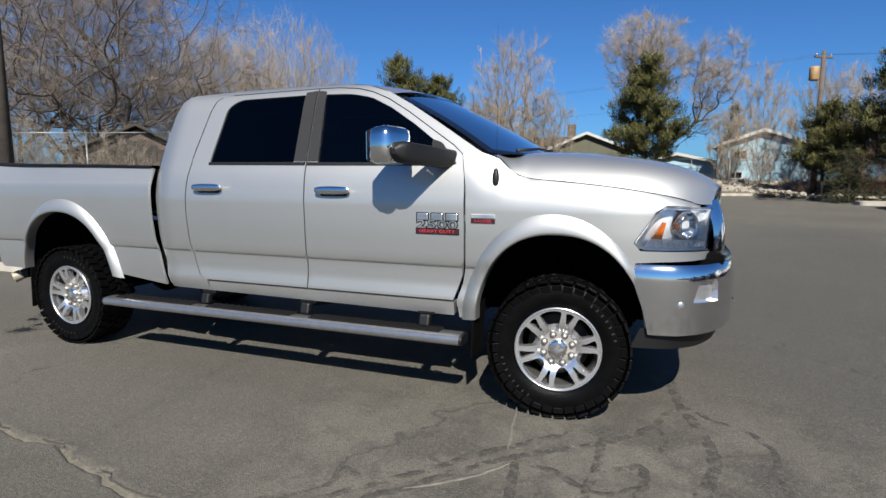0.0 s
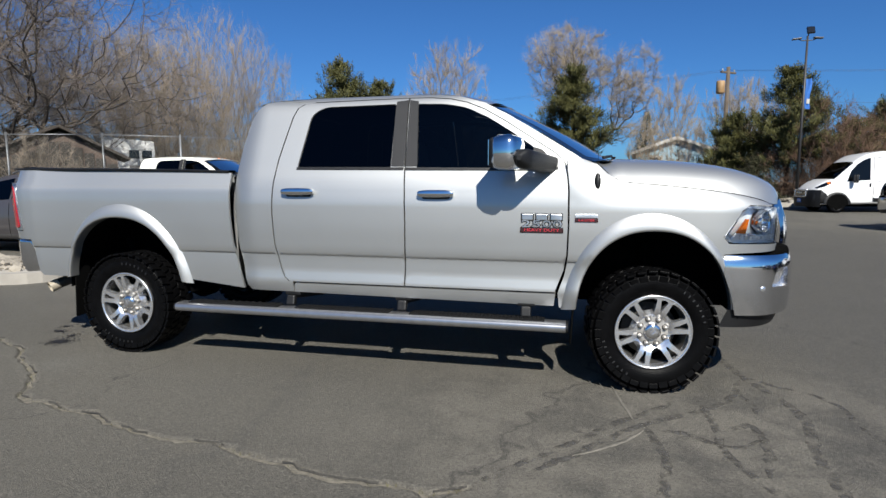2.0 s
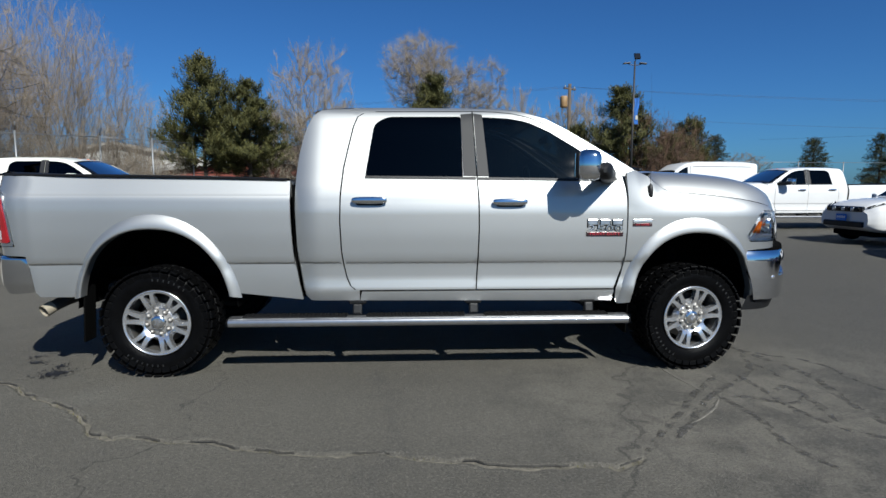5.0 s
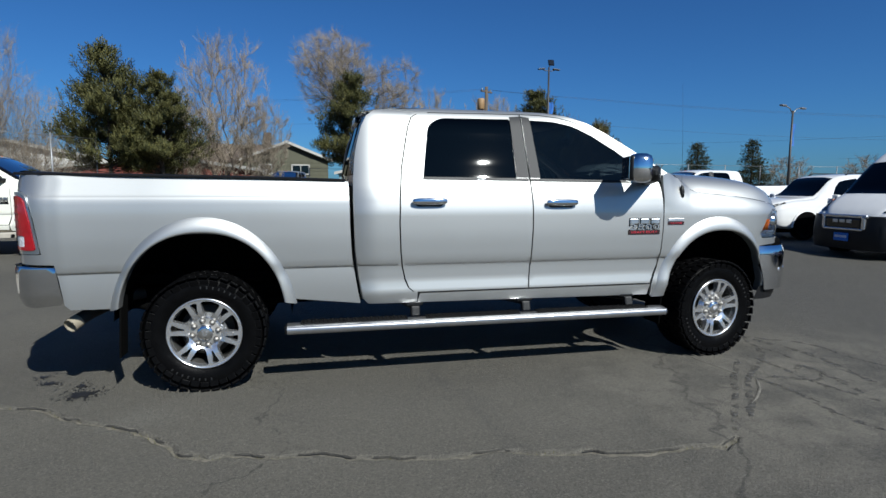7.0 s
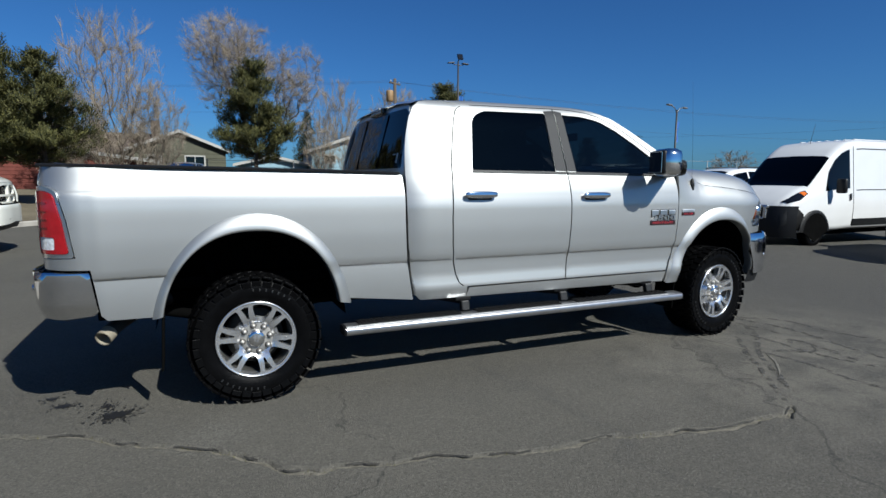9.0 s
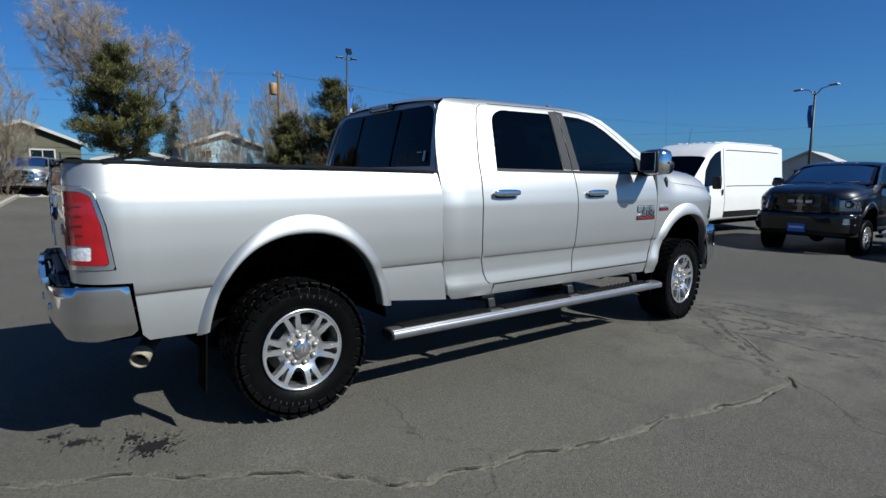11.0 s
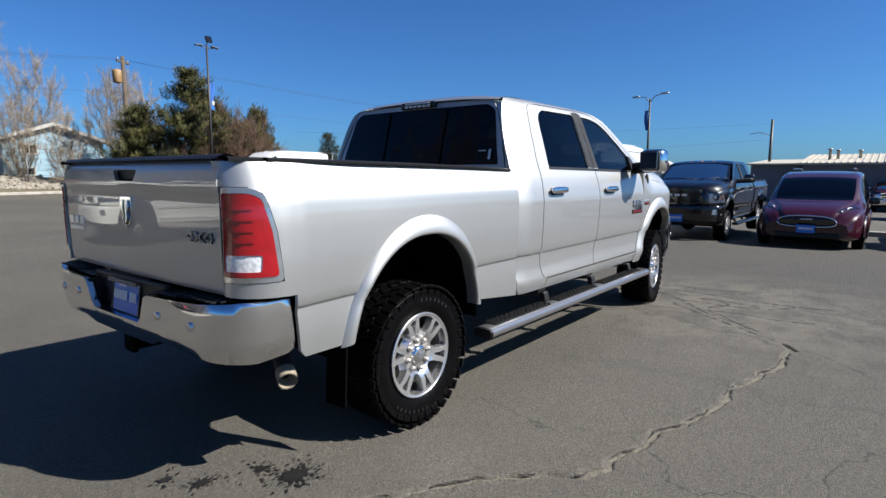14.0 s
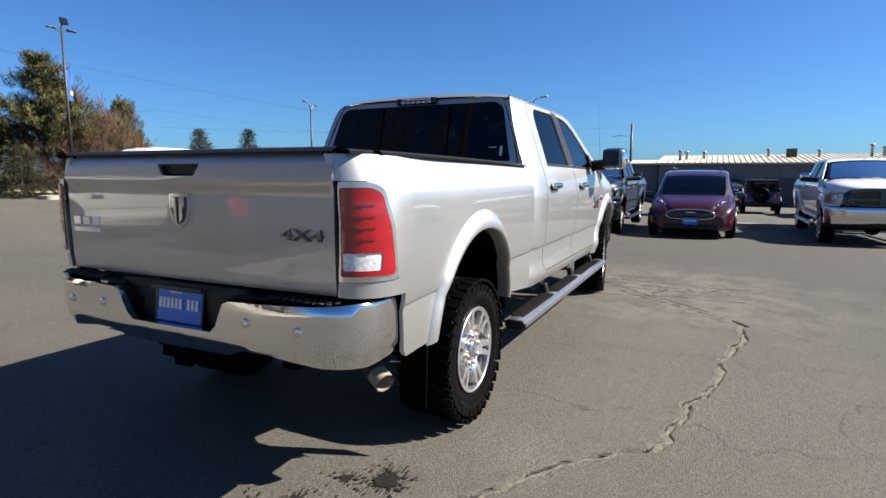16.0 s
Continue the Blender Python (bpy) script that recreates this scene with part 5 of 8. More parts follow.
am.join(sheet([(4.590, 1.062), (4.648, 1.058), (4.668, 1.150), (4.655, 1.150)], front_push(0.022), step=0.03, depth=0.02))
ram("turn_lens", "turn_signal", am, "amber", "headlamp", "amber turn signal", both=True)
proj = Geo()
px, py, pz = front_push(0.05)(4.80, 1.13)
turn = Matrix.Translation((px, py, pz)) @ Matrix.Rotation(radians(-38), 4, "Z")
bowl = Geo().lathe([(0.012, -0.035), (0.035, -0.030), (0.052, -0.012), (0.062, 0.018), (0.070, 0.030), (0.076, 0.026), (0.076, -0.03)], 24, "x")
proj.join(bowl, turn)
ram("projector", "projector_lamp", proj, "chrome", "headlamp", both=True)
led = Geo()
for i in range(10):
    x, y, z = front_push(0.024)(4.62 + i * 0.034, 1.036 - i * 0.001)
    led.box((x, y, z), (0.016, 0.012, 0.03), 0.003, Matrix.Rotation(radians(20), 4, "X"))
ram("lamp_rib", "lamp_rib", led, "lamp_silver", "headlamp", both=True)

# grille and front bumper
def grille_place(y, z):
    return (4.972 - 0.20 * y * y + 0.03 * (1.1 - z), y, z)


gr_out = rounded([(-0.50, 0.945), (0.50, 0.945), (0.61, 1.16), (0.63, 1.245), (0.56, 1.305), (0.35, 1.335), (-0.35, 1.335), (-0.56, 1.305), (-0.63, 1.245), (-0.61, 1.16)], 0.04)
gr_holes = []
for sy in (-1, 1):
    gr_holes += [rounded([(sy * 0.045, 1.115), (sy * 0.535, 1.115), (sy * 0.55, 1.235), (sy * 0.30, 1.280), (sy * 0.045, 1.285)], 0.015),
                 rounded([(sy * 0.045, 0.98), (sy * 0.465, 0.98), (sy * 0.52, 1.075), (sy * 0.045, 1.075)], 0.015)]
ram("grille", "grille", sheet(gr_out, grille_place, gr_holes, step=0.05, depth=0.05, toward=(1, 0, 0)), "chrome", None, "chrome crosshair grille with black mesh")
mesh_g = Geo()
mesh_g.grid(lambda a, b: (grille_place(a * 1.14 - 0.57, 0)[0] - 0.085, a * 1.14 - 0.57, 0.96 + 0.34 * b), 8, 3)
for i in range(26):
    y = -0.55 + i * 0.044
    mesh_g.box((grille_place(y, 1.1)[0] - 0.05, y, 1.12), (0.012, 0.008, 0.31), 0.002)
for j in range(10):
    mesh_g.tube([(grille_place(y, 1.1)[0] - 0.05, y, 0.975 + j * 0.034) for y in np.linspace(-0.55, 0.55, 9)], 0.005, 5)
ram("grille_mesh", "grille_mesh", mesh_g, "black_gloss", "grille")
side_chrome = Geo()
side_chrome.grid(lambda a, b: tuple(Vector(fender_place(4.985 + 0.16 * b, 1.10)[:2] + (0.945 + 0.295 * a + 0.05 * a * b ** 0.6,)) + Vector((0.034 * math.sin(b * math.pi) + 0.025 * math.sin(a * math.pi) + 0.012 - 0.045 * a, 0.02 * a, 0))), 10, 8)
ram("grille_side", "grille_side", side_chrome, "chrome", "grille", both=True)
front_bar = plan_line([(4.44, 0.985), (4.60, 0.985), (4.74, 0.955), (4.85, 0.885), (4.945, 0.76), (5.01, 0.58), (5.045, 0.30), (5.05, 0.0)])


def bumper_place(s, z):
    x, y = front_bar(abs(s))
    t = z - 0.80
    roll = 0.06 * max(0, (z - 0.865) / 0.06) ** 2 + 0.35 * max(0, 0.72 - z) ** 1.5
    k = 1.0 - 0.9 * roll * 0.6
    return (4.44 + (x - 4.44) * (1 - 0.55 * roll), -y * (1 - roll * 0.35), z)


FB = front_bar.length
fb_out = [(0.045, 0.925), (FB, 0.925), (FB, 0.60), (FB - 0.35, 0.575), (0.30, 0.545), (0.14, 0.545), (0.115, 0.66), (0.065, 0.80)]
fog = rounded([(0.365, 0.725), (0.555, 0.725), (0.535, 0.845), (0.405, 0.845)], 0.018)
ram("front_bumper", "front_bumper", sheet(fb_out, bumper_place, [fog], step=0.045, depth=0.04, toward=(0.7, -0.7, 0)), "chrome", None, "chrome front bumper", both=True)
fogs = Geo()
fogs.join(sheet(shrunk(fog, 1.05, 0.46, 0.785), lambda s, z: tuple(Vector(bumper_place(s, z)) + Vector((-0.025, 0.025, 0))), step=0.03, depth=0.01, toward=(0.7, -0.7, 0)))
ram("fog_lamp", "fog_lamp", fogs, "alloy", "front_bumper", "clear fog lamp", both=True)
fb_s = Geo()
x, y, z = bumper_place(0.30, 0.715)
fb_s.lathe([(0.0, 0.004), (0.014, 0.004), (0.019, 0.001), (0.02, -0.01)], 12, "y", (0, 0, 0))
sens = Geo().join(fb_s, Matrix.Translation((x, y, z)) @ Matrix.Rotation(radians(198), 4, "Z"))
ram("front_sensor", "parking_sensor", sens, "alloy", "front_bumper", both=True)
dam = Geo()
dam.grid(lambda a, b: (front_bar(0.13 + (FB - 0.13) * a)[0] - 0.03 - 0.05 * b, -front_bar(0.13 + (FB - 0.13) * a)[1] + 0.03, 0.575 - 0.115 * b + 0.03 * max(0, a - 0.3)), 16, 3)
ram("air_dam", "air_dam", dam, "black_plastic", "front_bumper", both=True)
hook = Geo()
hook.tube([(4.93, -0.36, 0.70), (5.00, -0.36, 0.70), (5.03, -0.36, 0.66), (5.00, -0.36, 0.62), (4.93, -0.36, 0.62)], 0.018, 8)
ram("tow_hook", "tow_hook", hook, "black_plastic", "front_bumper", both=True)
guard = Geo()
guard.box((5.012, -0.42, 0.80), (0.035, 0.05, 0.15), 0.012)
ram("bumper_guard", "bumper_guard", guard, "black_plastic", "front_bumper", both=True)
core = Geo()
core.box((4.80, 0, 0.80), (0.30, 1.5, 0.36), 0.04)
ram("front_core", "front_core", core, "black_matte")

# running boards
board = Geo()


def board_ring(a, b):
    t = b * 2 * math.pi
    x = 0.59 + 2.95 * a
    return (x, -1.040 + 0.072 * math.copysign(abs(math.cos(t)) ** 0.6, math.cos(t)), 0.428 + 0.034 * math.copysign(abs(math.sin(t)) ** 0.7, math.sin(t)))


board.grid(board_ring, 12, 20, flip=True)
for x, flip in ((0.59, False), (3.54, True)):
    ring = [board_ring((x - 0.59) / 2.95, k / 20) for k in range(20)]
    board.add(ring, [tuple(range(20)) if not flip else tuple(range(20))[::-1]], smooth=False)
ram("running_board", "running_board", board, "board_alloy", None, "chrome tube running board with black step pads", both=True)
M["tread_pad"] = plain("black_step_tread", (0.0045, 0.0045, 0.0048), 0.8, vary=0.2, scale=30, bump=0.3, bump_scale=200, spec=0.12)
for i, (x0, x1) in enumerate(((0.68, 1.44), (1.58, 2.31), (2.46, 3.40))):
    pads = Geo().box(((x0 + x1) / 2, -1.022, 0.4635), (x1 - x0, 0.098, 0.012), 0.004)
    for j in range(int((x1 - x0) / 0.028)):
        for k in range(3):
            pads.box((x0 + 0.024 + j * 0.028, -1.055 + k * 0.033 + 0.016 * (j % 2), 0.4705), (0.017, 0.011, 0.006), 0, Matrix.Rotation(radians(40 if j % 2 else -40), 4, "Z"))
    ram("board_pad%d" % i, "step_pad", pads, "tread_pad", "running_board", "black ribbed step pad", both=True)
for key, x in (("board_cap_rear", 0.588), ("board_cap_front", 3.542)):
    end = Geo()
    end.grid(lambda a, b: (x + (-0.014 if x < 2 else 0.014) * a, *[c + (p - c) * (1.03 - 0.12 * a) for p, c in zip(board_ring(0, b)[1:], (-1.040, 0.428))]), 1, 20, flip=x > 2)
    ring = [v for v in end.v[-21:-1]]
    end.add(ring, [tuple(range(20))], smooth=False)
    ram(key, "end_cap", end, "black_plastic", "running_board", "black plastic end cap", both=True)
for i, x in enumerate((1.51, 2.385, 3.27)):
    brk = Geo()
    brk.box((x, -0.975, 0.50), (0.07, 0.05, 0.075), 0.012, Matrix.Rotation(radians(-14), 4, "X"))
    brk.box((x, -0.915, 0.55), (0.13, 0.08, 0.035), 0.01)
    brk.box((x, -0.70, 0.50), (0.06, 0.5, 0.05), 0.01, Matrix.Rotation(radians(-8), 4, "X"))
    ram("bracket%d" % i, "bracket", brk, "black_plastic", "running_board", both=True)

# door handles, badges, antenna
for key, x, hz in (("rear_door", 1.612, 1.318), ("front_door", 2.647, 1.306)):
    hd = Geo()
    def grip_place(a, b):
        u, v = (a - 0.5) * math.pi, b * 2 * math.pi
        cu, cv, sv = abs(math.cos(u)) ** 0.45, math.cos(v), math.sin(v)
        return (x + 0.128 * math.copysign(abs(math.sin(u)) ** 0.8, math.sin(u)), -1.036 - 0.017 * cu * math.copysign(abs(cv) ** 0.7, cv), hz + 0.026 * cu * math.copysign(abs(sv) ** 0.7, sv))

    hd.grid(grip_place, 18, 16, flip=True)
    ram(key + "_handle", "door_handle", hd, "chrome", key, "chrome door handle", both=True)
    cup = Geo()
    cup.join(sheet(rounded([(x - 0.10, hz - 0.04), (x + 0.10, hz - 0.04), (x + 0.10, hz + 0.017), (x - 0.10, hz + 0.017)], 0.02), inset(-0.003), step=0.04, depth=0.004))
    ram(key + "_cup", "handle_cup", cup, "pillar", key, both=True)


def on_door(x0, z0, k=1.0):
    return lambda u, v, w: (x0 + u * k, cab_place(3.3, z0 + v)[1] - 0.0045 - w, z0 + v)


big = Geo()
for dx in (-0.094, 0.0, 0.094):
    big.box((3.368 + dx, cab_place(3.3, 1.153)[1] - 0.004, 1.153), (0.076, 0.010, 0.044), 0.006)
ram("badge_block", "nameplate_block", big, "badge_grey", "front_door", "chrome nameplate blocks", both=False)
rim_geo_b = Geo()
for dx in (-0.094, 0.0, 0.094):
    rim_geo_b.box((3.368 + dx, cab_place(3.3, 1.153)[1] - 0.001, 1.153), (0.086, 0.010, 0.052), 0.006)
rim_geo_b.join(letters("2500", 0.068, 0.002, on_door(3.368, 1.106, 2.0), 0.0026))
rim_geo_b.box((3.368, cab_place(3.3, 1.066)[1] - 0.001, 1.066), (0.283, 0.006, 0.037), 0.002)
ram("badge_backing", "badge_backing", rim_geo_b, "black_gloss", "front_door")
ram("badge_number", "model_number", letters("2500", 0.068, 0.004, on_door(3.368, 1.106, 2.0)), "badge_grey", "front_door", "chrome model number")
duty = Geo()
duty.box((3.368, cab_place(3.3, 1.066)[1] - 0.003, 1.066), (0.275, 0.006, 0.029), 0.002)
ram("badge_strip", "badge_strip", duty, "badge_dark", "front_door", "dark red badge strip")
ram("badge_duty", "badge_lettering", letters("HEAVY DUTY", 0.027, 0.002, on_door(3.368, 1.066, 1.42)), "badge_red", "front_door")
hemi = Geo()
hemi.box((3.655, fender_place(3.7, 1.163)[1] - 0.003, 1.163), (0.145, 0.008, 0.024), 0.003)
ram("engine_badge", "engine_badge", hemi, "badge_grey", "fender", "chrome engine badge block")
hemi = Geo()
hemi.box((3.655, fender_place(3.7, 1.135)[1] - 0.003, 1.135), (0.147, 0.006, 0.024), 0.002)
ram("engine_strip", "badge_strip", hemi, "badge_dark", "fender")
ram("engine_text", "badge_lettering", letters("6.4 LITER", 0.022, 0.0015, lambda u, v, w: (3.655 + u * 1.2, fender_place(3.7, 1.135)[1] - 0.0065 - w, 1.135 + v)), "badge_red", "fender")
ant = Geo()
base = Vector(fender_place(3.72, 1.40)) + Vector((0, -0.004, 0.0))
ant.lathe([(0.0, 0.075), (0.014, 0.06), (0.021, 0.02), (0.020, -0.02), (0.010, -0.05), (0.0, -0.055)], 12, "z", tuple(base + Vector((0, -0.004, -0.03))))
ram("antenna_base", "antenna_base", ant, "black_plastic", None, "black antenna base with thin whip")
ant = Geo()
ant.tube([base + Vector((0, 0, 0.03)), base + Vector((0.0, 0.02, 0.45)), base + Vector((-0.01, 0.04, 0.86))], [0.0012, 0.0008, 0.0005], 5)
ram("antenna_whip", "antenna_whip", ant, "black_plastic", "antenna_base")

# mirrors
arm = Geo()


def arm_place(a, b):
    c, q = math.cos(b * 2 * math.pi), math.sin(b * 2 * math.pi)
    e = 1 - max(0.0, (a - 0.85) / 0.15) ** 2 * 0.75
    return (3.420 - 0.175 * a + (0.060 - 0.012 * a) * e * math.copysign(abs(c) ** 0.6, c), -0.91 - 0.43 * a,
            1.494 + 0.036 * a + (0.056 + 0.006 * a) * e * math.copysign(abs(q) ** 0.6, q))


arm.grid(arm_place, 20, 28, flip=True)
arm.add([arm_place(1.0, k / 28) for k in range(28)], [tuple(range(28))], smooth=False)
arm.prism(rounded([(3.30, 1.472), (3.475, 1.470), (3.45, 1.50), (3.36, 1.60), (3.30, 1.62)], 0.015), lambda x, z: (x, cab_place(x, z)[1] - 0.012, z), lambda x, z: (x, cab_place(x, z)[1] + 0.01, z))
ram("mirror", "door_mirror", arm, "black_plastic", None, "folding tow mirror with chrome cap", both=True)
tilt = Matrix.Rotation(radians(-14), 4, "Z")
head = Geo()
head.box((3.165, -1.225, 1.566), (0.165, 0.240, 0.215), 0.050, tilt, smooth=True)
ram("mirror_cap", "mirror_cap", head, "chrome", "mirror", "chrome mirror cap", both=True)
mb = Geo()
mb.box((3.098, -1.209, 1.566), (0.05, 0.205, 0.185), 0.022, tilt, smooth=True)
ram("mirror_housing", "mirror_housing", mb, "black_plastic", "mirror", "black mirror housing", both=True)
mg = Geo()
mg.box((3.072, -1.203, 1.566), (0.006, 0.180, 0.160), 0.002, tilt)
ram("mirror_glass", "mirror_glass", mg, "chrome", "mirror", "mirror glass", both=True)

# cabin
for y in (-0.42, 0.42):
    for x in (1.66, 2.60):
        cab_in = Geo()
        cab_in.box((x, y, 1.12), (0.52, 0.56, 0.20), 0.06, smooth=True)
        cab_in.box((x - 0.26, y, 1.42), (0.16, 0.52, 0.58), 0.06, Matrix.Rotation(radians(-12), 4, "Y"), smooth=True)
        cab_in.box((x - 0.36, y, 1.76), (0.10, 0.28, 0.17), 0.04, smooth=True)
        ram("seat%d%d" % (x, y > 0), "seat", cab_in, "seat_cloth")
dash = Geo()
dash.box((3.40, 0, 1.32), (0.45, 1.62, 0.34), 0.08, smooth=True)
dash.box((2.3, 0, 0.95), (2.4, 1.66, 0.06))
dash.lathe([(0.185, -0.012), (0.20, 0), (0.185, 0.012), (0.17, 0)], 24, "x", (3.05, 0.42, 1.42), closed=True)
dash.box((3.08, 0.42, 1.42), (0.04, 0.30, 0.06), 0.02)
dash.box((2.0, 0, 1.945), (1.3, 1.2, 0.02))
ram("dashboard", "dashboard", dash, "dash")
rear_view = Geo()
rear_view.box((3.12, 0, 1.82), (0.03, 0.24, 0.07), 0.015)
ram("inside_mirror", "inside_mirror", rear_view, "black_gloss")


# wheels
def tyre_geo(radius=0.420, width=0.276, rim=0.252):
    g = Geo()
    w = width / 2
    r = radius - 0.014
    g.lathe([(rim - 0.005, -w * 0.80), (rim + 0.012, -w * 0.92), (rim + 0.06, -w * 1.03), (r - 0.06, -w * 1.02), (r - 0.025, -w * 0.96), (r - 0.004, -w * 0.82), (r, -w * 0.4),
             (r, w * 0.4), (r - 0.004, w * 0.82), (r - 0.025, w * 0.96), (r - 0.06, w * 1.02), (rim + 0.06, w * 1.03), (rim + 0.012, w * 0.92), (rim - 0.005, w * 0.80)], 64)
    return g


def tread_geo(radius=0.420, width=0.276, lugs=36):
    g = Geo()
    w = width / 2
    r = radius - 0.014
    for i in range(lugs):
        a = 2 * math.pi * i / lugs
        for sgn in (-1, 1):
            off = math.pi / lugs if sgn > 0 else 0
            for (y, hh, ln, ww, da, skew) in ((w * 0.80, 0.016, 0.058, 0.084, 0, 10), (w * 0.26, 0.016, 0.054, 0.070, 0.5, -22)):
                k = a + off + da * 2 * math.pi / lugs
                m = Matrix.Rotation(-k, 4, "Y") @ Matrix.Translation((radius - hh / 2, sgn * y, 0)) @ Matrix.Rotation(radians(skew * sgn), 4, "X")
                g.box((0, 0, 0), (hh, ww, ln), 0.004, m)
            long = 0.055 if i % 2 else 0.034
            m = Matrix.Rotation(-(a + off), 4, "Y") @ Matrix.Translation((r - 0.018 - long / 2, sgn * w * 1.0, 0)) @ Matrix.Rotation(radians(9 * sgn), 4, "Z")
            g.box((0, 0, 0), (long, 0.010, 0.056), 0.003, m)
    return g


def rim_geo():
    g = Geo()
    # lip
    g.lathe([(0.252, -0.125), (0.256, -0.132), (0.250, -0.137), (0.242, -0.134), (0.238, -0.112), (0.232, -0.085)], 56)
    holes = []
    for i in range(6):
        a = 2 * math.pi * i / 6 + math.pi / 2
        half = [(0.1155, 0.0), (0.118, 0.11), (0.127, 0.19), (0.144, 0.240), (0.168, 0.262), (0.196, 0.282), (0.219, 0.292), (0.2285, 0.268), (0.232, 0.20), (0.2335, 0.09)]
        petal = half + [(0.234, 0.0)] + [(r, -t) for r, t in reversed(half[1:])]
        holes.append([(r * math.cos(a + t), r * math.sin(a + t)) for r, t in petal])
        b = a + math.pi / 6
        slot = [(0.136, 0.0), (0.143, -0.045), (0.175, -0.060), (0.207, -0.098), (0.224, -0.105), (0.229, 0.0), (0.224, 0.105), (0.207, 0.098), (0.175, 0.060), (0.143, 0.045)]
        holes.append([(r * math.cos(b + t), r * math.sin(b + t)) for r, t in slot])
    disc = [(0.243 * math.cos(2 * math.pi * k / 72), 0.243 * math.sin(2 * math.pi * k / 72)) for k in range(72)]
    face = curve([(0.0, -0.098), (0.07, -0.098), (0.098, -0.096), (0.12, -0.112), (0.15, -0.124), (0.21, -0.130), (0.243, -0.132)])
    g.join(sheet(disc, lambda u, v: (u, face(math.hypot(u, v)), v), holes, step=0.022, depth=0.045))
    return g


wheel_meshes = {
    "tyre": tyre_geo().mesh("tyre", M["rubber"]),
    "tread": tread_geo().mesh("tread", M["rubber"]),
    "rim": rim_geo().mesh("rim", M["alloy"]),
}
g = Geo()
g.lathe([(0.0, -0.1265), (0.036, -0.126), (0.048, -0.1235), (0.055, -0.116), (0.060, -0.09)], 28)
# barrel alloy darkened: the shade behind the spokes is put into its colour
M["barrel"] = plain("shaded_wheel_barrel", (0.20, 0.195, 0.185), 0.42, metal=0.85, vary=0.2, scale=12)
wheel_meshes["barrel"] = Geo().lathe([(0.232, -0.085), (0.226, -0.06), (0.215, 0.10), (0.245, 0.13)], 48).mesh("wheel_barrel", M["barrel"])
wheel_meshes["cap"] = g.mesh("hub_cap", M["chrome"])
g = Geo()
for sgn in (-1, 1):
    g.prism([(sgn * 0.004, -0.022), (sgn * 0.014, -0.012), (sgn * 0.012, 0.004), (sgn * 0.024, 0.012), (sgn * 0.020, 0.024), (sgn * 0.005, 0.022)], lambda u, v: (u, -0.1305, v), lambda u, v: (u, -0.121, v))
# duller ring: the shade of the hub recess is put into its colour
wheel_meshes["shade_ring"] = Geo().lathe([(0.056, -0.0995), (0.062, -0.1), (0.112, -0.1), (0.119, -0.0985)], 40).mesh("nut_shade_ring", M["steel"])
# dark disc behind each nut, painted as the shadow round it
wheel_meshes["seat"] = Geo().lathe([(0.0, -0.1012), (0.0205, -0.1012), (0.022, -0.0995)], 14).mesh("nut_seat", M["iron"])
wheel_meshes["cap_relief"] = g.mesh("cap_relief", M["alloy"])
g = Geo()
g.lathe([(0.0, -0.124), (0.010, -0.1235), (0.0145, -0.118), (0.016, -0.095)], 6)
wheel_meshes["nut"] = g.mesh("lug_nut", M["steel"])
g = Geo()
g.lathe([(0.07, 0.0), (0.185, 0.0), (0.185, 0.025), (0.07, 0.025)], 40)
g.lathe([(0.0, -0.05), (0.09, -0.05), (0.10, 0.02)], 30)
wheel_meshes["disc"] = g.mesh("brake_disc", M["iron"])
g = Geo()
g.lathe([(0.0, 0.06), (0.21, 0.06), (0.22, 0.02)], 40)
wheel_meshes["back"] = g.mesh("brake_shield", M["black_matte"])
g = Geo()
for a0, a1, n in ((62, 104, 7), (240, 288, 8)):
    for i in range(n):
        a = radians(a0 + (a1 - a0) * i / max(1, n - 1))
        m = Matrix.Rotation(-a, 4, "Y") @ Matrix.Translation((0.332, -0.1440, 0))
        g.box((0, 0, 0), (0.018, 0.003, 0.009), 0.001, m)
wheel_meshes["letters"] = g.mesh("sidewall_lettering", M["rubber_mark"])
VALVE = Geo().tube([(0.19, -0.118, 0.035), (0.185, -0.135, 0.035)], 0.004, 6).mesh("valve_stem", M["steel"])


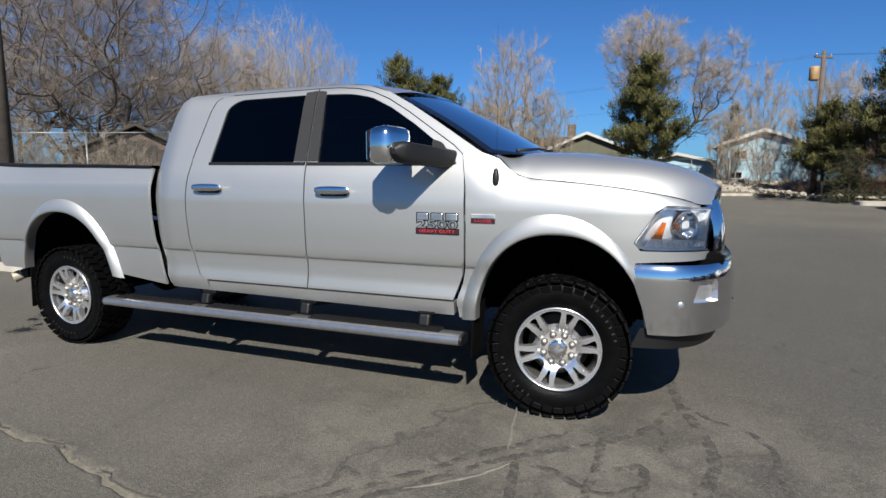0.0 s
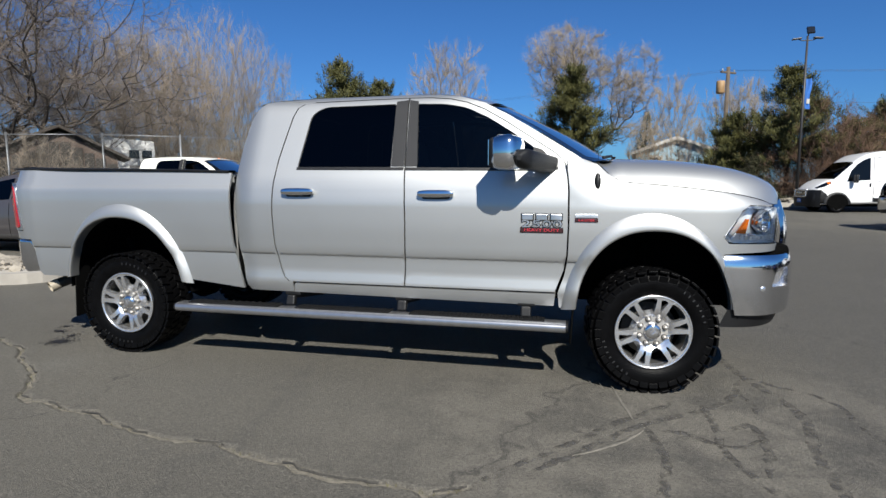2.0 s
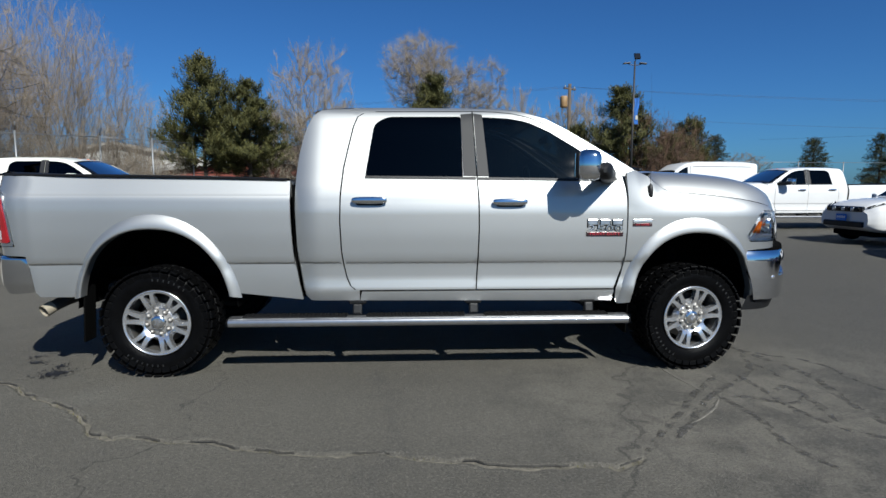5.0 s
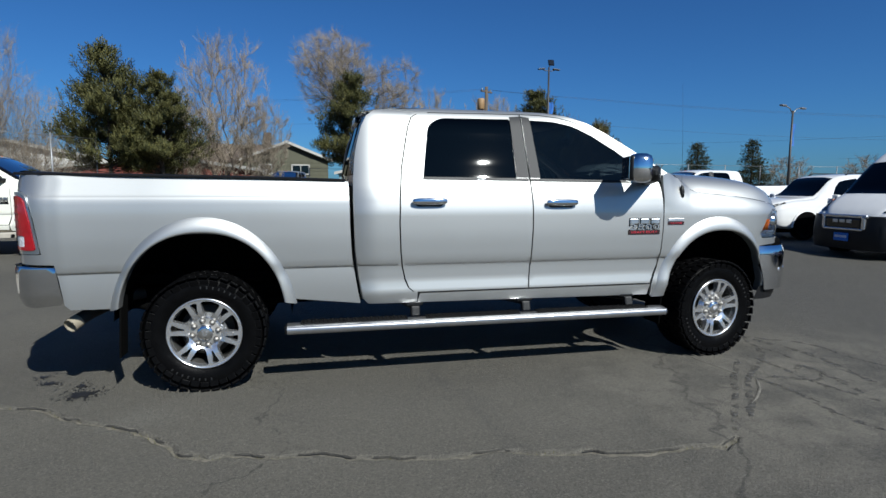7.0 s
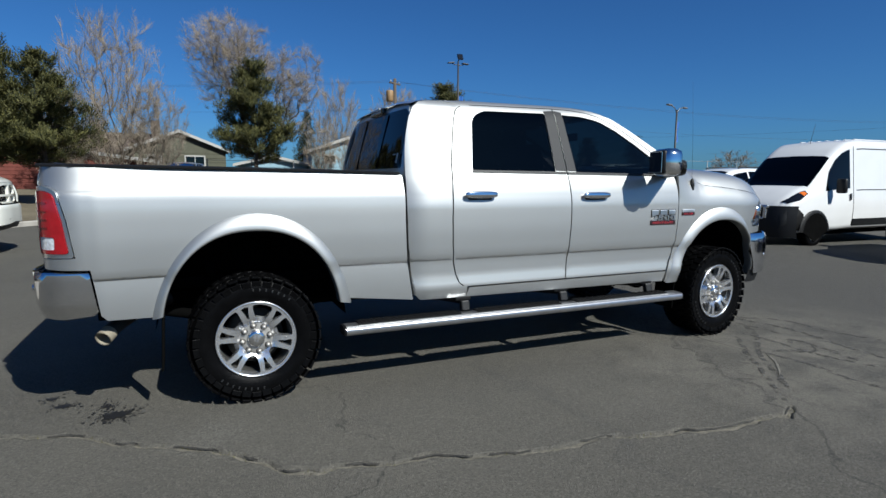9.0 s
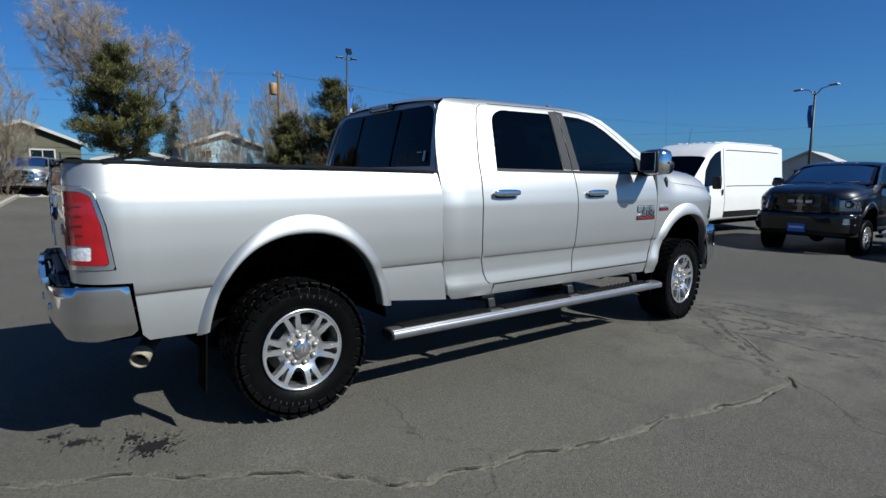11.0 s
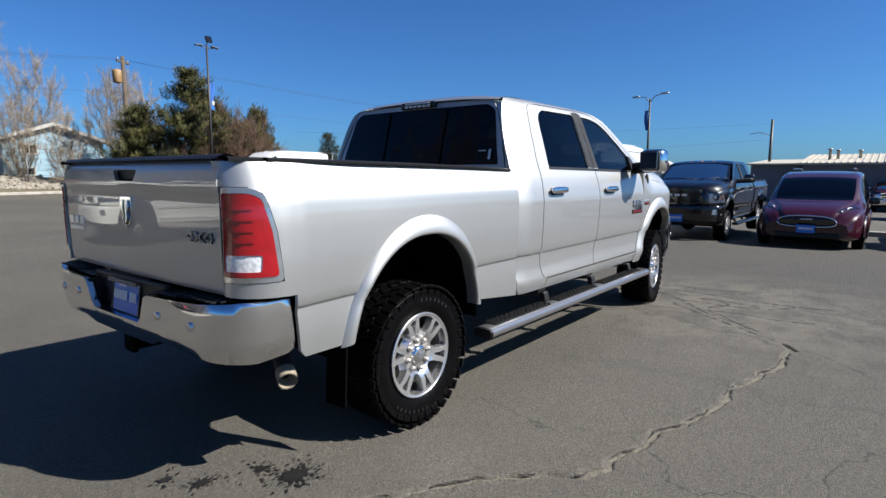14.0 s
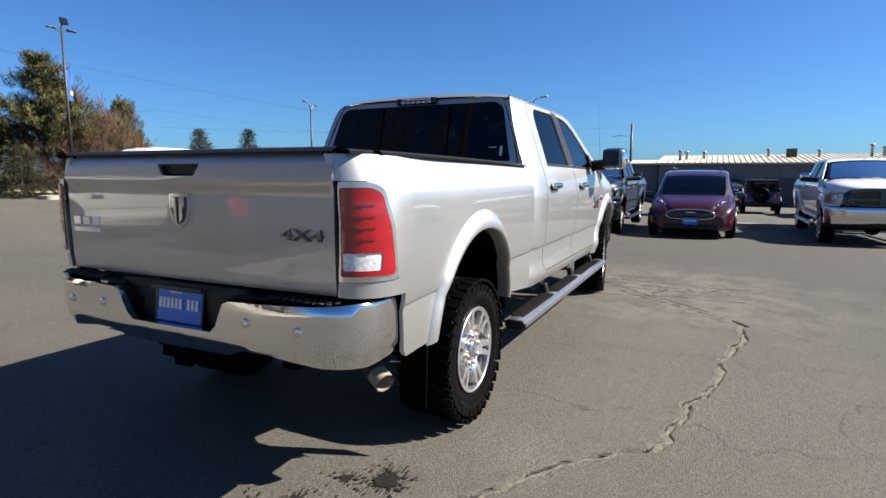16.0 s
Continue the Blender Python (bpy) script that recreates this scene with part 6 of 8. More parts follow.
def wheel(parent, m, alloy="alloy", letters_on=True, nuts=8):
    def sub(name, mesh, par, mm=None, mat=None, label=""):
        ob = new(name, mesh)
        ob.parent = par
        if mm:
            ob.matrix_basis = mm
        if mat:
            ob.material_slots[0].link = "OBJECT"
            ob.material_slots[0].material = M[mat]
        if label:
            ob["label"] = label
        return ob
    w = sub("wheel", wheel_meshes["tyre"], parent, m, None, "black off-road tyre on a polished alloy rim" if alloy == "alloy" else "black tyre on a dark rim")
    if letters_on:
        sub("tread", wheel_meshes["tread"], w)["kind"] = "stuff"
    sub("rim", wheel_meshes["rim"], w, None, alloy)
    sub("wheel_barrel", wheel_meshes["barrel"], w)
    sub("hub_cap", wheel_meshes["cap"], w, None, "chrome" if alloy == "alloy" else alloy)
    sub("cap_relief", wheel_meshes["cap_relief"], w)
    sub("nut_shade_ring", wheel_meshes["shade_ring"], w)
    for i in range(nuts):
        a = 2 * math.pi * (i + 0.5) / nuts
        spot = Matrix.Translation((0.088 * math.cos(a), 0, 0.088 * math.sin(a)))
        sub("lug_nut", wheel_meshes["nut"], w, spot)
        if letters_on:
            sub("nut_seat", wheel_meshes["seat"], w, spot)
    sub("brake_disc", wheel_meshes["disc"], w)
    sub("brake_shield", wheel_meshes["back"], w)
    if letters_on:
        sub("sidewall_lettering", wheel_meshes["letters"], w)["kind"] = "stuff"
        sub("valve_stem", VALVE, w)
    return w


def place_ram(name, label, m, swap=None, skip=(), alloy="alloy", group="", letters_on=True, steer=0.0):
    """A truck from the built parts; swap renames materials."""
    top = thing(name, label, "pickup truck", m, group)
    made = {}
    for key, pname, par, mesh, mat, lab, kind in RAM:
        if any(key.startswith(s) for s in skip):
            continue
        ob = new(pname, mesh)
        ob.parent = made.get(par, top) if par else top
        new_mat = (swap or {}).get("@" + key.replace("_l", "")) or (swap or {}).get(mat)
        if new_mat:
            ob.material_slots[0].link = "OBJECT"
            ob.material_slots[0].material = M[new_mat]
        if lab and not new_mat:
            ob["label"] = lab
        if kind:
            ob["kind"] = kind
        made[key] = ob
    size = Matrix.Diagonal((0.972, 1.0, 0.972, 1))
    for x, z, spin, turn in ((0.035, 0.410, 12, 0), (4.083, 0.407, 48, steer)):
        aim = Matrix.Rotation(radians(turn), 4, "Z")
        wheel(top, Matrix.Translation((x, -0.852, z)) @ aim @ Matrix.Rotation(radians(spin), 4, "Y") @ size, alloy, letters_on)
        wheel(top, Matrix.Translation((x, 0.852, z)) @ aim @ Matrix.Rotation(math.pi, 4, "Z") @ Matrix.Rotation(radians(spin * 2), 4, "Y") @ size, alloy, letters_on)
    return top


place_ram("pickup_truck", "silver crew cab pickup truck with chrome running boards", Matrix(), steer=7.0)

# ---- other vehicles ----
SECT = 11


def car_surface(stations):
    """Body surface from stations (x, bottom, half width, belt, top, top half width); x runs to the front."""
    cols = [curve([(s[0], s[k]) for s in stations]) for k in range(1, 6)]

    def at(x, v):
        zb, hw, ze, zt, tw = (c(x) for c in cols)
        tw = min(tw, hw - 0.02)
        pts = [(0, zb), (hw - 0.14, zb), (hw - 0.03, zb + 0.05), (hw, zb + 0.30 * (ze - zb)), (hw + 0.005, zb + 0.62 * (ze - zb)), (hw - 0.03, ze),
               (tw + 0.35 * (hw - tw - 0.03) if zt - ze > 0.3 else tw + 0.05, ze + 0.62 * (zt - ze)), (tw, zt - 0.05), (tw - 0.07, zt - 0.008), (tw * 0.5, zt + 0.012), (0, zt + 0.018)]
        k = v * (SECT - 1)
        i = min(int(k), SECT - 2)
        t = k - i
        y = pts[i][0] + (pts[i + 1][0] - pts[i][0]) * t
        z = pts[i][1] + (pts[i + 1][1] - pts[i][1]) * t
        return Vector((x, -y, z))
    return at


def loft_body(at, x0, x1, n=48):
    g = Geo()
    xs = [x0 + (x1 - x0) * (0.5 - 0.5 * math.cos(math.pi * i / n)) for i in range(n + 1)]
    vs = [k / (3 * (SECT - 1)) for k in range(3 * (SECT - 1) + 1)]
    for side in (1, -1):
        def f(a, b):
            p = at(xs[round(a * n)], vs[round(b * (len(vs) - 1))])
            return (p.x, p.y * side, p.z)
        g.grid(f, n, len(vs) - 1, flip=side < 0)
    for x, flip in ((x0, False), (x1, True)):
        ring = [at(x, v) for v in vs] + [Vector((x, -at(x, v).y, at(x, v).z)) for v in vs[::-1]]
        g.add(ring, [tuple(range(len(ring))) if flip else tuple(range(len(ring)))[::-1]], smooth=False)
    return g


def patch(at, outline, out=0.006, step=0.12, side=1):
    """A pane lying on the body: outline in (x, v)."""
    def f(x, v):
        p = at(x, v)
        e = 0.01
        n = (at(x + e, v) - at(x - e, v)).cross(at(x, min(1, v + e)) - at(x, max(0, v - e)))
        n = n.normalized() if n.length > 1e-9 else Vector((0, -1, 0))
        if n.y > 0 and v < 0.85 or n.z < -0.2:
            n = -n
        if v >= 0.85 and n.z < 0:
            n = -n
        p = p + n * out
        return (p.x, p.y, p.z)
    scaled = [(x, v * 3.0) for x, v in outline]
    g = sheet(scaled, lambda x, w: f(x, w / 3.0), step=step, depth=0.02)
    return g if side > 0 else g.mirrored()


def light_wheel(parent, m, radius, width, alloy):
    k = radius / 0.428
    w = new("wheel", wheel_meshes["tyre"])
    w.parent = parent
    w.matrix_basis = m @ Matrix.Diagonal((k, width / 0.30, k, 1))
    r = new("rim", wheel_meshes["rim"])
    r.parent = w
    r.material_slots[0].link = "OBJECT"
    r.material_slots[0].material = M[alloy]
    c = new("hub_cap", wheel_meshes["cap"])
    c.parent = w
    c.material_slots[0].link = "OBJECT"
    c.material_slots[0].material = M[alloy]
    b = new("brake_shield", wheel_meshes["back"])
    b.parent = w


def arch_ring(x, radius, hw, mat, parent, side, lip=0.05):
    g = Geo()
    prof = [(x + radius * math.cos(math.pi * k / 24), 0.34 * 0 + radius * 0.92 + radius * math.sin(math.pi * k / 24) - radius * 0.08) for k in range(25)]

    def f(a, b):
        px, pz = prof[round(a * 24)]
        q = 1 + lip / radius * b
        return (x + (px - x) * q, -(hw + 0.012 - 0.03 * b * b) * side, (pz - radius * 0.84) * q + radius * 0.84)
    g.grid(f, 24, 3, flip=side < 0)
    part("arch_trim", g, M[mat], parent)
    d = Geo()
    ring = [(px, -(hw + 0.006) * side, pz) for px, pz in prof]
    d.add([(x, -(hw + 0.006) * side, radius * 0.3), *ring], [(0, i + 1, i + 2) for i in range(24)], smooth=False)
    part("wheel_well", d, M["black_matte"], parent)


def dealer_plate(parent, x, z, y=0.0, face=1):
    g = Geo().box((x, y, z), (0.015, 0.34, 0.17), 0.004)
    p = part("licence_plate", g, M["plate_blue"], parent, "blue dealer plate with pale writing bars")
    b = Geo()
    for i in range(9):
        b.box((x + 0.009 * face, y - 0.125 + i * 0.031, z + 0.01), (0.006, 0.022, 0.05))
    part("plate_bars", b, M["plate_white"], p)["kind"] = "stuff"


def flip_to(x, y, axle):
    """A vehicle that faces -x with its front axle at (x, y)."""
    return Matrix.Translation((x + axle, y, lot_z(x + axle * 0.5, y))) @ Matrix.Rotation(math.pi, 4, "Z")


SCREEN = [(3.42, 0.72), (4.12, 0.72), (4.17, 0.85), (4.19, 1.0), (3.40, 1.0), (3.40, 0.85)]


def van(name, label, m):
    """High-roof cargo van, front axle at x = 4.0."""
    st = [(-0.98, 0.50, 0.97, 1.35, 2.42, 0.86), (-0.9, 0.42, 1.00, 1.35, 2.48, 0.88), (0.4, 0.38, 1.02, 1.35, 2.52, 0.90), (2.3, 0.38, 1.02, 1.35, 2.52, 0.90), (2.75, 0.38, 1.02, 1.33, 2.48, 0.88),
          (3.15, 0.36, 1.02, 1.32, 2.30, 0.85), (3.42, 0.36, 1.02, 1.30, 2.10, 0.84), (3.8, 0.34, 1.01, 1.27, 1.74, 0.85), (4.15, 0.33, 1.00, 1.22, 1.42, 0.84), (4.35, 0.33, 0.99, 1.15, 1.34, 0.80), (4.62, 0.33, 0.95, 1.02, 1.17, 0.74), (4.84, 0.35, 0.86, 0.86, 0.98, 0.60), (4.93, 0.40, 0.72, 0.70, 0.84, 0.50)]
    at = car_surface(st)
    top = thing(name, label, "van", m, "parked vehicles")
    body = part("body", loft_body(at, -0.98, 4.93, 60), M["white"], top)
    for sgn in (1, -1):
        part("door_window", patch(at, [(2.80, 0.505), (3.68, 0.505), (3.50, 0.60), (3.28, 0.650), (3.05, 0.665), (2.80, 0.665)], 0.008, side=sgn), M["glass_front"], body)
        part("lower_trim", patch(at, [(0.55, 0.215), (2.65, 0.215), (2.65, 0.285), (0.55, 0.285)], 0.010, side=sgn), M["black_plastic"], body)
        part("side_panel_groove", patch(at, [(-0.6, 0.49), (2.55, 0.49), (2.55, 0.496), (-0.6, 0.496)], 0.004, side=sgn), M["pillar"], body)
        part("panel_groove", patch(at, [(-0.6, 0.655), (2.55, 0.655), (2.55, 0.661), (-0.6, 0.661)], 0.004, side=sgn), M["pillar"], body)
        part("door_gap", patch(at, [(2.66, 0.22), (2.675, 0.22), (2.675, 0.68), (2.66, 0.68)], 0.004, side=sgn), M["black_matte"], body)
        part("door_handle", Geo().box((2.80, -1.03 * sgn, 1.16), (0.05, 0.03, 0.16), 0.01), M["black_plastic"], body)
        part("bumper_corner", patch(at, [(4.30, 0.11), (4.90, 0.11), (4.90, 0.50), (4.60, 0.46), (4.42, 0.38)], 0.012, side=sgn), M["black_plastic"], body)
        lampp = part("headlamp", patch(at, [(4.24, 0.53), (4.50, 0.50), (4.72, 0.56), (4.74, 0.74), (4.45, 0.66), (4.26, 0.60)], 0.014, 0.06, side=sgn), M["black_gloss"], top, "dark swept-back headlamp")
        part("turn_signal", patch(at, [(4.27, 0.54), (4.36, 0.53), (4.40, 0.61), (4.29, 0.59)], 0.02, 0.06, side=sgn), M["amber"], lampp)
        mir = part("door_mirror", Geo().box((3.45, -1.20 * sgn, 1.42), (0.12, 0.22, 0.34), 0.04, smooth=True), M["black_plastic"], top)
        part("mirror_glass", Geo().box((3.387, -1.20 * sgn, 1.42), (0.006, 0.17, 0.28)), M["chrome"], mir)
        for x in (0.0, 4.0):
            arch_ring(x, 0.43, 1.015, "black_plastic" if x > 1 else "white", top, sgn, 0.10 if x > 1 else 0.02)
    part("windshield", patch(at, SCREEN, 0.008).join(patch(at, SCREEN, 0.008, side=-1)), M["glass_dark"], top, "dark tinted windshield")
    g = Geo().grid(lambda a, b: (5.02 - 0.34 * abs(a * 2 - 1) ** 4 - 0.07 * (1 - math.sin(math.pi * (0.15 + 0.75 * b))), (a * 2 - 1) * 1.02, 0.24 + 0.72 * b), 24, 8)
    part("front_bumper", g, M["black_plastic"], top, "unpainted black bumper")
    gr = part("grille", Geo().box((4.985, 0, 0.80), (0.08, 0.80, 0.22), 0.03), M["black_gloss"], top)
    part("grille_frame", Geo().box((5.01, 0, 0.67), (0.06, 0.90, 0.05), 0.015).box((4.98, 0, 0.945), (0.08, 1.06, 0.07), 0.02).box((5.0, 0.46, 0.81), (0.06, 0.08, 0.28), 0.02).box((5.0, -0.46, 0.81), (0.06, 0.08, 0.28), 0.02), M["alloy"], gr)
    bars = Geo()
    for i in range(3):
        bars.box((5.035, -0.16 + i * 0.16, 0.84), (0.01, 0.12, 0.07), 0.003)
    part("grille_blocks", bars, M["badge_grey"], gr)
    dealer_plate(top, 5.035, 0.50)
    part("roof_antenna", Geo().tube([(2.9, 0.0, 2.46), (2.75, 0.0, 2.95)], [0.006, 0.003], 5), M["black_plastic"], top)
    ribs = Geo()
    for i in range(7):
        ribs.box((0.8 - 0.0, -0.66 + i * 0.22, 2.545), (3.0, 0.05, 0.02), 0.008)
    part("roof_ribs", ribs, M["white"], top)["kind"] = "stuff"
    part("underbody", Geo().box((2.0, 0, 0.34), (5.0, 1.6, 0.16), 0.03), M["black_matte"], top)
    for x in (0.0, 4.0):
        for sgn in (-1, 1):
            mm = Matrix.Translation((x, -0.90 * sgn, 0.35)) @ Matrix.Rotation(0 if sgn > 0 else math.pi, 4, "Z")
            light_wheel(top, mm, 0.35, 0.24, "alloy")
    return top


def hatch(name, label, category, m, paint, st, front, wheels, spec):
    """A car, minivan or sport utility from stations; spec gives its windows and lamps."""
    at = car_surface(st)
    x0, x1 = st[0][0], st[-1][0]
    top = thing(name, label, category, m, "parked vehicles")
    body = part("body", loft_body(at, x0, x1, 56), M[paint], top)
    for sgn in (1, -1):
        for win in spec["windows"]:
            part("side_window", patch(at, win, 0.006, side=sgn), M["glass_dark"], body)
        for x in spec["gaps"]:
            part("door_gap", patch(at, [(x, 0.22), (x + 0.010, 0.22), (x + 0.010, 0.5), (x, 0.5)], 0.003, side=sgn), M["black_matte"], body)
        lampp = part("headlamp", patch(at, spec["lamp"], 0.010, 0.06, side=sgn), M["black_gloss"], top)
        part("lamp_strip", patch(at, spec["strip"], 0.017, 0.05, side=sgn), M["plate_white"], lampp)
        part("tail_lamp", patch(at, spec["tail"], 0.010, 0.06, side=sgn), M["red_lens"], top)
        part("sill_trim", patch(at, [(wheels[0] + 0.5, 0.14), (wheels[1] - 0.5, 0.14), (wheels[1] - 0.5, 0.24), (wheels[0] + 0.5, 0.24)], 0.006, side=sgn), M[spec.get("sill", "black_plastic")], body)
        mx, mz = spec["mirror"]
        mir = part("door_mirror", Geo().box((mx, -(spec["hw"] + 0.10) * sgn, mz), (0.12, 0.20, 0.15), 0.04, smooth=True), M[spec.get("mirror_mat", paint)], top)
        part("mirror_glass", Geo().box((mx - 0.062, -(spec["hw"] + 0.10) * sgn, mz), (0.006, 0.16, 0.11)), M["chrome"], mir)
        part("roof_rail", Geo().tube([(spec["rail"][0], -spec["rail"][2] * sgn, spec["rail"][3]), (spec["rail"][0] + 0.15, -spec["rail"][2] * sgn, spec["rail"][3] + 0.045),
                                      (spec["rail"][1] - 0.15, -spec["rail"][2] * sgn, spec["rail"][3] + 0.045), (spec["rail"][1], -spec["rail"][2] * sgn, spec["rail"][3])], 0.018, 6), M[spec.get("rail_mat", "black_plastic")], top)
        for x in wheels:
            arch_ring(x, wheels[2] * 1.12, spec["hw"] + 0.004, spec.get("arch", paint), top, sgn, spec.get("arch_lip", 0.03))
            mm = Matrix.Translation((x, -(spec["hw"] - 0.11) * sgn, wheels[2])) @ Matrix.Rotation(0 if sgn > 0 else math.pi, 4, "Z")
            light_wheel(top, mm, wheels[2], 0.23, spec.get("alloy", "alloy"))
        if "fog" in spec:
            part("fog_lamp", Geo().box((spec["fog"][0], -spec["fog"][1] * sgn, spec["fog"][2]), (0.05, 0.24, 0.05), 0.015), M["chrome"], top)
    for key in ("screen", "backlight"):
        if key in spec:
            part("windshield" if key == "screen" else "rear_window", patch(at, spec[key], 0.007).join(patch(at, spec[key], 0.007, side=-1)), M["glass_front" if key == "screen" else "glass_dark"], top)
    front(top)
    part("underbody", Geo().box(((x0 + x1) / 2, 0, 0.27), (x1 - x0 - 0.5, 1.3, 0.14), 0.03), M["black_matte"], top)
    return top


def minivan_front(top):
    gr = part("grille", Geo().box((4.00, 0, 0.66), (0.10, 1.0, 0.20), 0.06), M["black_gloss"], top)
    ring = [(4.06, 0.54 * math.copysign(abs(math.cos(t)) ** 0.7, math.cos(t)), 0.665 + 0.12 * math.copysign(abs(math.sin(t)) ** 0.8, math.sin(t)) - 0.02 * math.cos(t) ** 2) for t in [2 * math.pi * k / 28 for k in range(29)]]
    part("grille_ring", Geo().tube(ring, 0.014, 6, cap=False), M["chrome"], gr)
    part("grille_wing", Geo().box((4.07, 0, 0.71), (0.02, 0.22, 0.025), 0.008), M["chrome"], gr)
    part("lower_intake", Geo().box((4.03, 0, 0.36), (0.08, 1.2, 0.12), 0.03), M["black_plastic"], top)
    dealer_plate(top, 4.085, 0.50)


def suv_front(top):
    gr = part("grille", Geo().box((3.80, 0, 0.87), (0.10, 1.16, 0.14), 0.03), M["black_gloss"], top)
    for i in range(7):
        part("grille_slot", Geo().box((3.855, -0.45 + i * 0.15, 0.87), (0.02, 0.10, 0.09), 0.02), M["badge_grey" if i % 2 else "black_plastic"], gr)
    part("lower_intake", Geo().box((3.82, 0, 0.50), (0.10, 1.3, 0.14), 0.03), M["black_plastic"], top)
    dealer_plate(top, 3.885, 0.66)


def no_front(top):
    part("rear_trim", Geo().box((-0.78, 0, 0.52), (0.12, 1.5, 0.22), 0.05), M["pewter"], top)


MINIVAN = [(-1.02, 0.40, 0.86, 1.02, 1.45, 0.66), (-0.92, 0.30, 0.95, 1.05, 1.58, 0.76), (-0.4, 0.26, 1.00, 1.07, 1.70, 0.80), (0.8, 0.24, 1.01, 1.05, 1.73, 0.81), (1.6, 0.24, 1.01, 1.03, 1.69, 0.80), (2.05, 0.24, 1.01, 1.01, 1.58, 0.80),
           (2.65, 0.24, 1.01, 0.98, 1.29, 0.82), (3.05, 0.24, 1.00, 0.94, 1.08, 0.80), (3.5, 0.24, 0.97, 0.86, 0.99, 0.64), (3.85, 0.26, 0.88, 0.74, 0.86, 0.56), (4.02, 0.30, 0.74, 0.60, 0.70, 0.45)]
MINIVAN_SPEC = dict(windows=[[(1.62, 0.515), (2.55, 0.515), (2.30, 0.60), (2.05, 0.655), (1.62, 0.67)], [(0.45, 0.515), (1.54, 0.515), (1.54, 0.672), (0.45, 0.675)], [(-0.6, 0.52), (0.37, 0.515), (0.37, 0.675), (-0.45, 0.665)]],
                    gaps=[1.58, 0.41, 2.70], lamp=[(3.30, 0.54), (3.72, 0.60), (3.82, 0.78), (3.66, 0.76), (3.35, 0.62)], strip=[(3.42, 0.575), (3.70, 0.64), (3.74, 0.72), (3.62, 0.68)],
                    tail=[(-0.98, 0.52), (-0.80, 0.52), (-0.78, 0.60), (-0.96, 0.60)], mirror=(2.55, 1.08), hw=1.01, rail=(-0.5, 1.55, 0.62, 1.76), screen=[(2.08, 0.80), (2.98, 0.80), (3.06, 0.9), (3.08, 1.0), (2.06, 1.0), (2.06, 0.9)],
                    fog=(3.92, 0.62, 0.42), mirror_mat="black_gloss", rail_mat="black_gloss")
SUV = [(-0.98, 0.50, 0.86, 1.10, 1.45, 0.62), (-0.86, 0.36, 0.93, 1.12, 1.66, 0.66), (-0.3, 0.30, 0.96, 1.13, 1.76, 0.68), (0.9, 0.28, 0.965, 1.12, 1.79, 0.69), (1.5, 0.28, 0.965, 1.10, 1.75, 0.68), (1.85, 0.28, 0.965, 1.09, 1.64, 0.66),
       (2.25, 0.28, 0.965, 1.08, 1.30, 0.68), (2.5, 0.28, 0.96, 1.05, 1.16, 0.72), (3.2, 0.30, 0.94, 1.00, 1.09, 0.72), (3.62, 0.34, 0.88, 0.90, 0.99, 0.66), (3.82, 0.42, 0.76, 0.76, 0.86, 0.56)]
SUV_SPEC = dict(windows=[[(1.12, 0.52), (2.08, 0.515), (1.90, 0.58), (1.68, 0.655), (1.12, 0.67)], [(0.15, 0.52), (1.05, 0.52), (1.05, 0.672), (0.15, 0.672)], [(-0.65, 0.53), (0.08, 0.52), (0.08, 0.67), (-0.5, 0.66)]], gaps=[1.09, 0.11, 2.25],
                lamp=[(3.45, 0.56), (3.70, 0.58), (3.72, 0.74), (3.50, 0.70)], strip=[(3.52, 0.60), (3.66, 0.62), (3.67, 0.70), (3.56, 0.67)], tail=[(-0.94, 0.50), (-0.70, 0.50), (-0.68, 0.58), (-0.92, 0.58)], mirror=(2.12, 1.16), hw=0.965,
                rail=(-0.4, 1.35, 0.60, 1.78), screen=[(1.78, 0.80), (2.42, 0.80), (2.48, 0.9), (2.5, 1.0), (1.74, 1.0), (1.74, 0.9)], fog=(3.72, 0.66, 0.56), backlight=[(-0.94, 0.80), (-0.7, 0.80), (-0.68, 1.0), (-0.96, 1.0)])
SMALL = [(-0.80, 0.48, 0.80, 1.00, 1.28, 0.60), (-0.70, 0.34, 0.86, 1.03, 1.44, 0.62), (-0.25, 0.28, 0.885, 1.04, 1.54, 0.63), (0.8, 0.26, 0.89, 1.00, 1.58, 0.64), (1.4, 0.26, 0.89, 0.98, 1.53, 0.63), (1.75, 0.26, 0.89, 0.96, 1.40, 0.62),
         (2.2, 0.26, 0.885, 0.94, 1.10, 0.64), (2.5, 0.26, 0.88, 0.90, 0.99, 0.64), (3.0, 0.28, 0.85, 0.82, 0.90, 0.60), (3.3, 0.32, 0.76, 0.70, 0.78, 0.50), (3.42, 0.40, 0.62, 0.58, 0.66, 0.40)]
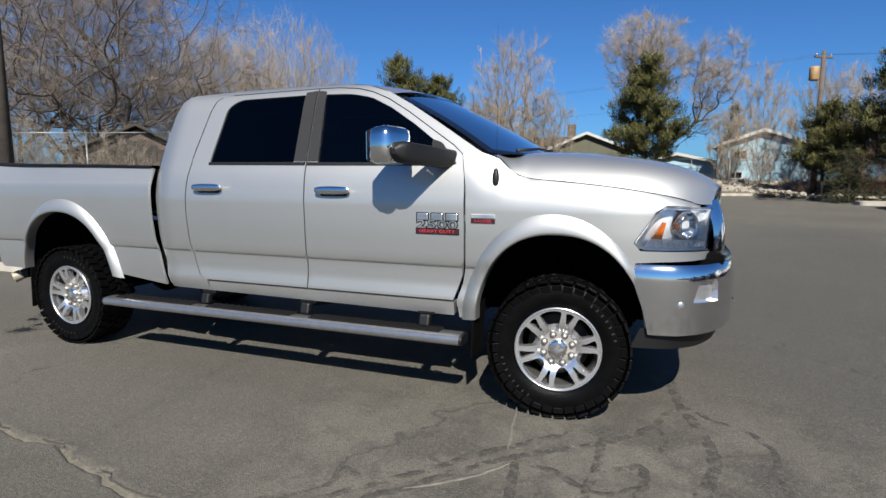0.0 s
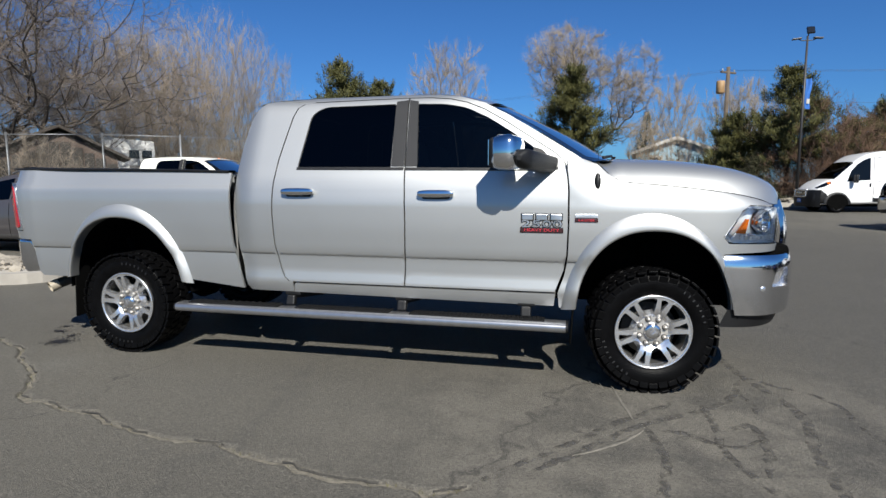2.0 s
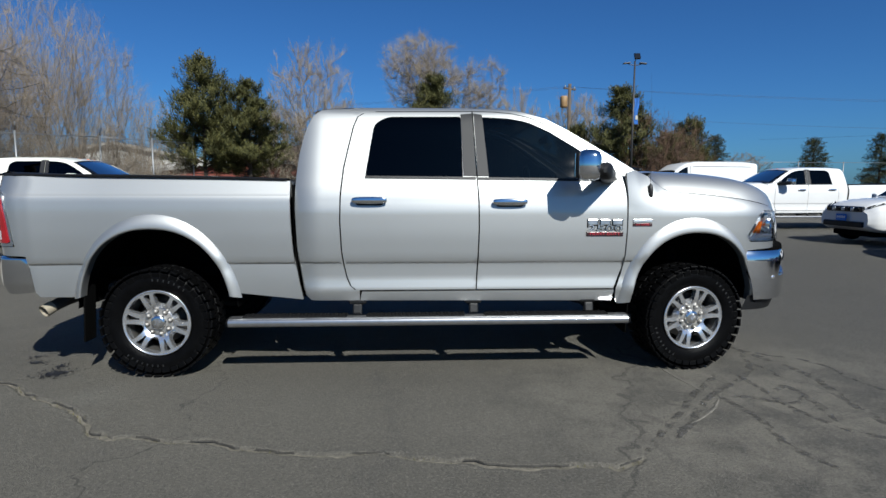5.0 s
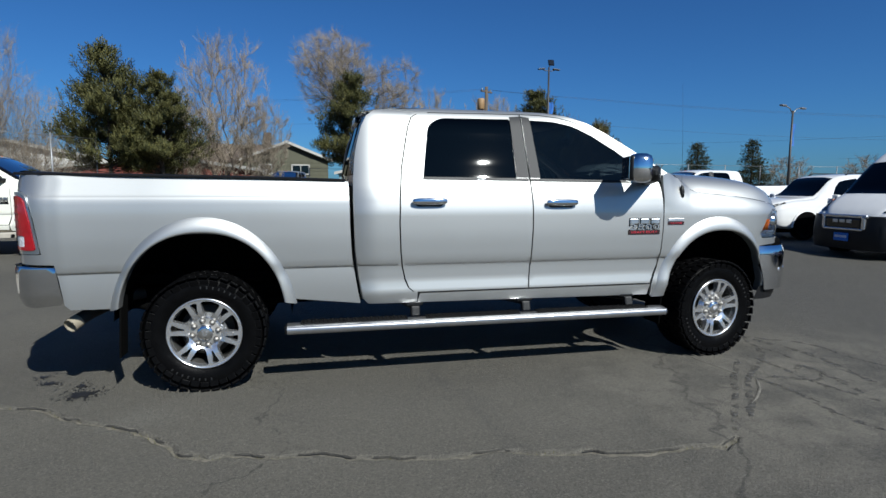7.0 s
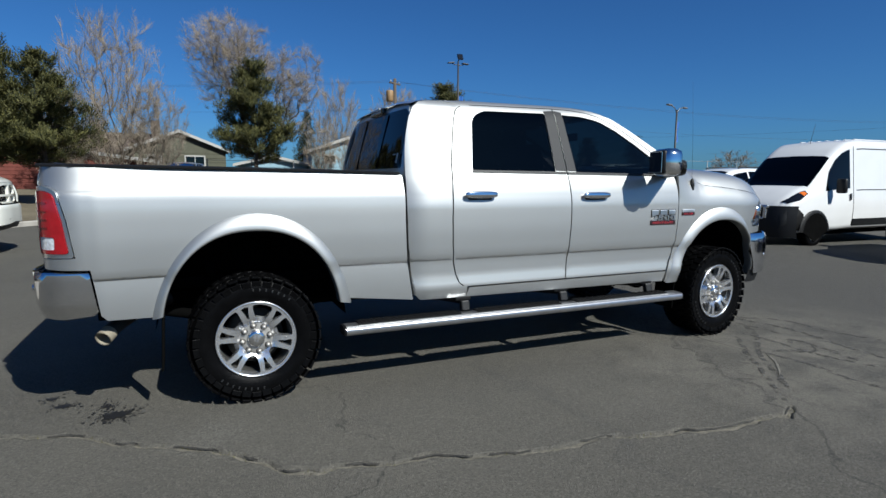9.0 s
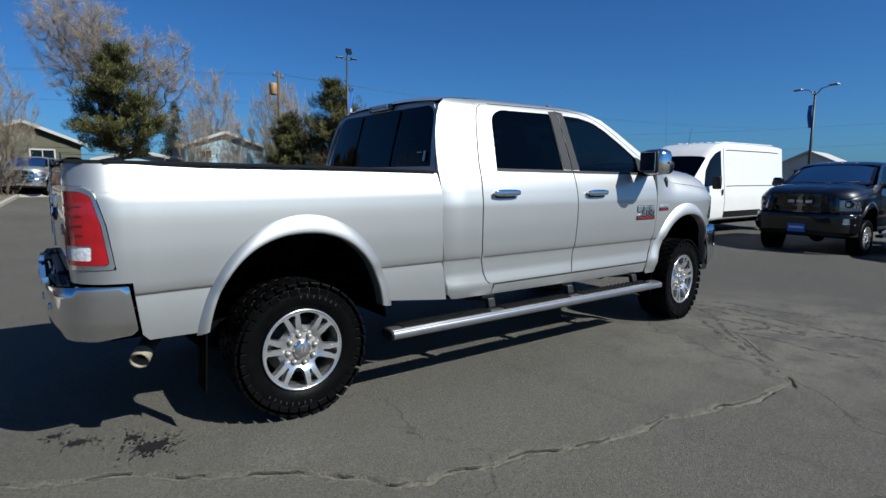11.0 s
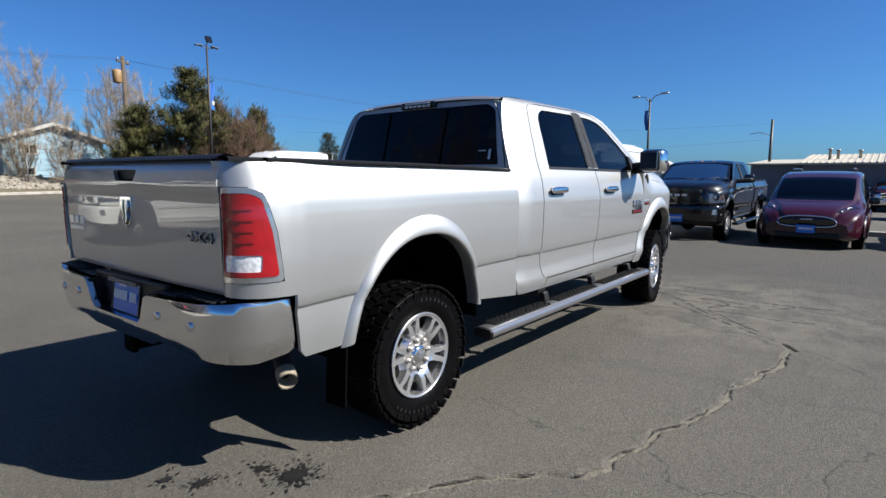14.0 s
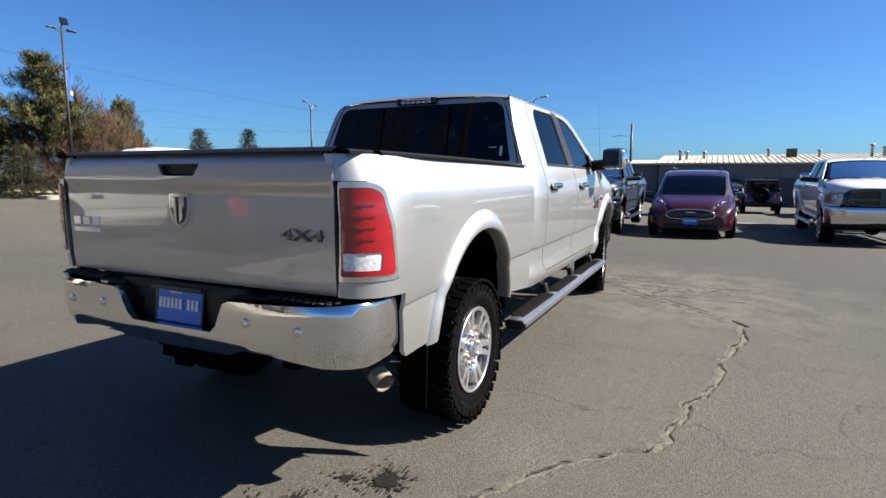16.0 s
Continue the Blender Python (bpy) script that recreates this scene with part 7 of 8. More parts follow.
SMALL_SPEC = dict(windows=[[(1.02, 0.52), (1.95, 0.515), (1.75, 0.58), (1.52, 0.655), (1.02, 0.67)], [(0.12, 0.525), (0.96, 0.52), (0.96, 0.672), (0.12, 0.665)], [(-0.60, 0.55), (0.05, 0.53), (0.05, 0.66), (-0.35, 0.64)]], gaps=[0.99, 0.08, 2.1],
                  lamp=[(3.0, 0.54), (3.22, 0.56), (3.26, 0.72), (3.05, 0.66)], strip=[(3.06, 0.57), (3.2, 0.6), (3.2, 0.66), (3.1, 0.63)], tail=[(-0.795, 0.42), (-0.46, 0.42), (-0.50, 0.56), (-0.785, 0.56)], mirror=(1.98, 1.02), hw=0.89,
                  rail=(-0.3, 1.2, 0.55, 1.57), screen=[(1.68, 0.80), (2.35, 0.80), (2.42, 0.9), (2.44, 1.0), (1.64, 1.0), (1.64, 0.9)], backlight=[(-0.765, 0.80), (-0.36, 0.80), (-0.34, 1.0), (-0.78, 1.0)],
                  arch="pewter", arch_lip=0.10, sill="pewter", rail_mat="pewter")

WHITE_SWAP = {"silver": "white", "badge_red": "badge_grey", "badge_dark": "badge_grey", "windshield": "glass_front", "@grille": "black_gloss", "@grille_side": "black_gloss"}
SKIP = ("step_grip", "step_pad", "board_pad", "leaf_spring", "damper", "cab_gap", "badge_", "engine_", "antenna", "gate_badge", "gate_model", "mud", "front_flap")
place_ram("pickup_truck", "cream white crew cab pickup truck with black wheels", Matrix.Translation((-8.5, 8.5, 0)), {"silver": "cream", "chrome": "cream", "reverse": "black_gloss"}, ("badge_number", "badge_duty", "badge_strip", "engine_", "antenna", "running", "board_pad", "bracket"), "black_gloss", "parked vehicles", False)
dually = place_ram("pickup_truck", "dark blue heavy pickup truck with a black grille", flip_to(12.9, 1.05, 4.077), {"silver": "navy", "chrome": "black_gloss", "windshield": "glass_dark"}, SKIP, "alloy", "parked vehicles", False)
place_ram("pickup_truck", "white crew cab pickup truck with a chrome bumper", flip_to(12.95, -5.4, 4.077), WHITE_SWAP, SKIP, "alloy", "parked vehicles", False)
place_ram("pickup_truck", "white crew cab pickup truck beside the van", flip_to(13.15, 13.65, 4.077), WHITE_SWAP, SKIP, "alloy", "parked vehicles", False)
place_ram("pickup_truck", "silver pickup truck parked near the far kerb", Matrix.Translation((-1.2, 31.1, 0.30)) @ Matrix.Rotation(radians(-104), 4, "Z") @ Matrix.Translation((-4.0, 0, 0)), {}, SKIP, "alloy", "parked vehicles", False)
for z in (0.62,):
    for ob in (dually,):
        dealer_plate(ob, 5.06, z)
        blocks = Geo()
        for i in range(3):
            blocks.box((4.985, -0.17 + i * 0.17, 1.175), (0.02, 0.12, 0.06), 0.004)
        part("grille_blocks", blocks, M["badge_grey"], ob)
van("cargo_van", "white high-roof cargo van with black bumper", flip_to(12.85, 4.80, 4.0))
van("cargo_van", "white high-roof cargo van with black side trim", Matrix.Translation((14.0, 22.6, 0.09)) @ Matrix.Rotation(radians(5.5) + math.pi, 4, "Z") @ Matrix.Scale(0.99, 4) @ Matrix.Translation((-4.0, 0, 0)))
hatch("minivan", "dark red minivan with a chrome-ringed grille", "minivan", flip_to(12.95, -1.65, 3.09), "maroon", MINIVAN, minivan_front, (0.0, 3.09, 0.36), MINIVAN_SPEC)
hatch("sport_utility", "white sport utility vehicle with a slotted grille", "car", flip_to(13.6, 8.4, 2.92), "white", SUV, suv_front, (0.0, 2.92, 0.38), SUV_SPEC)
hatch("small_wagon", "grey brown small wagon with grey lower trim", "car", Matrix.Translation((-6.2, 4.85, 0)) @ Matrix.Rotation(math.pi, 4, "Z"), "bronze", SMALL, no_front, (0.0, 2.6, 0.33), SMALL_SPEC)


def boxy_off_roader(label, m, paint):
    """Boxy off-road vehicle, rear axle at the origin; only its back and side are seen."""
    top = thing("off_road_vehicle", label, "car", m, "parked vehicles")
    tub = Geo().prism(rounded([(-0.80, 0.55), (3.10, 0.55), (3.10, 1.02), (1.95, 1.15), (-0.80, 1.15)], 0.06), lambda x, z: (x, -0.78, z), lambda x, z: (x, 0.78, z))
    body = part("body", tub, M[paint], top)
    cab = Geo().prism(rounded([(-0.76, 1.15), (1.75, 1.15), (1.40, 1.80), (-0.70, 1.80)], 0.07), lambda x, z: (x, -0.72, z), lambda x, z: (x, 0.72, z))
    part("hardtop", cab, M["black_plastic"], top, "black hardtop")
    part("rear_window", Geo().box((-0.755, 0, 1.48), (0.03, 1.1, 0.40), 0.03), M["glass_dark"], top)
    for s in (-1, 1):
        part("side_window", Geo().box((0.35, -0.725 * s, 1.46), (1.5, 0.03, 0.38), 0.03), M["glass_dark"], top)
        part("tail_lamp", Geo().box((-0.83, -0.66 * s, 0.95), (0.08, 0.16, 0.24), 0.02), M["red_lens"], top)
        part("door_mirror", Geo().box((1.55, -0.92 * s, 1.22), (0.12, 0.2, 0.2), 0.04, smooth=True), M["black_plastic"], top)
        for x in (0.0, 2.45):
            fl = [(x + 0.50 * math.cos(math.pi * k / 12), 0.48 + 0.42 * math.sin(math.pi * k / 12)) for k in range(13)]
            part("wheel_arch_flare", Geo().tube([(px, -0.86 * s, pz) for px, pz in fl], 0.07, 6), M["black_plastic"], top)
            mm = Matrix.Translation((x, -0.80 * s, 0.40)) @ Matrix.Rotation(0 if s > 0 else math.pi, 4, "Z")
            light_wheel(top, mm, 0.40, 0.26, "black_gloss")
    part("rear_bumper", Geo().box((-0.92, 0, 0.58), (0.20, 1.6, 0.18), 0.04), M["black_plastic"], top)
    spare = part("spare_wheel", Geo().lathe([(0.05, -1.14), (0.24, -1.15), (0.27, -1.12), (0.38, -1.13), (0.40, -1.06), (0.40, -0.92), (0.30, -0.90)], 28, "x", (0, 0.05, 1.02)), M["rubber"], top, "black spare wheel on the tailgate")
    part("spare_rim", Geo().lathe([(0.0, -1.13), (0.22, -1.135), (0.24, -1.10)], 20, "x", (0, 0.05, 1.02)), M["black_gloss"], spare)
    part("underbody", Geo().box((1.2, 0, 0.48), (3.6, 1.2, 0.16), 0.03), M["black_matte"], top)
    return top


boxy_off_roader("blue boxy off-road vehicle with rear spare wheel", Matrix.Translation((31.0, -4.3, lot_z(32, -4.3))), "blue")
place_ram("pickup_truck", "dark red pickup truck far across the lot", flip_to(44.0, -3.1, 4.077), {"silver": "maroon", "windshield": "glass_dark"}, SKIP, "alloy", "parked vehicles", False)
hatch("sport_utility", "white boxy off-road vehicle far across the lot", "car", Matrix.Translation((25.2, -1.2, lot_z(26.6, -1.2))), "white", SUV, suv_front, (0.0, 2.92, 0.40), SUV_SPEC)
place_ram("pickup_truck", "white pickup truck far across the lot", Matrix.Translation((27.5, -7.2, lot_z(29.5, -7.2))), WHITE_SWAP, SKIP, "alloy", "parked vehicles", False)

# ---- trees ----
M["bark"] = plain("grey_brown_bark", (0.078, 0.06, 0.045), 0.95, vary=0.3, scale=5, bump=0.8, bump_scale=18)
M["bark_dark"] = plain("dark_bark", (0.034, 0.027, 0.021), 0.95, vary=0.3, scale=5, bump=0.8, bump_scale=18)
M["twig"] = plain("bare_twigs", (0.20, 0.165, 0.125), 0.9, vary=0.3, scale=1.2)
M["twig_pale"] = plain("pale_bare_twigs", (0.25, 0.205, 0.152), 0.9, vary=0.3, scale=1.2)
M["twig_grey"] = plain("purple_grey_twigs", (0.175, 0.142, 0.115), 0.9, vary=0.3, scale=1.2)
M["twig_red"] = plain("reddish_bare_twigs", (0.135, 0.080, 0.052), 0.9, vary=0.3, scale=1.2)


def needles(name, a, b):
    m, nt, bs = material(name)
    oi = nt.nodes.new("ShaderNodeNewGeometry")
    mix = nt.nodes.new("ShaderNodeMix")
    mix.data_type = "RGBA"
    mix.inputs["A"].default_value, mix.inputs["B"].default_value = (*a, 1), (*b, 1)
    nt.links.new(oi.outputs["Random Per Island"], mix.inputs["Factor"])
    nt.links.new(mix.outputs["Result"], bs.inputs["Base Color"])
    bs.inputs["Roughness"].default_value = 0.7
    bs.inputs["Specular IOR Level"].default_value = 0.3
    return m


M["pine"] = needles("pine_needles", (0.024, 0.029, 0.008), (0.105, 0.098, 0.028))
M["spruce"] = needles("spruce_needles", (0.018, 0.0252, 0.0108), (0.048, 0.051, 0.0216))
M["juniper"] = needles("juniper_scales", (0.0168, 0.0204, 0.0084), (0.045, 0.042, 0.018))


def spindle(g, p, q, r0, r1, seg=3):
    d = (q - p)
    if d.length < 1e-5:
        return
    d.normalize()
    s = d.orthogonal().normalized()
    t = d.cross(s)
    vs = []
    for c, r in ((p, r0), (q, r1)):
        for k in range(seg):
            a = 2 * math.pi * k / seg
            vs.append(c + s * (math.cos(a) * r) + t * (math.sin(a) * r))
    g.add(vs, [(k, (k + 1) % seg, seg + (k + 1) % seg, seg + k) for k in range(seg)])


def bare_tree(seed, blobs, count, roots=((0, 0),), direct=0.3, low=0.0, tip=0.007, sprigs=7, reach=0.8, rise=0.25, thin=0.0045, power=0.43):
    """Wood and twig meshes of a leafless tree: boughs reach out to fill the crown's rounded masses, then run out into sprigs and twigs."""
    rng = random.Random(seed)
    size = [b[3] * b[4] * b[5] for b in blobs]
    ends = []
    while len(ends) < count:
        b = rng.choices(blobs, size)[0]
        v = Vector((rng.gauss(0, 1), rng.gauss(0, 1), rng.gauss(0, 1))).normalized() * rng.random() ** 0.40
        p = Vector((b[0] + v.x * b[3], b[1] + v.y * b[4], b[2] + v.z * b[5]))
        p *= 1 + 0.10 * noise.noise(p * 0.6)
        if p.z > low:
            ends.append(p)
    nodes = np.zeros((count + 60, 3))
    way, parent = np.full(count + 60, 1e9), []
    for x, y in roots:
        base = len(parent)
        lean = Vector((x, y, 0)) * 0.5
        for k in range(4):
            q = Vector((x, y, 0)) + lean * (k / 3) ** 1.3 + Vector((rng.gauss(0, 0.05), rng.gauss(0, 0.05), (low * 0.85 + 0.5) * k / 3))
            nodes[len(parent)] = q
            way[len(parent)] = q.z
            parent.append(base + k - 1 if k else -1)
    trunk_end = len(parent)
    ends.sort(key=lambda p: p.length)
    for p in ends:
        n = len(parent)
        gap = np.linalg.norm(nodes[:n] - np.array(p), axis=1)
        cost = gap + direct * way[:n] + np.maximum(0.0, nodes[:n, 2] - p.z) * 0.6
        k = int(cost.argmin())
        nodes[n] = p
        way[n] = way[k] + gap[k]
        parent.append(k)
    n = len(parent)
    load = np.ones(n)
    for k in range(n - 1, 0, -1):
        if parent[k] >= 0:
            load[parent[k]] += load[k]
    wood, fine = Geo(), Geo()
    for k in range(n):
        p = Vector(nodes[k])
        j = parent[k]
        if j < 0:
            continue
        q = Vector(nodes[j])
        d = p - q
        r1, r0 = tip * load[k] ** power, tip * min(load[j], load[k] * 1.6 + 1) ** power
        bend = Vector((rng.gauss(0, 0.09), rng.gauss(0, 0.07), -0.10 * math.hypot(d.x, d.y) * (load[k] < 60))) * min(1.0, d.length)
        stops = [q, q.lerp(p, 0.35) + bend, q.lerp(p, 0.7) + bend * 0.8, p] if d.length > 0.5 else [q, p]
        for i in range(len(stops) - 1):
            u0, u1 = i / (len(stops) - 1), (i + 1) / (len(stops) - 1)
            spindle(wood, stops[i], stops[i + 1], r0 + (r1 - r0) * u0, r0 + (r1 - r0) * u1, 8 if load[k] > 200 else 5 if load[k] > 20 else 3)
        if k < trunk_end or load[k] > 45:
            continue
        d.normalize()
        out = Vector((p.x, p.y, 0)) * 0.06
        for i in range(sprigs):
            u = rng.random() ** 0.7 * (len(stops) - 1)
            j = min(int(u), len(stops) - 2)
            base = stops[j].lerp(stops[j + 1], u - j)
            nd = (d * 0.7 + out + Vector((rng.gauss(0, 0.55), rng.gauss(0, 0.55), rng.gauss(0, 0.45) + rise))).normalized()
            far = reach * rng.uniform(0.45, 1.15)
            mid = base + nd * far * 0.5 + Vector((rng.gauss(0, 0.05), rng.gauss(0, 0.05), rng.gauss(0, 0.04))) * reach
            end = base + nd * far + Vector((0, 0, 0.10 * rise * far))
            spindle(fine, base, mid, thin * 1.3, thin, 3)
            f = (end - mid).normalized()
            s1 = f.orthogonal().normalized() * thin
            s2 = f.cross(s1)
            vs, fs = [mid + s1, mid - s1 * 0.5 + s2 * 0.87, mid - s1 * 0.5 - s2 * 0.87, end], [(0, 1, 3), (1, 2, 3), (2, 0, 3)]
            for a in (base, base.lerp(mid, 0.6), mid, mid.lerp(end, 0.5)):
                t = a + (nd * 0.9 + Vector((rng.gauss(0, 0.6), rng.gauss(0, 0.6), rng.gauss(0, 0.5) + rise * 0.6))).normalized() * far * rng.uniform(0.3, 0.65)
                w = Vector((rng.gauss(0, 1), rng.gauss(0, 1), rng.gauss(0, 0.4))).normalized() * thin
                fs.append((len(vs), len(vs) + 1, len(vs) + 2))
                vs += [a - w, a + w, t]
            fine.add(vs, fs, smooth=False)
    return wood.mesh("trunk", M["bark"]), fine.mesh("crown", M["twig"])


def conifer(seed, height, width, kind="pine"):
    """Trunk with limbs, and a crown of many needle tufts."""
    rng = random.Random(seed)
    wood, crown = Geo(), Geo()
    spindle(wood, Vector((0, 0, -0.1)), Vector((0, 0, height * 0.96)), 0.02 * height, 0.01, 8)
    tufts = 0
    n = int(height * (23 if kind == "pine" else 26))
    for i in range(n):
        t = (i + rng.random()) / n
        z = height * ((0.25 if kind == "pine" else 0.05) + (0.75 if kind == "pine" else 0.94) * t)
        f = (1 - t)
        if kind == "pine":
            reach = width / 2 * (0.10 + 0.95 * min(1.0, f * 1.15) ** 0.70) * rng.uniform(0.55, 1.12) * (0.72 if t < 0.12 else 1)
            rise = rng.uniform(0.05, 0.50)
        else:
            reach = width / 2 * (f ** 0.85 * 0.95 + 0.05) * rng.uniform(0.75, 1.1)
            rise = rng.uniform(-0.25, 0.12)
        a = rng.uniform(0, 2 * math.pi)
        d = Vector((math.cos(a), math.sin(a), rise)).normalized()
        p0, p1 = Vector((0, 0, z)), Vector((0, 0, z)) + d * reach
        spindle(wood, p0, p1, 0.012 + 0.008 * f * height * 0.3, 0.006, 4)
        m = max(3, int(reach / (0.19 if kind == "pine" else 0.13)))
        for j in range(m):
            s = 0.25 + 0.78 * (j + rng.random()) / m
            c = p0.lerp(p1, min(s, 1.02)) + Vector((rng.gauss(0, 0.13), rng.gauss(0, 0.13), rng.gauss(0, 0.09) + (0.05 if kind == "pine" else -0.06)))
            for q in range(2 if kind == "pine" else 5):
                cc = c + Vector((rng.gauss(0, 0.10), rng.gauss(0, 0.10), rng.gauss(0, 0.08)))
                if kind == "pine":
                    candle(crown, cc, (d * 0.55 + Vector((rng.gauss(0, 0.25), rng.gauss(0, 0.25), 0.85))).normalized(), rng.uniform(0.30, 0.58), rng)
                else:
                    tuft(crown, cc, (d + Vector((rng.gauss(0, 0.5), rng.gauss(0, 0.5), 0.35 + rng.gauss(0, 0.3)))).normalized(), rng.uniform(0.10, 0.17), rng)
    return wood.mesh("trunk", M["bark_dark"]), crown.mesh("crown", M[kind])


def tuft(g, c, d, size, rng):
    """A brush of needles: a spray of narrow blades from one point."""
    s = d.orthogonal().normalized()
    t = d.cross(s)
    vs, fs = [c - d * size * 0.35], []
    n = 7
    for k in range(n):
        a = 2 * math.pi * k / n + rng.uniform(-0.3, 0.3)
        w = s * math.cos(a) + t * math.sin(a)
        u = s * -math.sin(a) + t * math.cos(a)
        tip = c + d * size * rng.uniform(0.3, 0.9) + w * size * rng.uniform(0.4, 0.75)
        vs += [tip - u * size * 0.065, tip + u * size * 0.065]
        fs.append((0, 1 + 2 * k, 2 + 2 * k))
    g.add(vs, fs, smooth=False)


def candle(g, c, d, size, rng):
    """An upright pine shoot: whorls of long needles round a short stem, narrowing to its tip."""
    s = d.orthogonal().normalized()
    t = d.cross(s)
    vs, fs = [], []
    for ring in range(4):
        root = c + d * size * 0.24 * ring
        n = (6, 6, 5, 3)[ring]
        for k in range(n):
            a = 2 * math.pi * (k + 0.5 * ring) / n + rng.uniform(-0.35, 0.35)
            w = s * math.cos(a) + t * math.sin(a)
            u = s * -math.sin(a) + t * math.cos(a)
            end = root + d * size * rng.uniform(0.16, 0.34) + w * size * (0.34, 0.34, 0.27, 0.13)[ring] * rng.uniform(0.75, 1.2)
            b = len(vs)
            vs += [root, end - u * size * 0.045, end + u * size * 0.045]
            fs.append((b, b + 1, b + 2))
    g.add(vs, fs, smooth=False)


def plant(name, label, meshes, x, y, turn=0.0, scale=1.0, wide=None, twig=None, bark=None, group="trees", z=None):
    m = Matrix.Translation((x, y, (min(verge_z(x, y), 0.4) if z is None else z) - 0.1)) @ Matrix.Rotation(radians(turn), 4, "Z") @ Matrix.Diagonal(((wide or scale), (wide or scale), scale, 1))
    top = thing(name, label, "tree", m, group)
    for nm, mesh, swap in (("trunk", meshes[0], bark), ("crown", meshes[1], twig)):
        ob = new(nm, mesh)
        ob.parent = top
        if swap:
            ob.material_slots[0].link = "OBJECT"
            ob.material_slots[0].material = M[swap]
        if nm == "crown":
            ob["kind"] = "stuff"
    return top


COTTON_R = bare_tree(12, ((-3.0, 0.6, 8.6, 2.4, 2.4, 3.0), (1.6, -0.4, 9.9, 3.5, 3.2, 3.6), (-3.2, -0.5, 5.6, 1.6, 1.6, 1.4)), 620, direct=0.42, low=3.2, tip=0.0085, sprigs=15, reach=0.9, rise=0.10, thin=0.0062, power=0.47)
COTTON_B = bare_tree(8, ((0, 0, 8.0, 6.8, 6.8, 5.2), (3.0, 1.0, 4.6, 5.5, 5.0, 2.2), (-3.0, -2.0, 5.0, 4.5, 4.5, 2.2)), 820, ((0, 0), (0.7, 0.3)), direct=0.30, low=2.0, tip=0.0062, sprigs=10, reach=0.95, rise=0.0, thin=0.0042, power=0.48)
UPRIGHT = bare_tree(21, ((0, 0, 5.6, 2.7, 2.7, 3.4), (0, 0, 2.6, 2.2, 2.2, 1.6)), 330, ((0, 0), (0.3, 0.2)), direct=0.75, low=0.9, tip=0.0055, sprigs=14, reach=0.7, rise=0.5, thin=0.0052, power=0.47)
THICKET = bare_tree(31, ((0, 0, 5.6, 5.0, 5.0, 5.3), (0, 0, 2.2, 4.6, 4.6, 2.0)), 760, ((0.5, 0), (-0.4, 0.5), (0.0, -0.7), (-0.9, -0.4), (1.1, 0.7)), direct=0.85, low=0.5, tip=0.0048, sprigs=10, reach=1.05, rise=0.35, thin=0.0042, power=0.46)
SHRUB = bare_tree(41, ((0, 0, 2.2, 2.2, 2.2, 2.2), (0.6, 0, 1.2, 2.2, 2.2, 1.1)), 170, ((0.2, 0), (-0.2, 0.2), (0.1, -0.3)), direct=0.8, low=0.15, tip=0.0045, sprigs=11, reach=0.65, rise=0.3, thin=0.0045)
PINE = conifer(5, 6.4, 4.6)
PINE_B = conifer(9, 7.0, 4.4)
PINE_C = conifer(14, 5.0, 3.2)
SPRUCE = conifer(19, 6.2, 3.6, "spruce")

# big leafless trees and thickets along the fence
plant("cottonwood_tree", "large leafless cottonwood with dark limbs behind the fence", COTTON_B, -17.6, 12.8, 40, 1.05, 0.95, twig="twig_grey", bark="bark_dark")
plant("cottonwood_tree", "large leafless cottonwood with tangled fine twigs", COTTON_B, -22.5, 16.0, 160, 1.15, 1.0, twig="twig_grey", bark="bark_dark")
plant("cottonwood_tree", "large leafless cottonwood with spreading crown", COTTON_B, -30.0, 20.0, 10, 1.1, twig="twig_grey", bark="bark_dark")
plant("cottonwood_tree", "large leafless cottonwood with dark limbs close behind the fence", COTTON_B, -20.5, 11.4, 220, 0.95, 0.9, twig="twig_grey", bark="bark_dark")
for x, y, a, k, w in ((-14.4, 24.0, 0, 0.88, 0.60), (-17.8, 25.0, 70, 1.02, 0.82), (-21.5, 26.0, 200, 1.0, 0.9), (-19.0, 21.5, 130, 0.80, 0.8), (-25.5, 25.0, 300, 1.05, 1.0), (-13.6, 28.5, 250, 0.58, 0.5)):
    plant("thicket_tree", "pale leafless upright thicket tree", THICKET, x, y, a, k, w, twig="twig_pale")
for x, y, a, k in ((-15.5, 11.6, 0, 0.72), (-17.2, 9.7, 70, 0.8), (-14.3, 11.1, 190, 0.62), (-19.6, 10.4, 300, 0.85), (-13.2, 11.2, 120, 0.5), (-18.5, 10.6, 40, 0.8), (-22.5, 9.6, 200, 0.95), (-26, 9, 10, 1.0), (-14.0, 19.0, 260, 0.7), (-12.5, 25.5, 310, 0.8), (-16.5, 29.0, 80, 0.9), (-21.0, 21.5, 150, 0.9), (-24.0, 28.0, 15, 1.0), (-10.5, 21.5, 200, 0.6)):
    plant("shrub", "leafless brown shrub tangle by the fence", SHRUB, x, y, a, k, twig="twig", group="shrubs")
plant("pine_tree", "broad green pine tree at the edge of the lot", PINE, -7.2, 20.3, 20, 0.97, 0.88)
plant("pine_tree", "green pine tree beside a broader pine", PINE_B, -5.3, 20.4, 140, 0.77, 0.86)
plant("leafless_tree", "slender leafless tree with upright twigs", UPRIGHT, -4.2, 28.6, 30, 1.04, 1.0, twig="twig_pale")
plant("leafless_tree", "low leafless tree with upright twigs", UPRIGHT, -1.9, 29.6, 150, 0.70, 0.62)
plant("leafless_tree", "low leafless tree with upright twigs", UPRIGHT, -6.4, 30.6, 250, 0.66, 0.7)
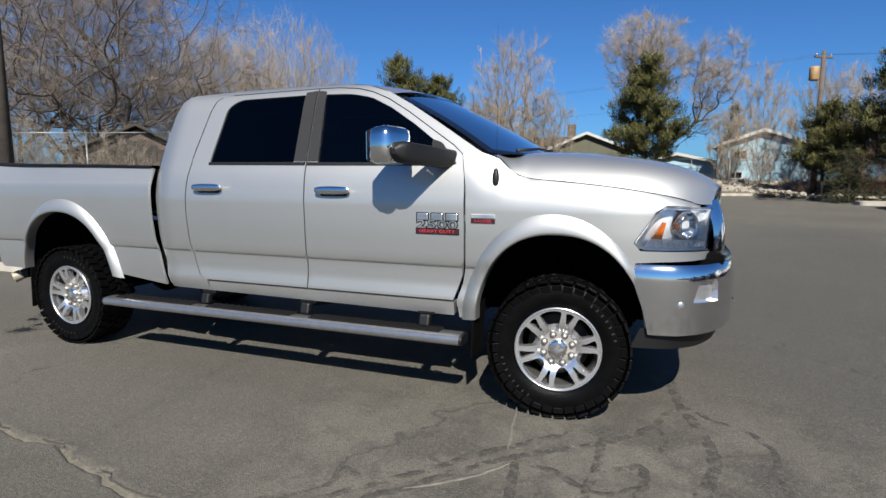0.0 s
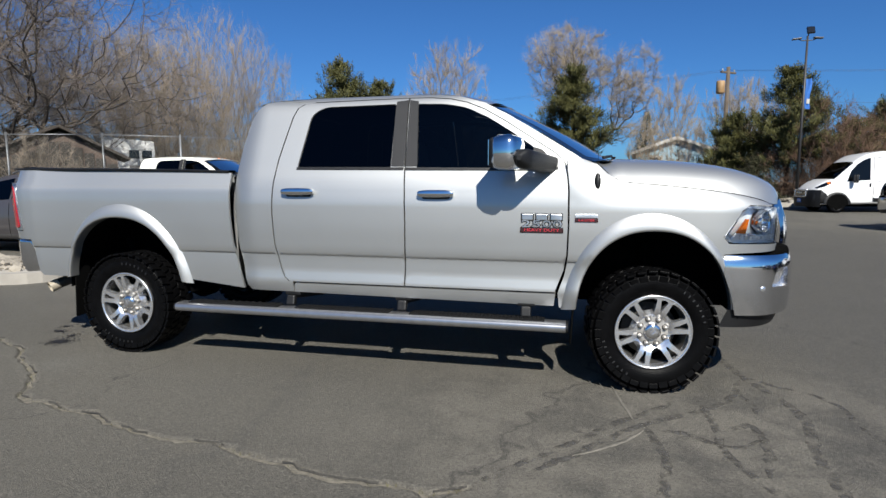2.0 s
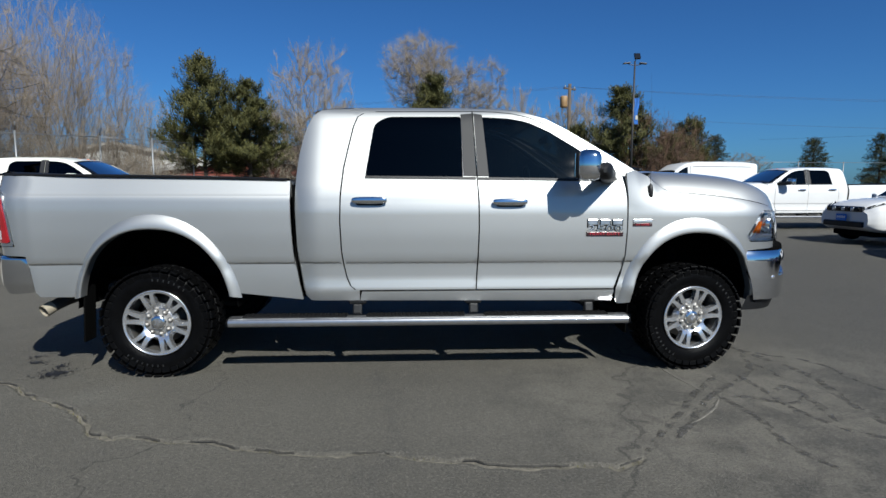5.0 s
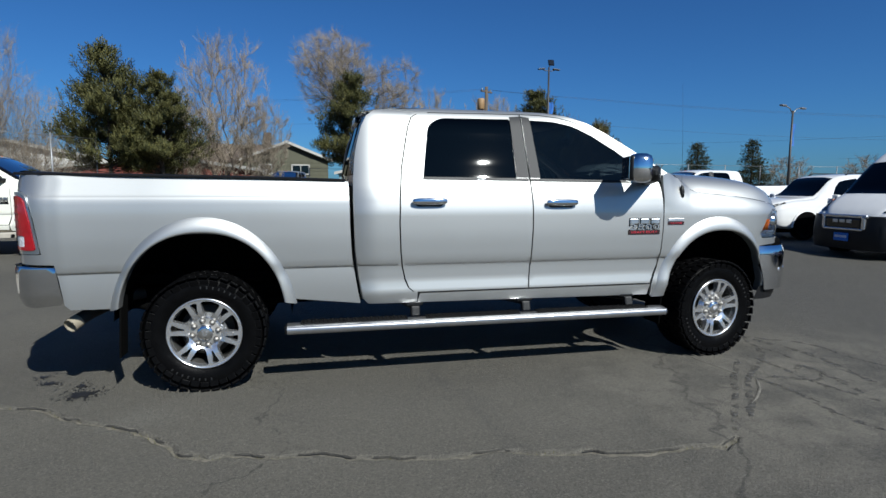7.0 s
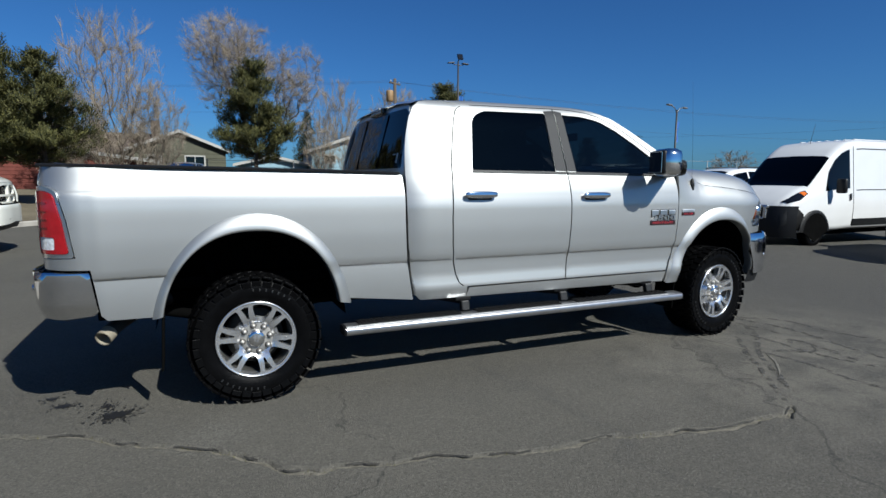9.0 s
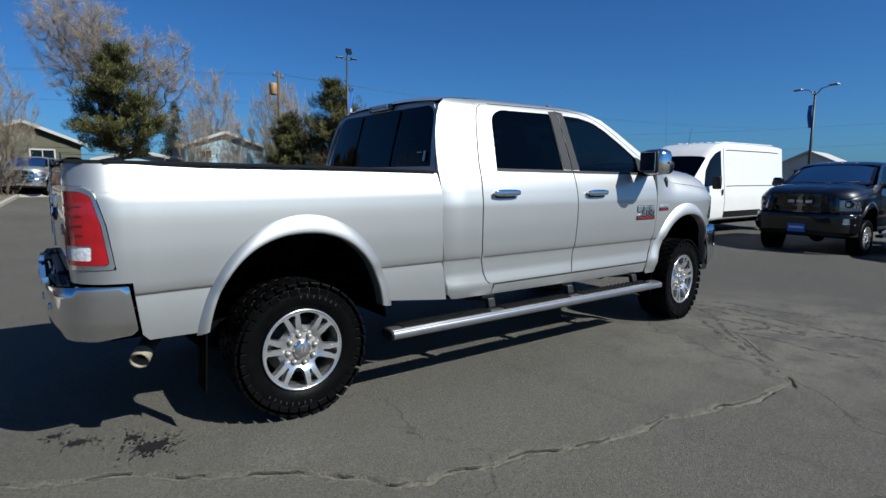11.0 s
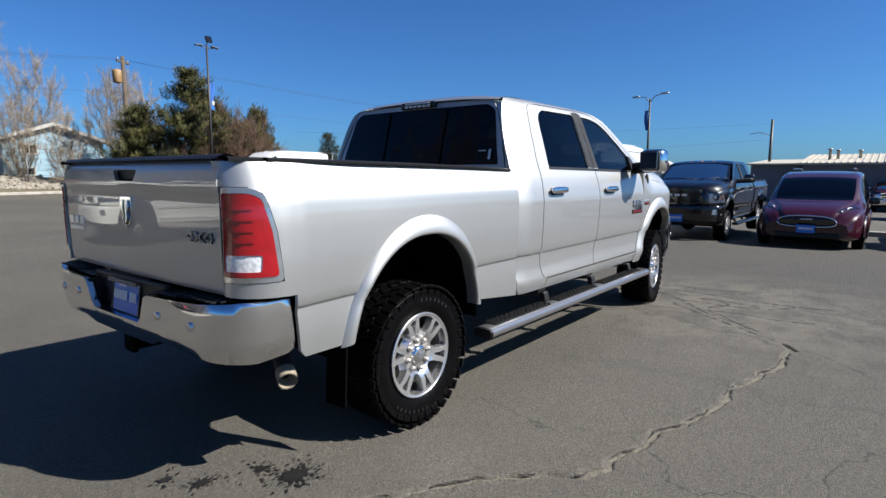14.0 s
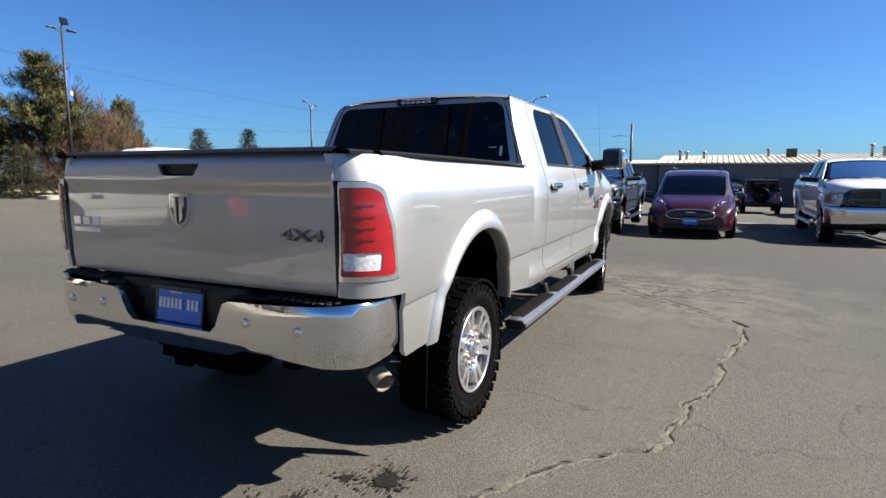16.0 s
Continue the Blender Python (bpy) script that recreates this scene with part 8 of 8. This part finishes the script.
plant("cottonwood_tree", "tall leafless cottonwood with rounded crown behind the houses", COTTON_R, 4.4, 43.4, 200, 1.02, 1.0, twig="twig_pale", bark="bark_dark")
plant("cottonwood_tree", "far leafless cottonwood among the houses", UPRIGHT, -11, 48.0, 20, 1.0, 1.3)
plant("pine_tree", "green pine tree in front of the houses", PINE_B, 3.3, 30.2 + 2.6, 70, 1.13, 1.20)
plant("spruce_tree", "dark conical spruce behind the pines", SPRUCE, 9.6, 50, 0, 1.2, 1.0)
for x, y, a, k in ((12.6, 34.5, 0, 0.84), (15.0, 37.0, 140, 0.88), (9.6, 33.6, 60, 0.50), (10.6, 41.0, 200, 1.0), (8.0, 36.0, 20, 0.62)):
    plant("leafless_tree", "slim pale leafless tree by the blue house", UPRIGHT, x, y, a, k, k * 0.8, twig="twig_pale")
plant("pine_tree", "dark green pine tree beside the lamp pole", PINE_B, 14.3, 28.3, 210, 0.94, 1.15)
plant("pine_tree", "sparse low pine tree at the kerb", PINE_C, 11.9, 29.6, 80, 0.90, 1.0)
plant("pine_tree", "small pine tree behind reddish shrubs", PINE_C, 19.0, 29.2, 10, 0.98, 0.9)
plant("pine_tree", "low pine tree behind the van", PINE_C, 17.4, 28.4, 250, 0.80, 1.1)
for x, y, a, k in ((15.5, 27.6, 0, 1.2), (16.6, 27.6, 120, 1.18), (17.8, 28.2, 240, 1.0), (15.0, 28.6, 80, 1.3), (13.2, 27.9, 60, 0.6), (10.8, 30.2, 20, 0.5), (12.6, 30.2, 20, 0.55)):
    plant("shrub", "leafless reddish brown shrub by the kerb", SHRUB, x, y, a, k, twig="twig_red", group="shrubs")
plant("juniper_bush", "dense dark juniper bush at the kerb", conifer(51, 2.6, 3.0, "juniper"), 12.5, 27.3, 0, 0.95, 0.95, group="shrubs")
plant("spruce_tree", "dark green spruce beyond the lot", SPRUCE, 24.6, 42.5, 0, 1.06, 1.1)
plant("spruce_tree", "dark rounded spruce beyond the lot", SPRUCE, 28.85, 44.5, 50, 0.92, 1.3)
plant("spruce_tree", "dark conical spruce far beyond the lot", SPRUCE, 38.8, 45.5, 90, 0.97, 1.45, z=0)
plant("spruce_tree", "dark conical spruce far beyond the lot", SPRUCE, 44.0, 44.0, 200, 1.02, 1.35, z=0)
for x, y, k in ((52, 48, 0.5), (49, 36, 0.45), (36, 52, 0.5)):
    plant("leafless_tree", "far leafless round tree", UPRIGHT, x, y, x * 7, k * 1.1, k * 2.0, z=0)

# ---- houses ----
M["siding_green"] = plain("olive_siding", (0.069, 0.069, 0.045), 0.8, vary=0.12, scale=2)
M["siding_blue"] = plain("pale_blue_siding", (0.221, 0.338, 0.403), 0.75, vary=0.08, scale=2)
M["siding_red"] = plain("dark_red_siding", (0.12, 0.027, 0.018), 0.8, vary=0.2, scale=2)
M["siding_white"] = plain("white_siding", (0.465, 0.465, 0.45), 0.75, vary=0.1, scale=2)
M["shingle"] = plain("brown_shingle", (0.072, 0.051, 0.039), 0.9, vary=0.3, scale=6, bump=0.4, bump_scale=25)
M["shingle_grey"] = plain("grey_shingle", (0.096, 0.09, 0.087), 0.9, vary=0.25, scale=6, bump=0.4, bump_scale=25)
M["trim_white"] = plain("white_trim", (0.345, 0.3375, 0.315), 0.7)
M["house_glass"] = glass("house_window_glass", (0.05, 0.06, 0.07), 1.5)


def house(label, m, wide, deep, eave, peak, siding, roof, windows, over=0.35, rows=10):
    """Gable front at y = 0 facing -y, middle at x = 0. windows: (x, z, width, height)."""
    top = thing("house", label, "house", m)
    h = wide / 2
    g = Geo()
    g.prism([(-h, 0), (h, 0), (h, eave), (0, peak - 0.1), (-h, eave)], lambda x, z: (x, 0, z), lambda x, z: (x, deep, z))
    wall = part("wall", g, M[siding], top)
    for i in range(rows):
        z = eave * (i + 0.5) / rows
        part("siding_board", Geo().box((0, -0.012, z), (wide, 0.02, eave / rows * 0.86), 0.006), M[siding], wall)
    for s in (-1, 1):
        a, b = Vector((0, -over, peak)), Vector((s * (h + over), -over, eave - over * (peak - eave) / h))
        n = Vector((0, 0, 0.12))
        g = Geo()
        g.add([a, b, b + Vector((0, deep + 2 * over, 0)), a + Vector((0, deep + 2 * over, 0)), a + n, b + n, b + n + Vector((0, deep + 2 * over, 0)), a + n + Vector((0, deep + 2 * over, 0))],
              [(0, 1, 2, 3), (7, 6, 5, 4), (0, 4, 5, 1), (1, 5, 6, 2), (2, 6, 7, 3), (3, 7, 4, 0)], smooth=False)
        rf = part("roof", g, M[roof], top)
        g = Geo()
        g.add([a + Vector((0, -0.02, -0.08)), b + Vector((0, -0.02, -0.08)), b + Vector((0, -0.02, 0.13)), a + Vector((0, -0.02, 0.13))], [(0, 1, 2, 3)], smooth=False)
        part("fascia", g, M["trim_white"], rf)
    for x, z, w, hh in windows:
        fr = Geo()
        for dx in (-w / 2, w / 2):
            fr.box((x + dx, -0.05, z), (0.09, 0.08, hh + 0.09))
        for dz in (-hh / 2, hh / 2):
            fr.box((x, -0.05, z + dz), (w, 0.08, 0.09))
        fr.box((x, -0.05, z), (0.05, 0.06, hh))
        wn_ = part("window", fr, M["trim_white"], top)
        part("pane", Geo().box((x, -0.02, z), (w, 0.02, hh)), M["house_glass"], wn_)
    return top


house("olive green house with a low gable and white trim", Matrix.Translation((-1.2, 40.2, 0.35)) @ Matrix.Rotation(radians(4), 4, "Z"), 6.2, 9, 3.1, 4.35, "siding_green", "shingle", [(1.0, 2.3, 1.3, 0.7), (-1.6, 2.3, 0.9, 0.7)])
house("pale blue house with a low gable roof", Matrix.Translation((10.2, 37.0, 0.35)) @ Matrix.Rotation(radians(-6), 4, "Z"), 5.2, 9, 3.1, 4.0, "siding_blue", "shingle_grey", [(-1.3, 2.5, 0.8, 0.55), (-1.5, 1.2, 0.8, 0.45)])
house("low pale blue wing with a brown roof", Matrix.Translation((5.2, 40.0, 0.35)) @ Matrix.Rotation(radians(-6), 4, "Z"), 5.0, 6, 2.1, 2.7, "siding_blue", "shingle", [(0.6, 1.3, 0.9, 0.6), (-1.2, 1.3, 0.9, 0.6)])
house("brown-roofed wing of the olive green house", Matrix.Translation((-2.2, 43.6, 0.35)) @ Matrix.Rotation(radians(94), 4, "Z"), 5.0, 7.5, 3.0, 4.25, "siding_green", "shingle", [])
house("dark red house with a brown shingle roof", Matrix.Translation((-8.5, 33.5, 0.3)) @ Matrix.Rotation(radians(8), 4, "Z"), 12.0, 7, 2.1, 2.9, "siding_red", "shingle", [(2.5, 1.3, 1.2, 0.8), (-3.2, 1.3, 1.2, 0.8)])
house("white house half hidden by bare trees", Matrix.Translation((-18.0, 34.0, 0.3)) @ Matrix.Rotation(radians(18), 4, "Z"), 11.0, 7, 2.8, 3.9, "siding_white", "shingle_grey", [(2.5, 1.6, 1.2, 0.9), (-2.2, 1.6, 1.2, 0.9)])
house("small white shed across the lot", Matrix.Translation((50.0, 15.4, 0)) @ Matrix.Rotation(radians(-80), 4, "Z"), 4.2, 7, 2.5, 3.5, "siding_white", "trim_white", [(0.0, 1.2, 2.0, 1.8)])
part("chimney", Geo().box((-1.4, 3.0, 4.6), (0.6, 0.6, 1.4), 0.02), M["shingle"], bpy.data.objects["house"])

# leaning shed roof and travel trailer behind the fence
# weathered brown, lowered further: the twigs' shadow is put into the plank colour
M["old_plank"] = plain("weathered_shaded_plank", (0.028, 0.024, 0.019), 0.9, vary=0.3, scale=5)
shed = thing("shed", "weathered dark brown shed with a slanting roof", "shed", Matrix.Translation((-15.3, 13.6, 0.3)) @ Matrix.Rotation(radians(46), 4, "Z"))
side = [(-2.8, -0.4), (1.2, -0.4), (1.2, 2.0), (-0.6, 2.95), (-2.8, 1.95)]
part("wall", Geo().prism(side, lambda x, z: (x, 1.3, z), lambda x, z: (x, -1.3, z)), M["shingle"], shed)
for x, z, turn, length in ((0.5, 2.55, 27.5, 2.5), (-1.85, 2.55, -24.5, 2.7)):
    part("roof", Geo().box((x, 0, z), (length, 3.2, 0.10), 0.02, Matrix.Rotation(radians(turn), 4, "Y")), M["bark_dark"], shed)
for i in range(11):
    x = -2.6 + i * 0.36
    top_z = 2.95 - (x + 0.6) * 0.53 if x > -0.6 else 2.95 + (x + 0.6) * 0.455
    part("plank", Geo().box((x, -1.32, (top_z - 0.5) / 2), (0.33, 0.03, top_z - 0.1), 0.006), M["old_plank"], shed)
trailer = thing("travel_trailer", "white travel trailer with dark windows", "trailer", Matrix.Translation((-17.9, 19.0, 0.62)) @ Matrix.Rotation(radians(47), 4, "Z"))
tb = part("body", Geo().prism(rounded([(-0.4, 0.7), (1.1, 0.7), (1.1, 2.80), (-1.15, 2.95), (-1.0, 2.5)], 0.15), lambda x, z: (x, 3.4, z), lambda x, z: (x, -0.2, z)), M["siding_white"], trailer)
for x in (0.18, 0.74):
    part("window", Geo().box((x, -0.22, 2.15), (0.44, 0.05, 0.40), 0.02), M["house_glass"], tb)
part("stripe", Geo().box((0.5, -0.215, 1.55), (1.1, 0.03, 0.12), 0.005), M["shingle_grey"], tb)
for y in (1.2, 2.1):
    part("wheel", Geo().lathe([(0.0, 1.12), (0.2, 1.13), (0.36, 1.10), (0.36, 0.9)], 20, "x", (0, y, 0.36)), M["rubber"], trailer)
part("packed_earth", Geo().prism(rounded([(-1.6, -0.8), (1.7, -0.8), (1.7, 4.0), (-1.6, 4.0)], 0.6), lambda x, y: (x * 0.9, y * 0.9, 0.02), lambda x, y: (x, y, -0.75)), M["verge"], trailer)

# ---- chain-link fence ----
M["galv"] = plain("galvanised_steel", (0.20, 0.205, 0.21), 0.45, metal=0.6)


def chain_mesh():
    m, nt, b = material("chain_link_wire")
    b.inputs["Base Color"].default_value = (0.10, 0.095, 0.09, 1)
    b.inputs["Metallic"].default_value = 0.2
    b.inputs["Roughness"].default_value = 0.5
    return m


M["wire"] = chain_mesh()


def fence(name, label, pts, height, step=2.4, mesh_on=True):
    top = thing(name, label, "fence")
    wires = Geo()
    for (ax, ay), (bx, by) in zip(pts, pts[1:]):
        a, b = Vector((ax, ay, 0)), Vector((bx, by, 0))
        n = max(1, round((b - a).length / step))
        for i in range(n + 1):
            p = a.lerp(b, i / n)
            z = verge_z(p.x, p.y) - 0.15
            part("post", Geo().tube([(p.x, p.y, z), (p.x, p.y, z + height + 0.12)], 0.032, 8), M["galv"], top)
            if height > 2.5:
                part("barbed_arm", Geo().tube([(p.x, p.y, z + height + 0.10), (p.x + 0.14, p.y - 0.16, z + height + 0.36)], 0.018, 6), M["galv"], top)
        za, zb = verge_z(ax, ay) - 0.15, verge_z(bx, by) - 0.15
        part("top_rail", Geo().tube([(ax, ay, za + height + 0.05), (bx, by, zb + height + 0.05)], 0.015, 6), M["galv"], top)
        if mesh_on:
            L = (b - a).length
            k = 0.13
            count = int(L / k)
            d = (b - a) / L
            for i in range(-int(height / k), count):
                for sgn in (1, -1):
                    s0, s1 = (i * k, i * k + height) if sgn > 0 else (i * k + height, i * k)
                    z0, z1 = 0.05, height
                    lo, hi = max(0.0, min(s0, s1)), min(L, max(s0, s1))
                    if hi - lo < 0.05:
                        continue
                    f = lambda s: z0 + (z1 - z0) * (s - s0) / (s1 - s0)
                    p, q = a + d * lo, a + d * hi
                    p, q = Vector((p.x, p.y, za + f(lo))), Vector((q.x, q.y, zb + f(hi)))
                    spindle(wires, p, q, 0.0035, 0.0035, 3)
    if wires.v:
        tagged(part("wire_mesh", wires, M["wire"], top), kind="stuff")
    return top


fence("chain_link_fence", "tall galvanised chain-link fence along the verge", [(-24.5, 5.9), (-18.5, 7.6), (-13.6, 9.3), (-11.6, 10.9), (-8.6, 14.6), (-7.6, 20.0)], 2.85, 2.5)
fence("chain_link_fence", "low chain-link fence by the houses", [(0.5, 35.2), (6.0, 35.4), (12.5, 34.4)], 1.5, 2.4, False)
fence("chain_link_fence", "far chain-link fence beyond the lot", [(22, 33), (36, 34), (50, 33)], 2.0, 3.5, False)

# ---- poles and lamps ----
M["pole_wood"] = plain("weathered_pole_wood", (0.075, 0.058, 0.043), 0.9, vary=0.25, scale=3)
M["pole_dark"] = plain("dark_painted_steel", (0.021, 0.0198, 0.0198), 0.5)
M["banner"] = plain("blue_banner", (0.012, 0.096, 0.336), 0.7, vary=0.2, scale=3)
M["transformer"] = plain("rusty_tan_paint", (0.252, 0.156, 0.072), 0.6, vary=0.2, scale=8)
lamp = thing("lot_lamp", "tall dark lot lamp with floodlights and blue banner", "street lamp", Matrix.Translation((13.95, 25.7, 0)))
part("base", Geo().lathe([(0.0, 0.5), (0.30, 0.5), (0.30, 0.0)], 16, "z"), M["concrete"], lamp)
part("pole", Geo().tube([(0, 0, 0.4), (0, 0, 8.15)], [0.075, 0.045], 10), M["pole_dark"], lamp)
part("arm", Geo().tube([(-0.40, 0, 8.02), (-0.2, 0, 7.95), (0.2, 0, 7.95), (0.40, 0, 8.02)], 0.022, 8), M["pole_dark"], lamp)
for s in (-1, 1):
    part("lamp_head", Geo().box((0.45 * s, 0, 8.04), (0.40, 0.22, 0.06), 0.02, Matrix.Rotation(radians(6 * s), 4, "Y")), M["pole_dark"], lamp)
part("floodlight", Geo().box((0.10, -0.05, 8.40), (0.34, 0.12, 0.34), 0.03, Matrix.Rotation(radians(-25), 4, "X")), M["black_gloss"], lamp)
part("mast", Geo().tube([(0, 0, 8.1), (0.08, 0, 8.35)], 0.025, 8), M["pole_dark"], lamp)
bn = part("banner", Geo().grid(lambda a, b: (0.06 + 0.24 * a + 0.03 * math.sin(b * 7), 0.04 * math.sin(a * 5 + b * 4), 6.2 - 1.4 * b), 6, 12), M["banner"], lamp)
part("banner_mark", Geo().box((0.19, -0.06, 5.15), (0.13, 0.01, 0.22), 0.004), M["trim_white"], bn)


def street_lamp(label, x, y, h, turn):
    top = thing("street_lamp", label, "street lamp", Matrix.Translation((x, y, 0)) @ Matrix.Rotation(radians(turn), 4, "Z"))
    part("pole", Geo().tube([(0, 0, -0.6), (0, 0, h)], [0.09, 0.05], 8), M["pole_dark"], top)
    for s in (-1, 1):
        part("arm", Geo().tube([(0, 0, h - 0.2), (0.35 * s, 0, h + 0.1), (0.85 * s, 0, h + 0.2)], 0.028, 6), M["galv"], top)
        part("lamp_head", Geo().box((1.05 * s, 0, h + 0.2), (0.5, 0.2, 0.09), 0.035), M["galv"], top)
    b = part("banner", Geo().grid(lambda a, b: (0.08 + 0.30 * a * (1 - 0.3 * b), 0.04 * math.sin(a * 5 + b * 6), h - 0.7 - 1.2 * b), 5, 8), M["banner"], top)
    return top


street_lamp("twin-arm street lamp with a blue banner", 26.5, 21.4, 5.6, 20)
street_lamp("twin-arm street lamp with a blue banner", 33.0, 8.9, 6.0, 70)
pole = thing("utility_pole", "wooden utility pole with a tan transformer", "utility pole", Matrix.Translation((11.7, 30.4, 0)))
part("pole", Geo().tube([(0, 0, 0), (0, 0, 7.75)], [0.15, 0.10], 10), M["pole_wood"], pole)
part("crossarm", Geo().box((0, 0, 7.45), (1.1, 0.1, 0.1), 0.01, Matrix.Rotation(radians(35), 4, "Z")), M["pole_wood"], pole)
part("transformer", Geo().lathe([(0.0, 0.36), (0.20, 0.34), (0.23, 0.28), (0.23, -0.30), (0.18, -0.36), (0, -0.36)], 16, "z", (-0.38, -0.1, 6.65)), M["transformer"], pole)
for dx in (-0.45, 0.0, 0.45):
    part("insulator", Geo().lathe([(0, 0.14), (0.04, 0.12), (0.03, 0.0)], 8, "z", (dx * 0.8, dx * 0.55, 7.50)), M["galv"], pole)
pole2 = thing("utility_pole", "dark wooden utility pole across the lot", "utility pole", Matrix.Translation((51.2, 5.0, 0)))
part("pole", Geo().tube([(0, 0, -1.2), (0, 0, 5.9)], [0.14, 0.10], 8), M["pole_dark"], pole2)
part("lamp_arm", Geo().tube([(0, 0, 4.6), (0.2, 0.9, 4.9), (0.3, 1.7, 4.8)], 0.03, 6), M["galv"], pole2)
pole3 = thing("utility_pole", "wooden utility pole at the edge of the trees", "utility pole", Matrix.Translation((-9.45, 4.3, 0)))
part("pole", Geo().tube([(0, 0, 0), (0, 0, 9.0)], [0.15, 0.11], 10), M["bark_dark"], pole3)


def cable(name, a, b, sag, r=0.005):
    a, b = Vector(a), Vector(b)
    pts = [a.lerp(b, t / 16) - Vector((0, 0, sag * 4 * (t / 16) * (1 - t / 16))) for t in range(17)]
    return tagged(part(name, Geo().tube(pts, r, 4), M["pole_dark"]), "thin black overhead power cable", "cable", "overhead cables")


for k in range(3):
    cable("power_cable", (11.7 + (k - 1) * 0.4, 30.4 + (k - 1) * 0.3, 7.55 - (k == 2) * 1.6), (62, 24 + k, 6.6 - (k == 2) * 1.4), 0.7)
    cable("power_cable", (11.7 + (k - 1) * 0.4, 30.4 + (k - 1) * 0.3, 7.55 - (k == 2) * 1.6), (-34, 52 + k, 9.0 - (k == 2) * 1.4), 0.8)
for k in range(2):
    cable("power_cable", (51.2, 5.0, 5.6 - k * 1.3), (30 + 20 * k, 40, 5.2 - k), 0.5)

# ---- long metal building across the lot ----
M["metal_wall"] = plain("grey_metal_siding", (0.105, 0.113, 0.132), 0.6, vary=0.08, scale=0.7)
M["metal_roof"] = plain("cream_metal_roof", (0.406, 0.371, 0.301), 0.5, vary=0.10, scale=0.8)
M["metal_door"] = plain("dark_overhead_door", (0.036, 0.039, 0.048), 0.6)
hall = thing("metal_building", "long low grey metal building with cream roof", "building", Matrix.Translation((46.0, 2.1, 0)))
hw = part("wall", Geo().box((8.0, -30.0, 0.45), (16.0, 60.0, 3.5), 0.02), M["metal_wall"], hall)
for i in range(60):
    part("wall_rib", Geo().box((-0.02, -0.5 - i * 1.0, 0.45), (0.05, 0.10, 3.46)), M["metal_wall"], hw)
g = Geo()
g.prism([(-0.4, 2.14), (8.0, 2.95), (16.4, 2.14), (16.4, 2.26), (8.0, 3.07), (-0.4, 2.26)], lambda x, z: (x, 0.3, z), lambda x, z: (x, -60.3, z))
rf = part("roof", g, M["metal_roof"], hall)
ribs = Geo()
for i in range(150):
    ribs.box((3.8, 0.1 - i * 0.4, 2.685), (8.4, 0.07, 0.06), 0, Matrix.Rotation(radians(-5.5), 4, "Y"))
tagged(part("roof_ribs", ribs, M["metal_roof"], rf), kind="stuff")
for y, w in ((-10.0, 5.0), (-20.5, 4.0), (-30.0, 4.0)):
    part("overhead_door", Geo().box((-0.06, y, -0.05), (0.08, w, 2.3), 0.01), M["metal_door"], hall)
for x, y, hh in ((2.5, -1.4, 0.75), (2.6, -1.9, 0.65), (3.5, -3.2, 0.55), (5.0, -11.5, 0.5), (4.5, -14.8, 0.9), (4.6, -15.6, 0.7), (3.0, -21.0, 0.6), (5.5, -8.0, 0.6)):
    part("roof_vent", Geo().lathe([(0.0, hh), (0.16, hh), (0.16, hh - 0.12), (0.10, hh - 0.14), (0.10, -0.3)], 10, "z", (x, y, 2.35 + x * 0.097)), M["galv"], hall)
part("roof_unit", Geo().box((5.0, -9.6, 3.1), (0.9, 0.7, 0.7), 0.03), M["shingle"], hall)
annex = thing("metal_building", "low grey metal annex with cream roof", "building", Matrix.Translation((47.5, 2.4, 0)))
part("wall", Geo().box((4.0, 1.6, 0.5), (8.0, 3.4, 3.4), 0.02), M["metal_wall"], annex)
part("roof", Geo().box((4.0, 1.6, 2.45), (8.8, 3.9, 0.12), 0.02, Matrix.Rotation(radians(-3), 4, "Y")), M["metal_roof"], annex)
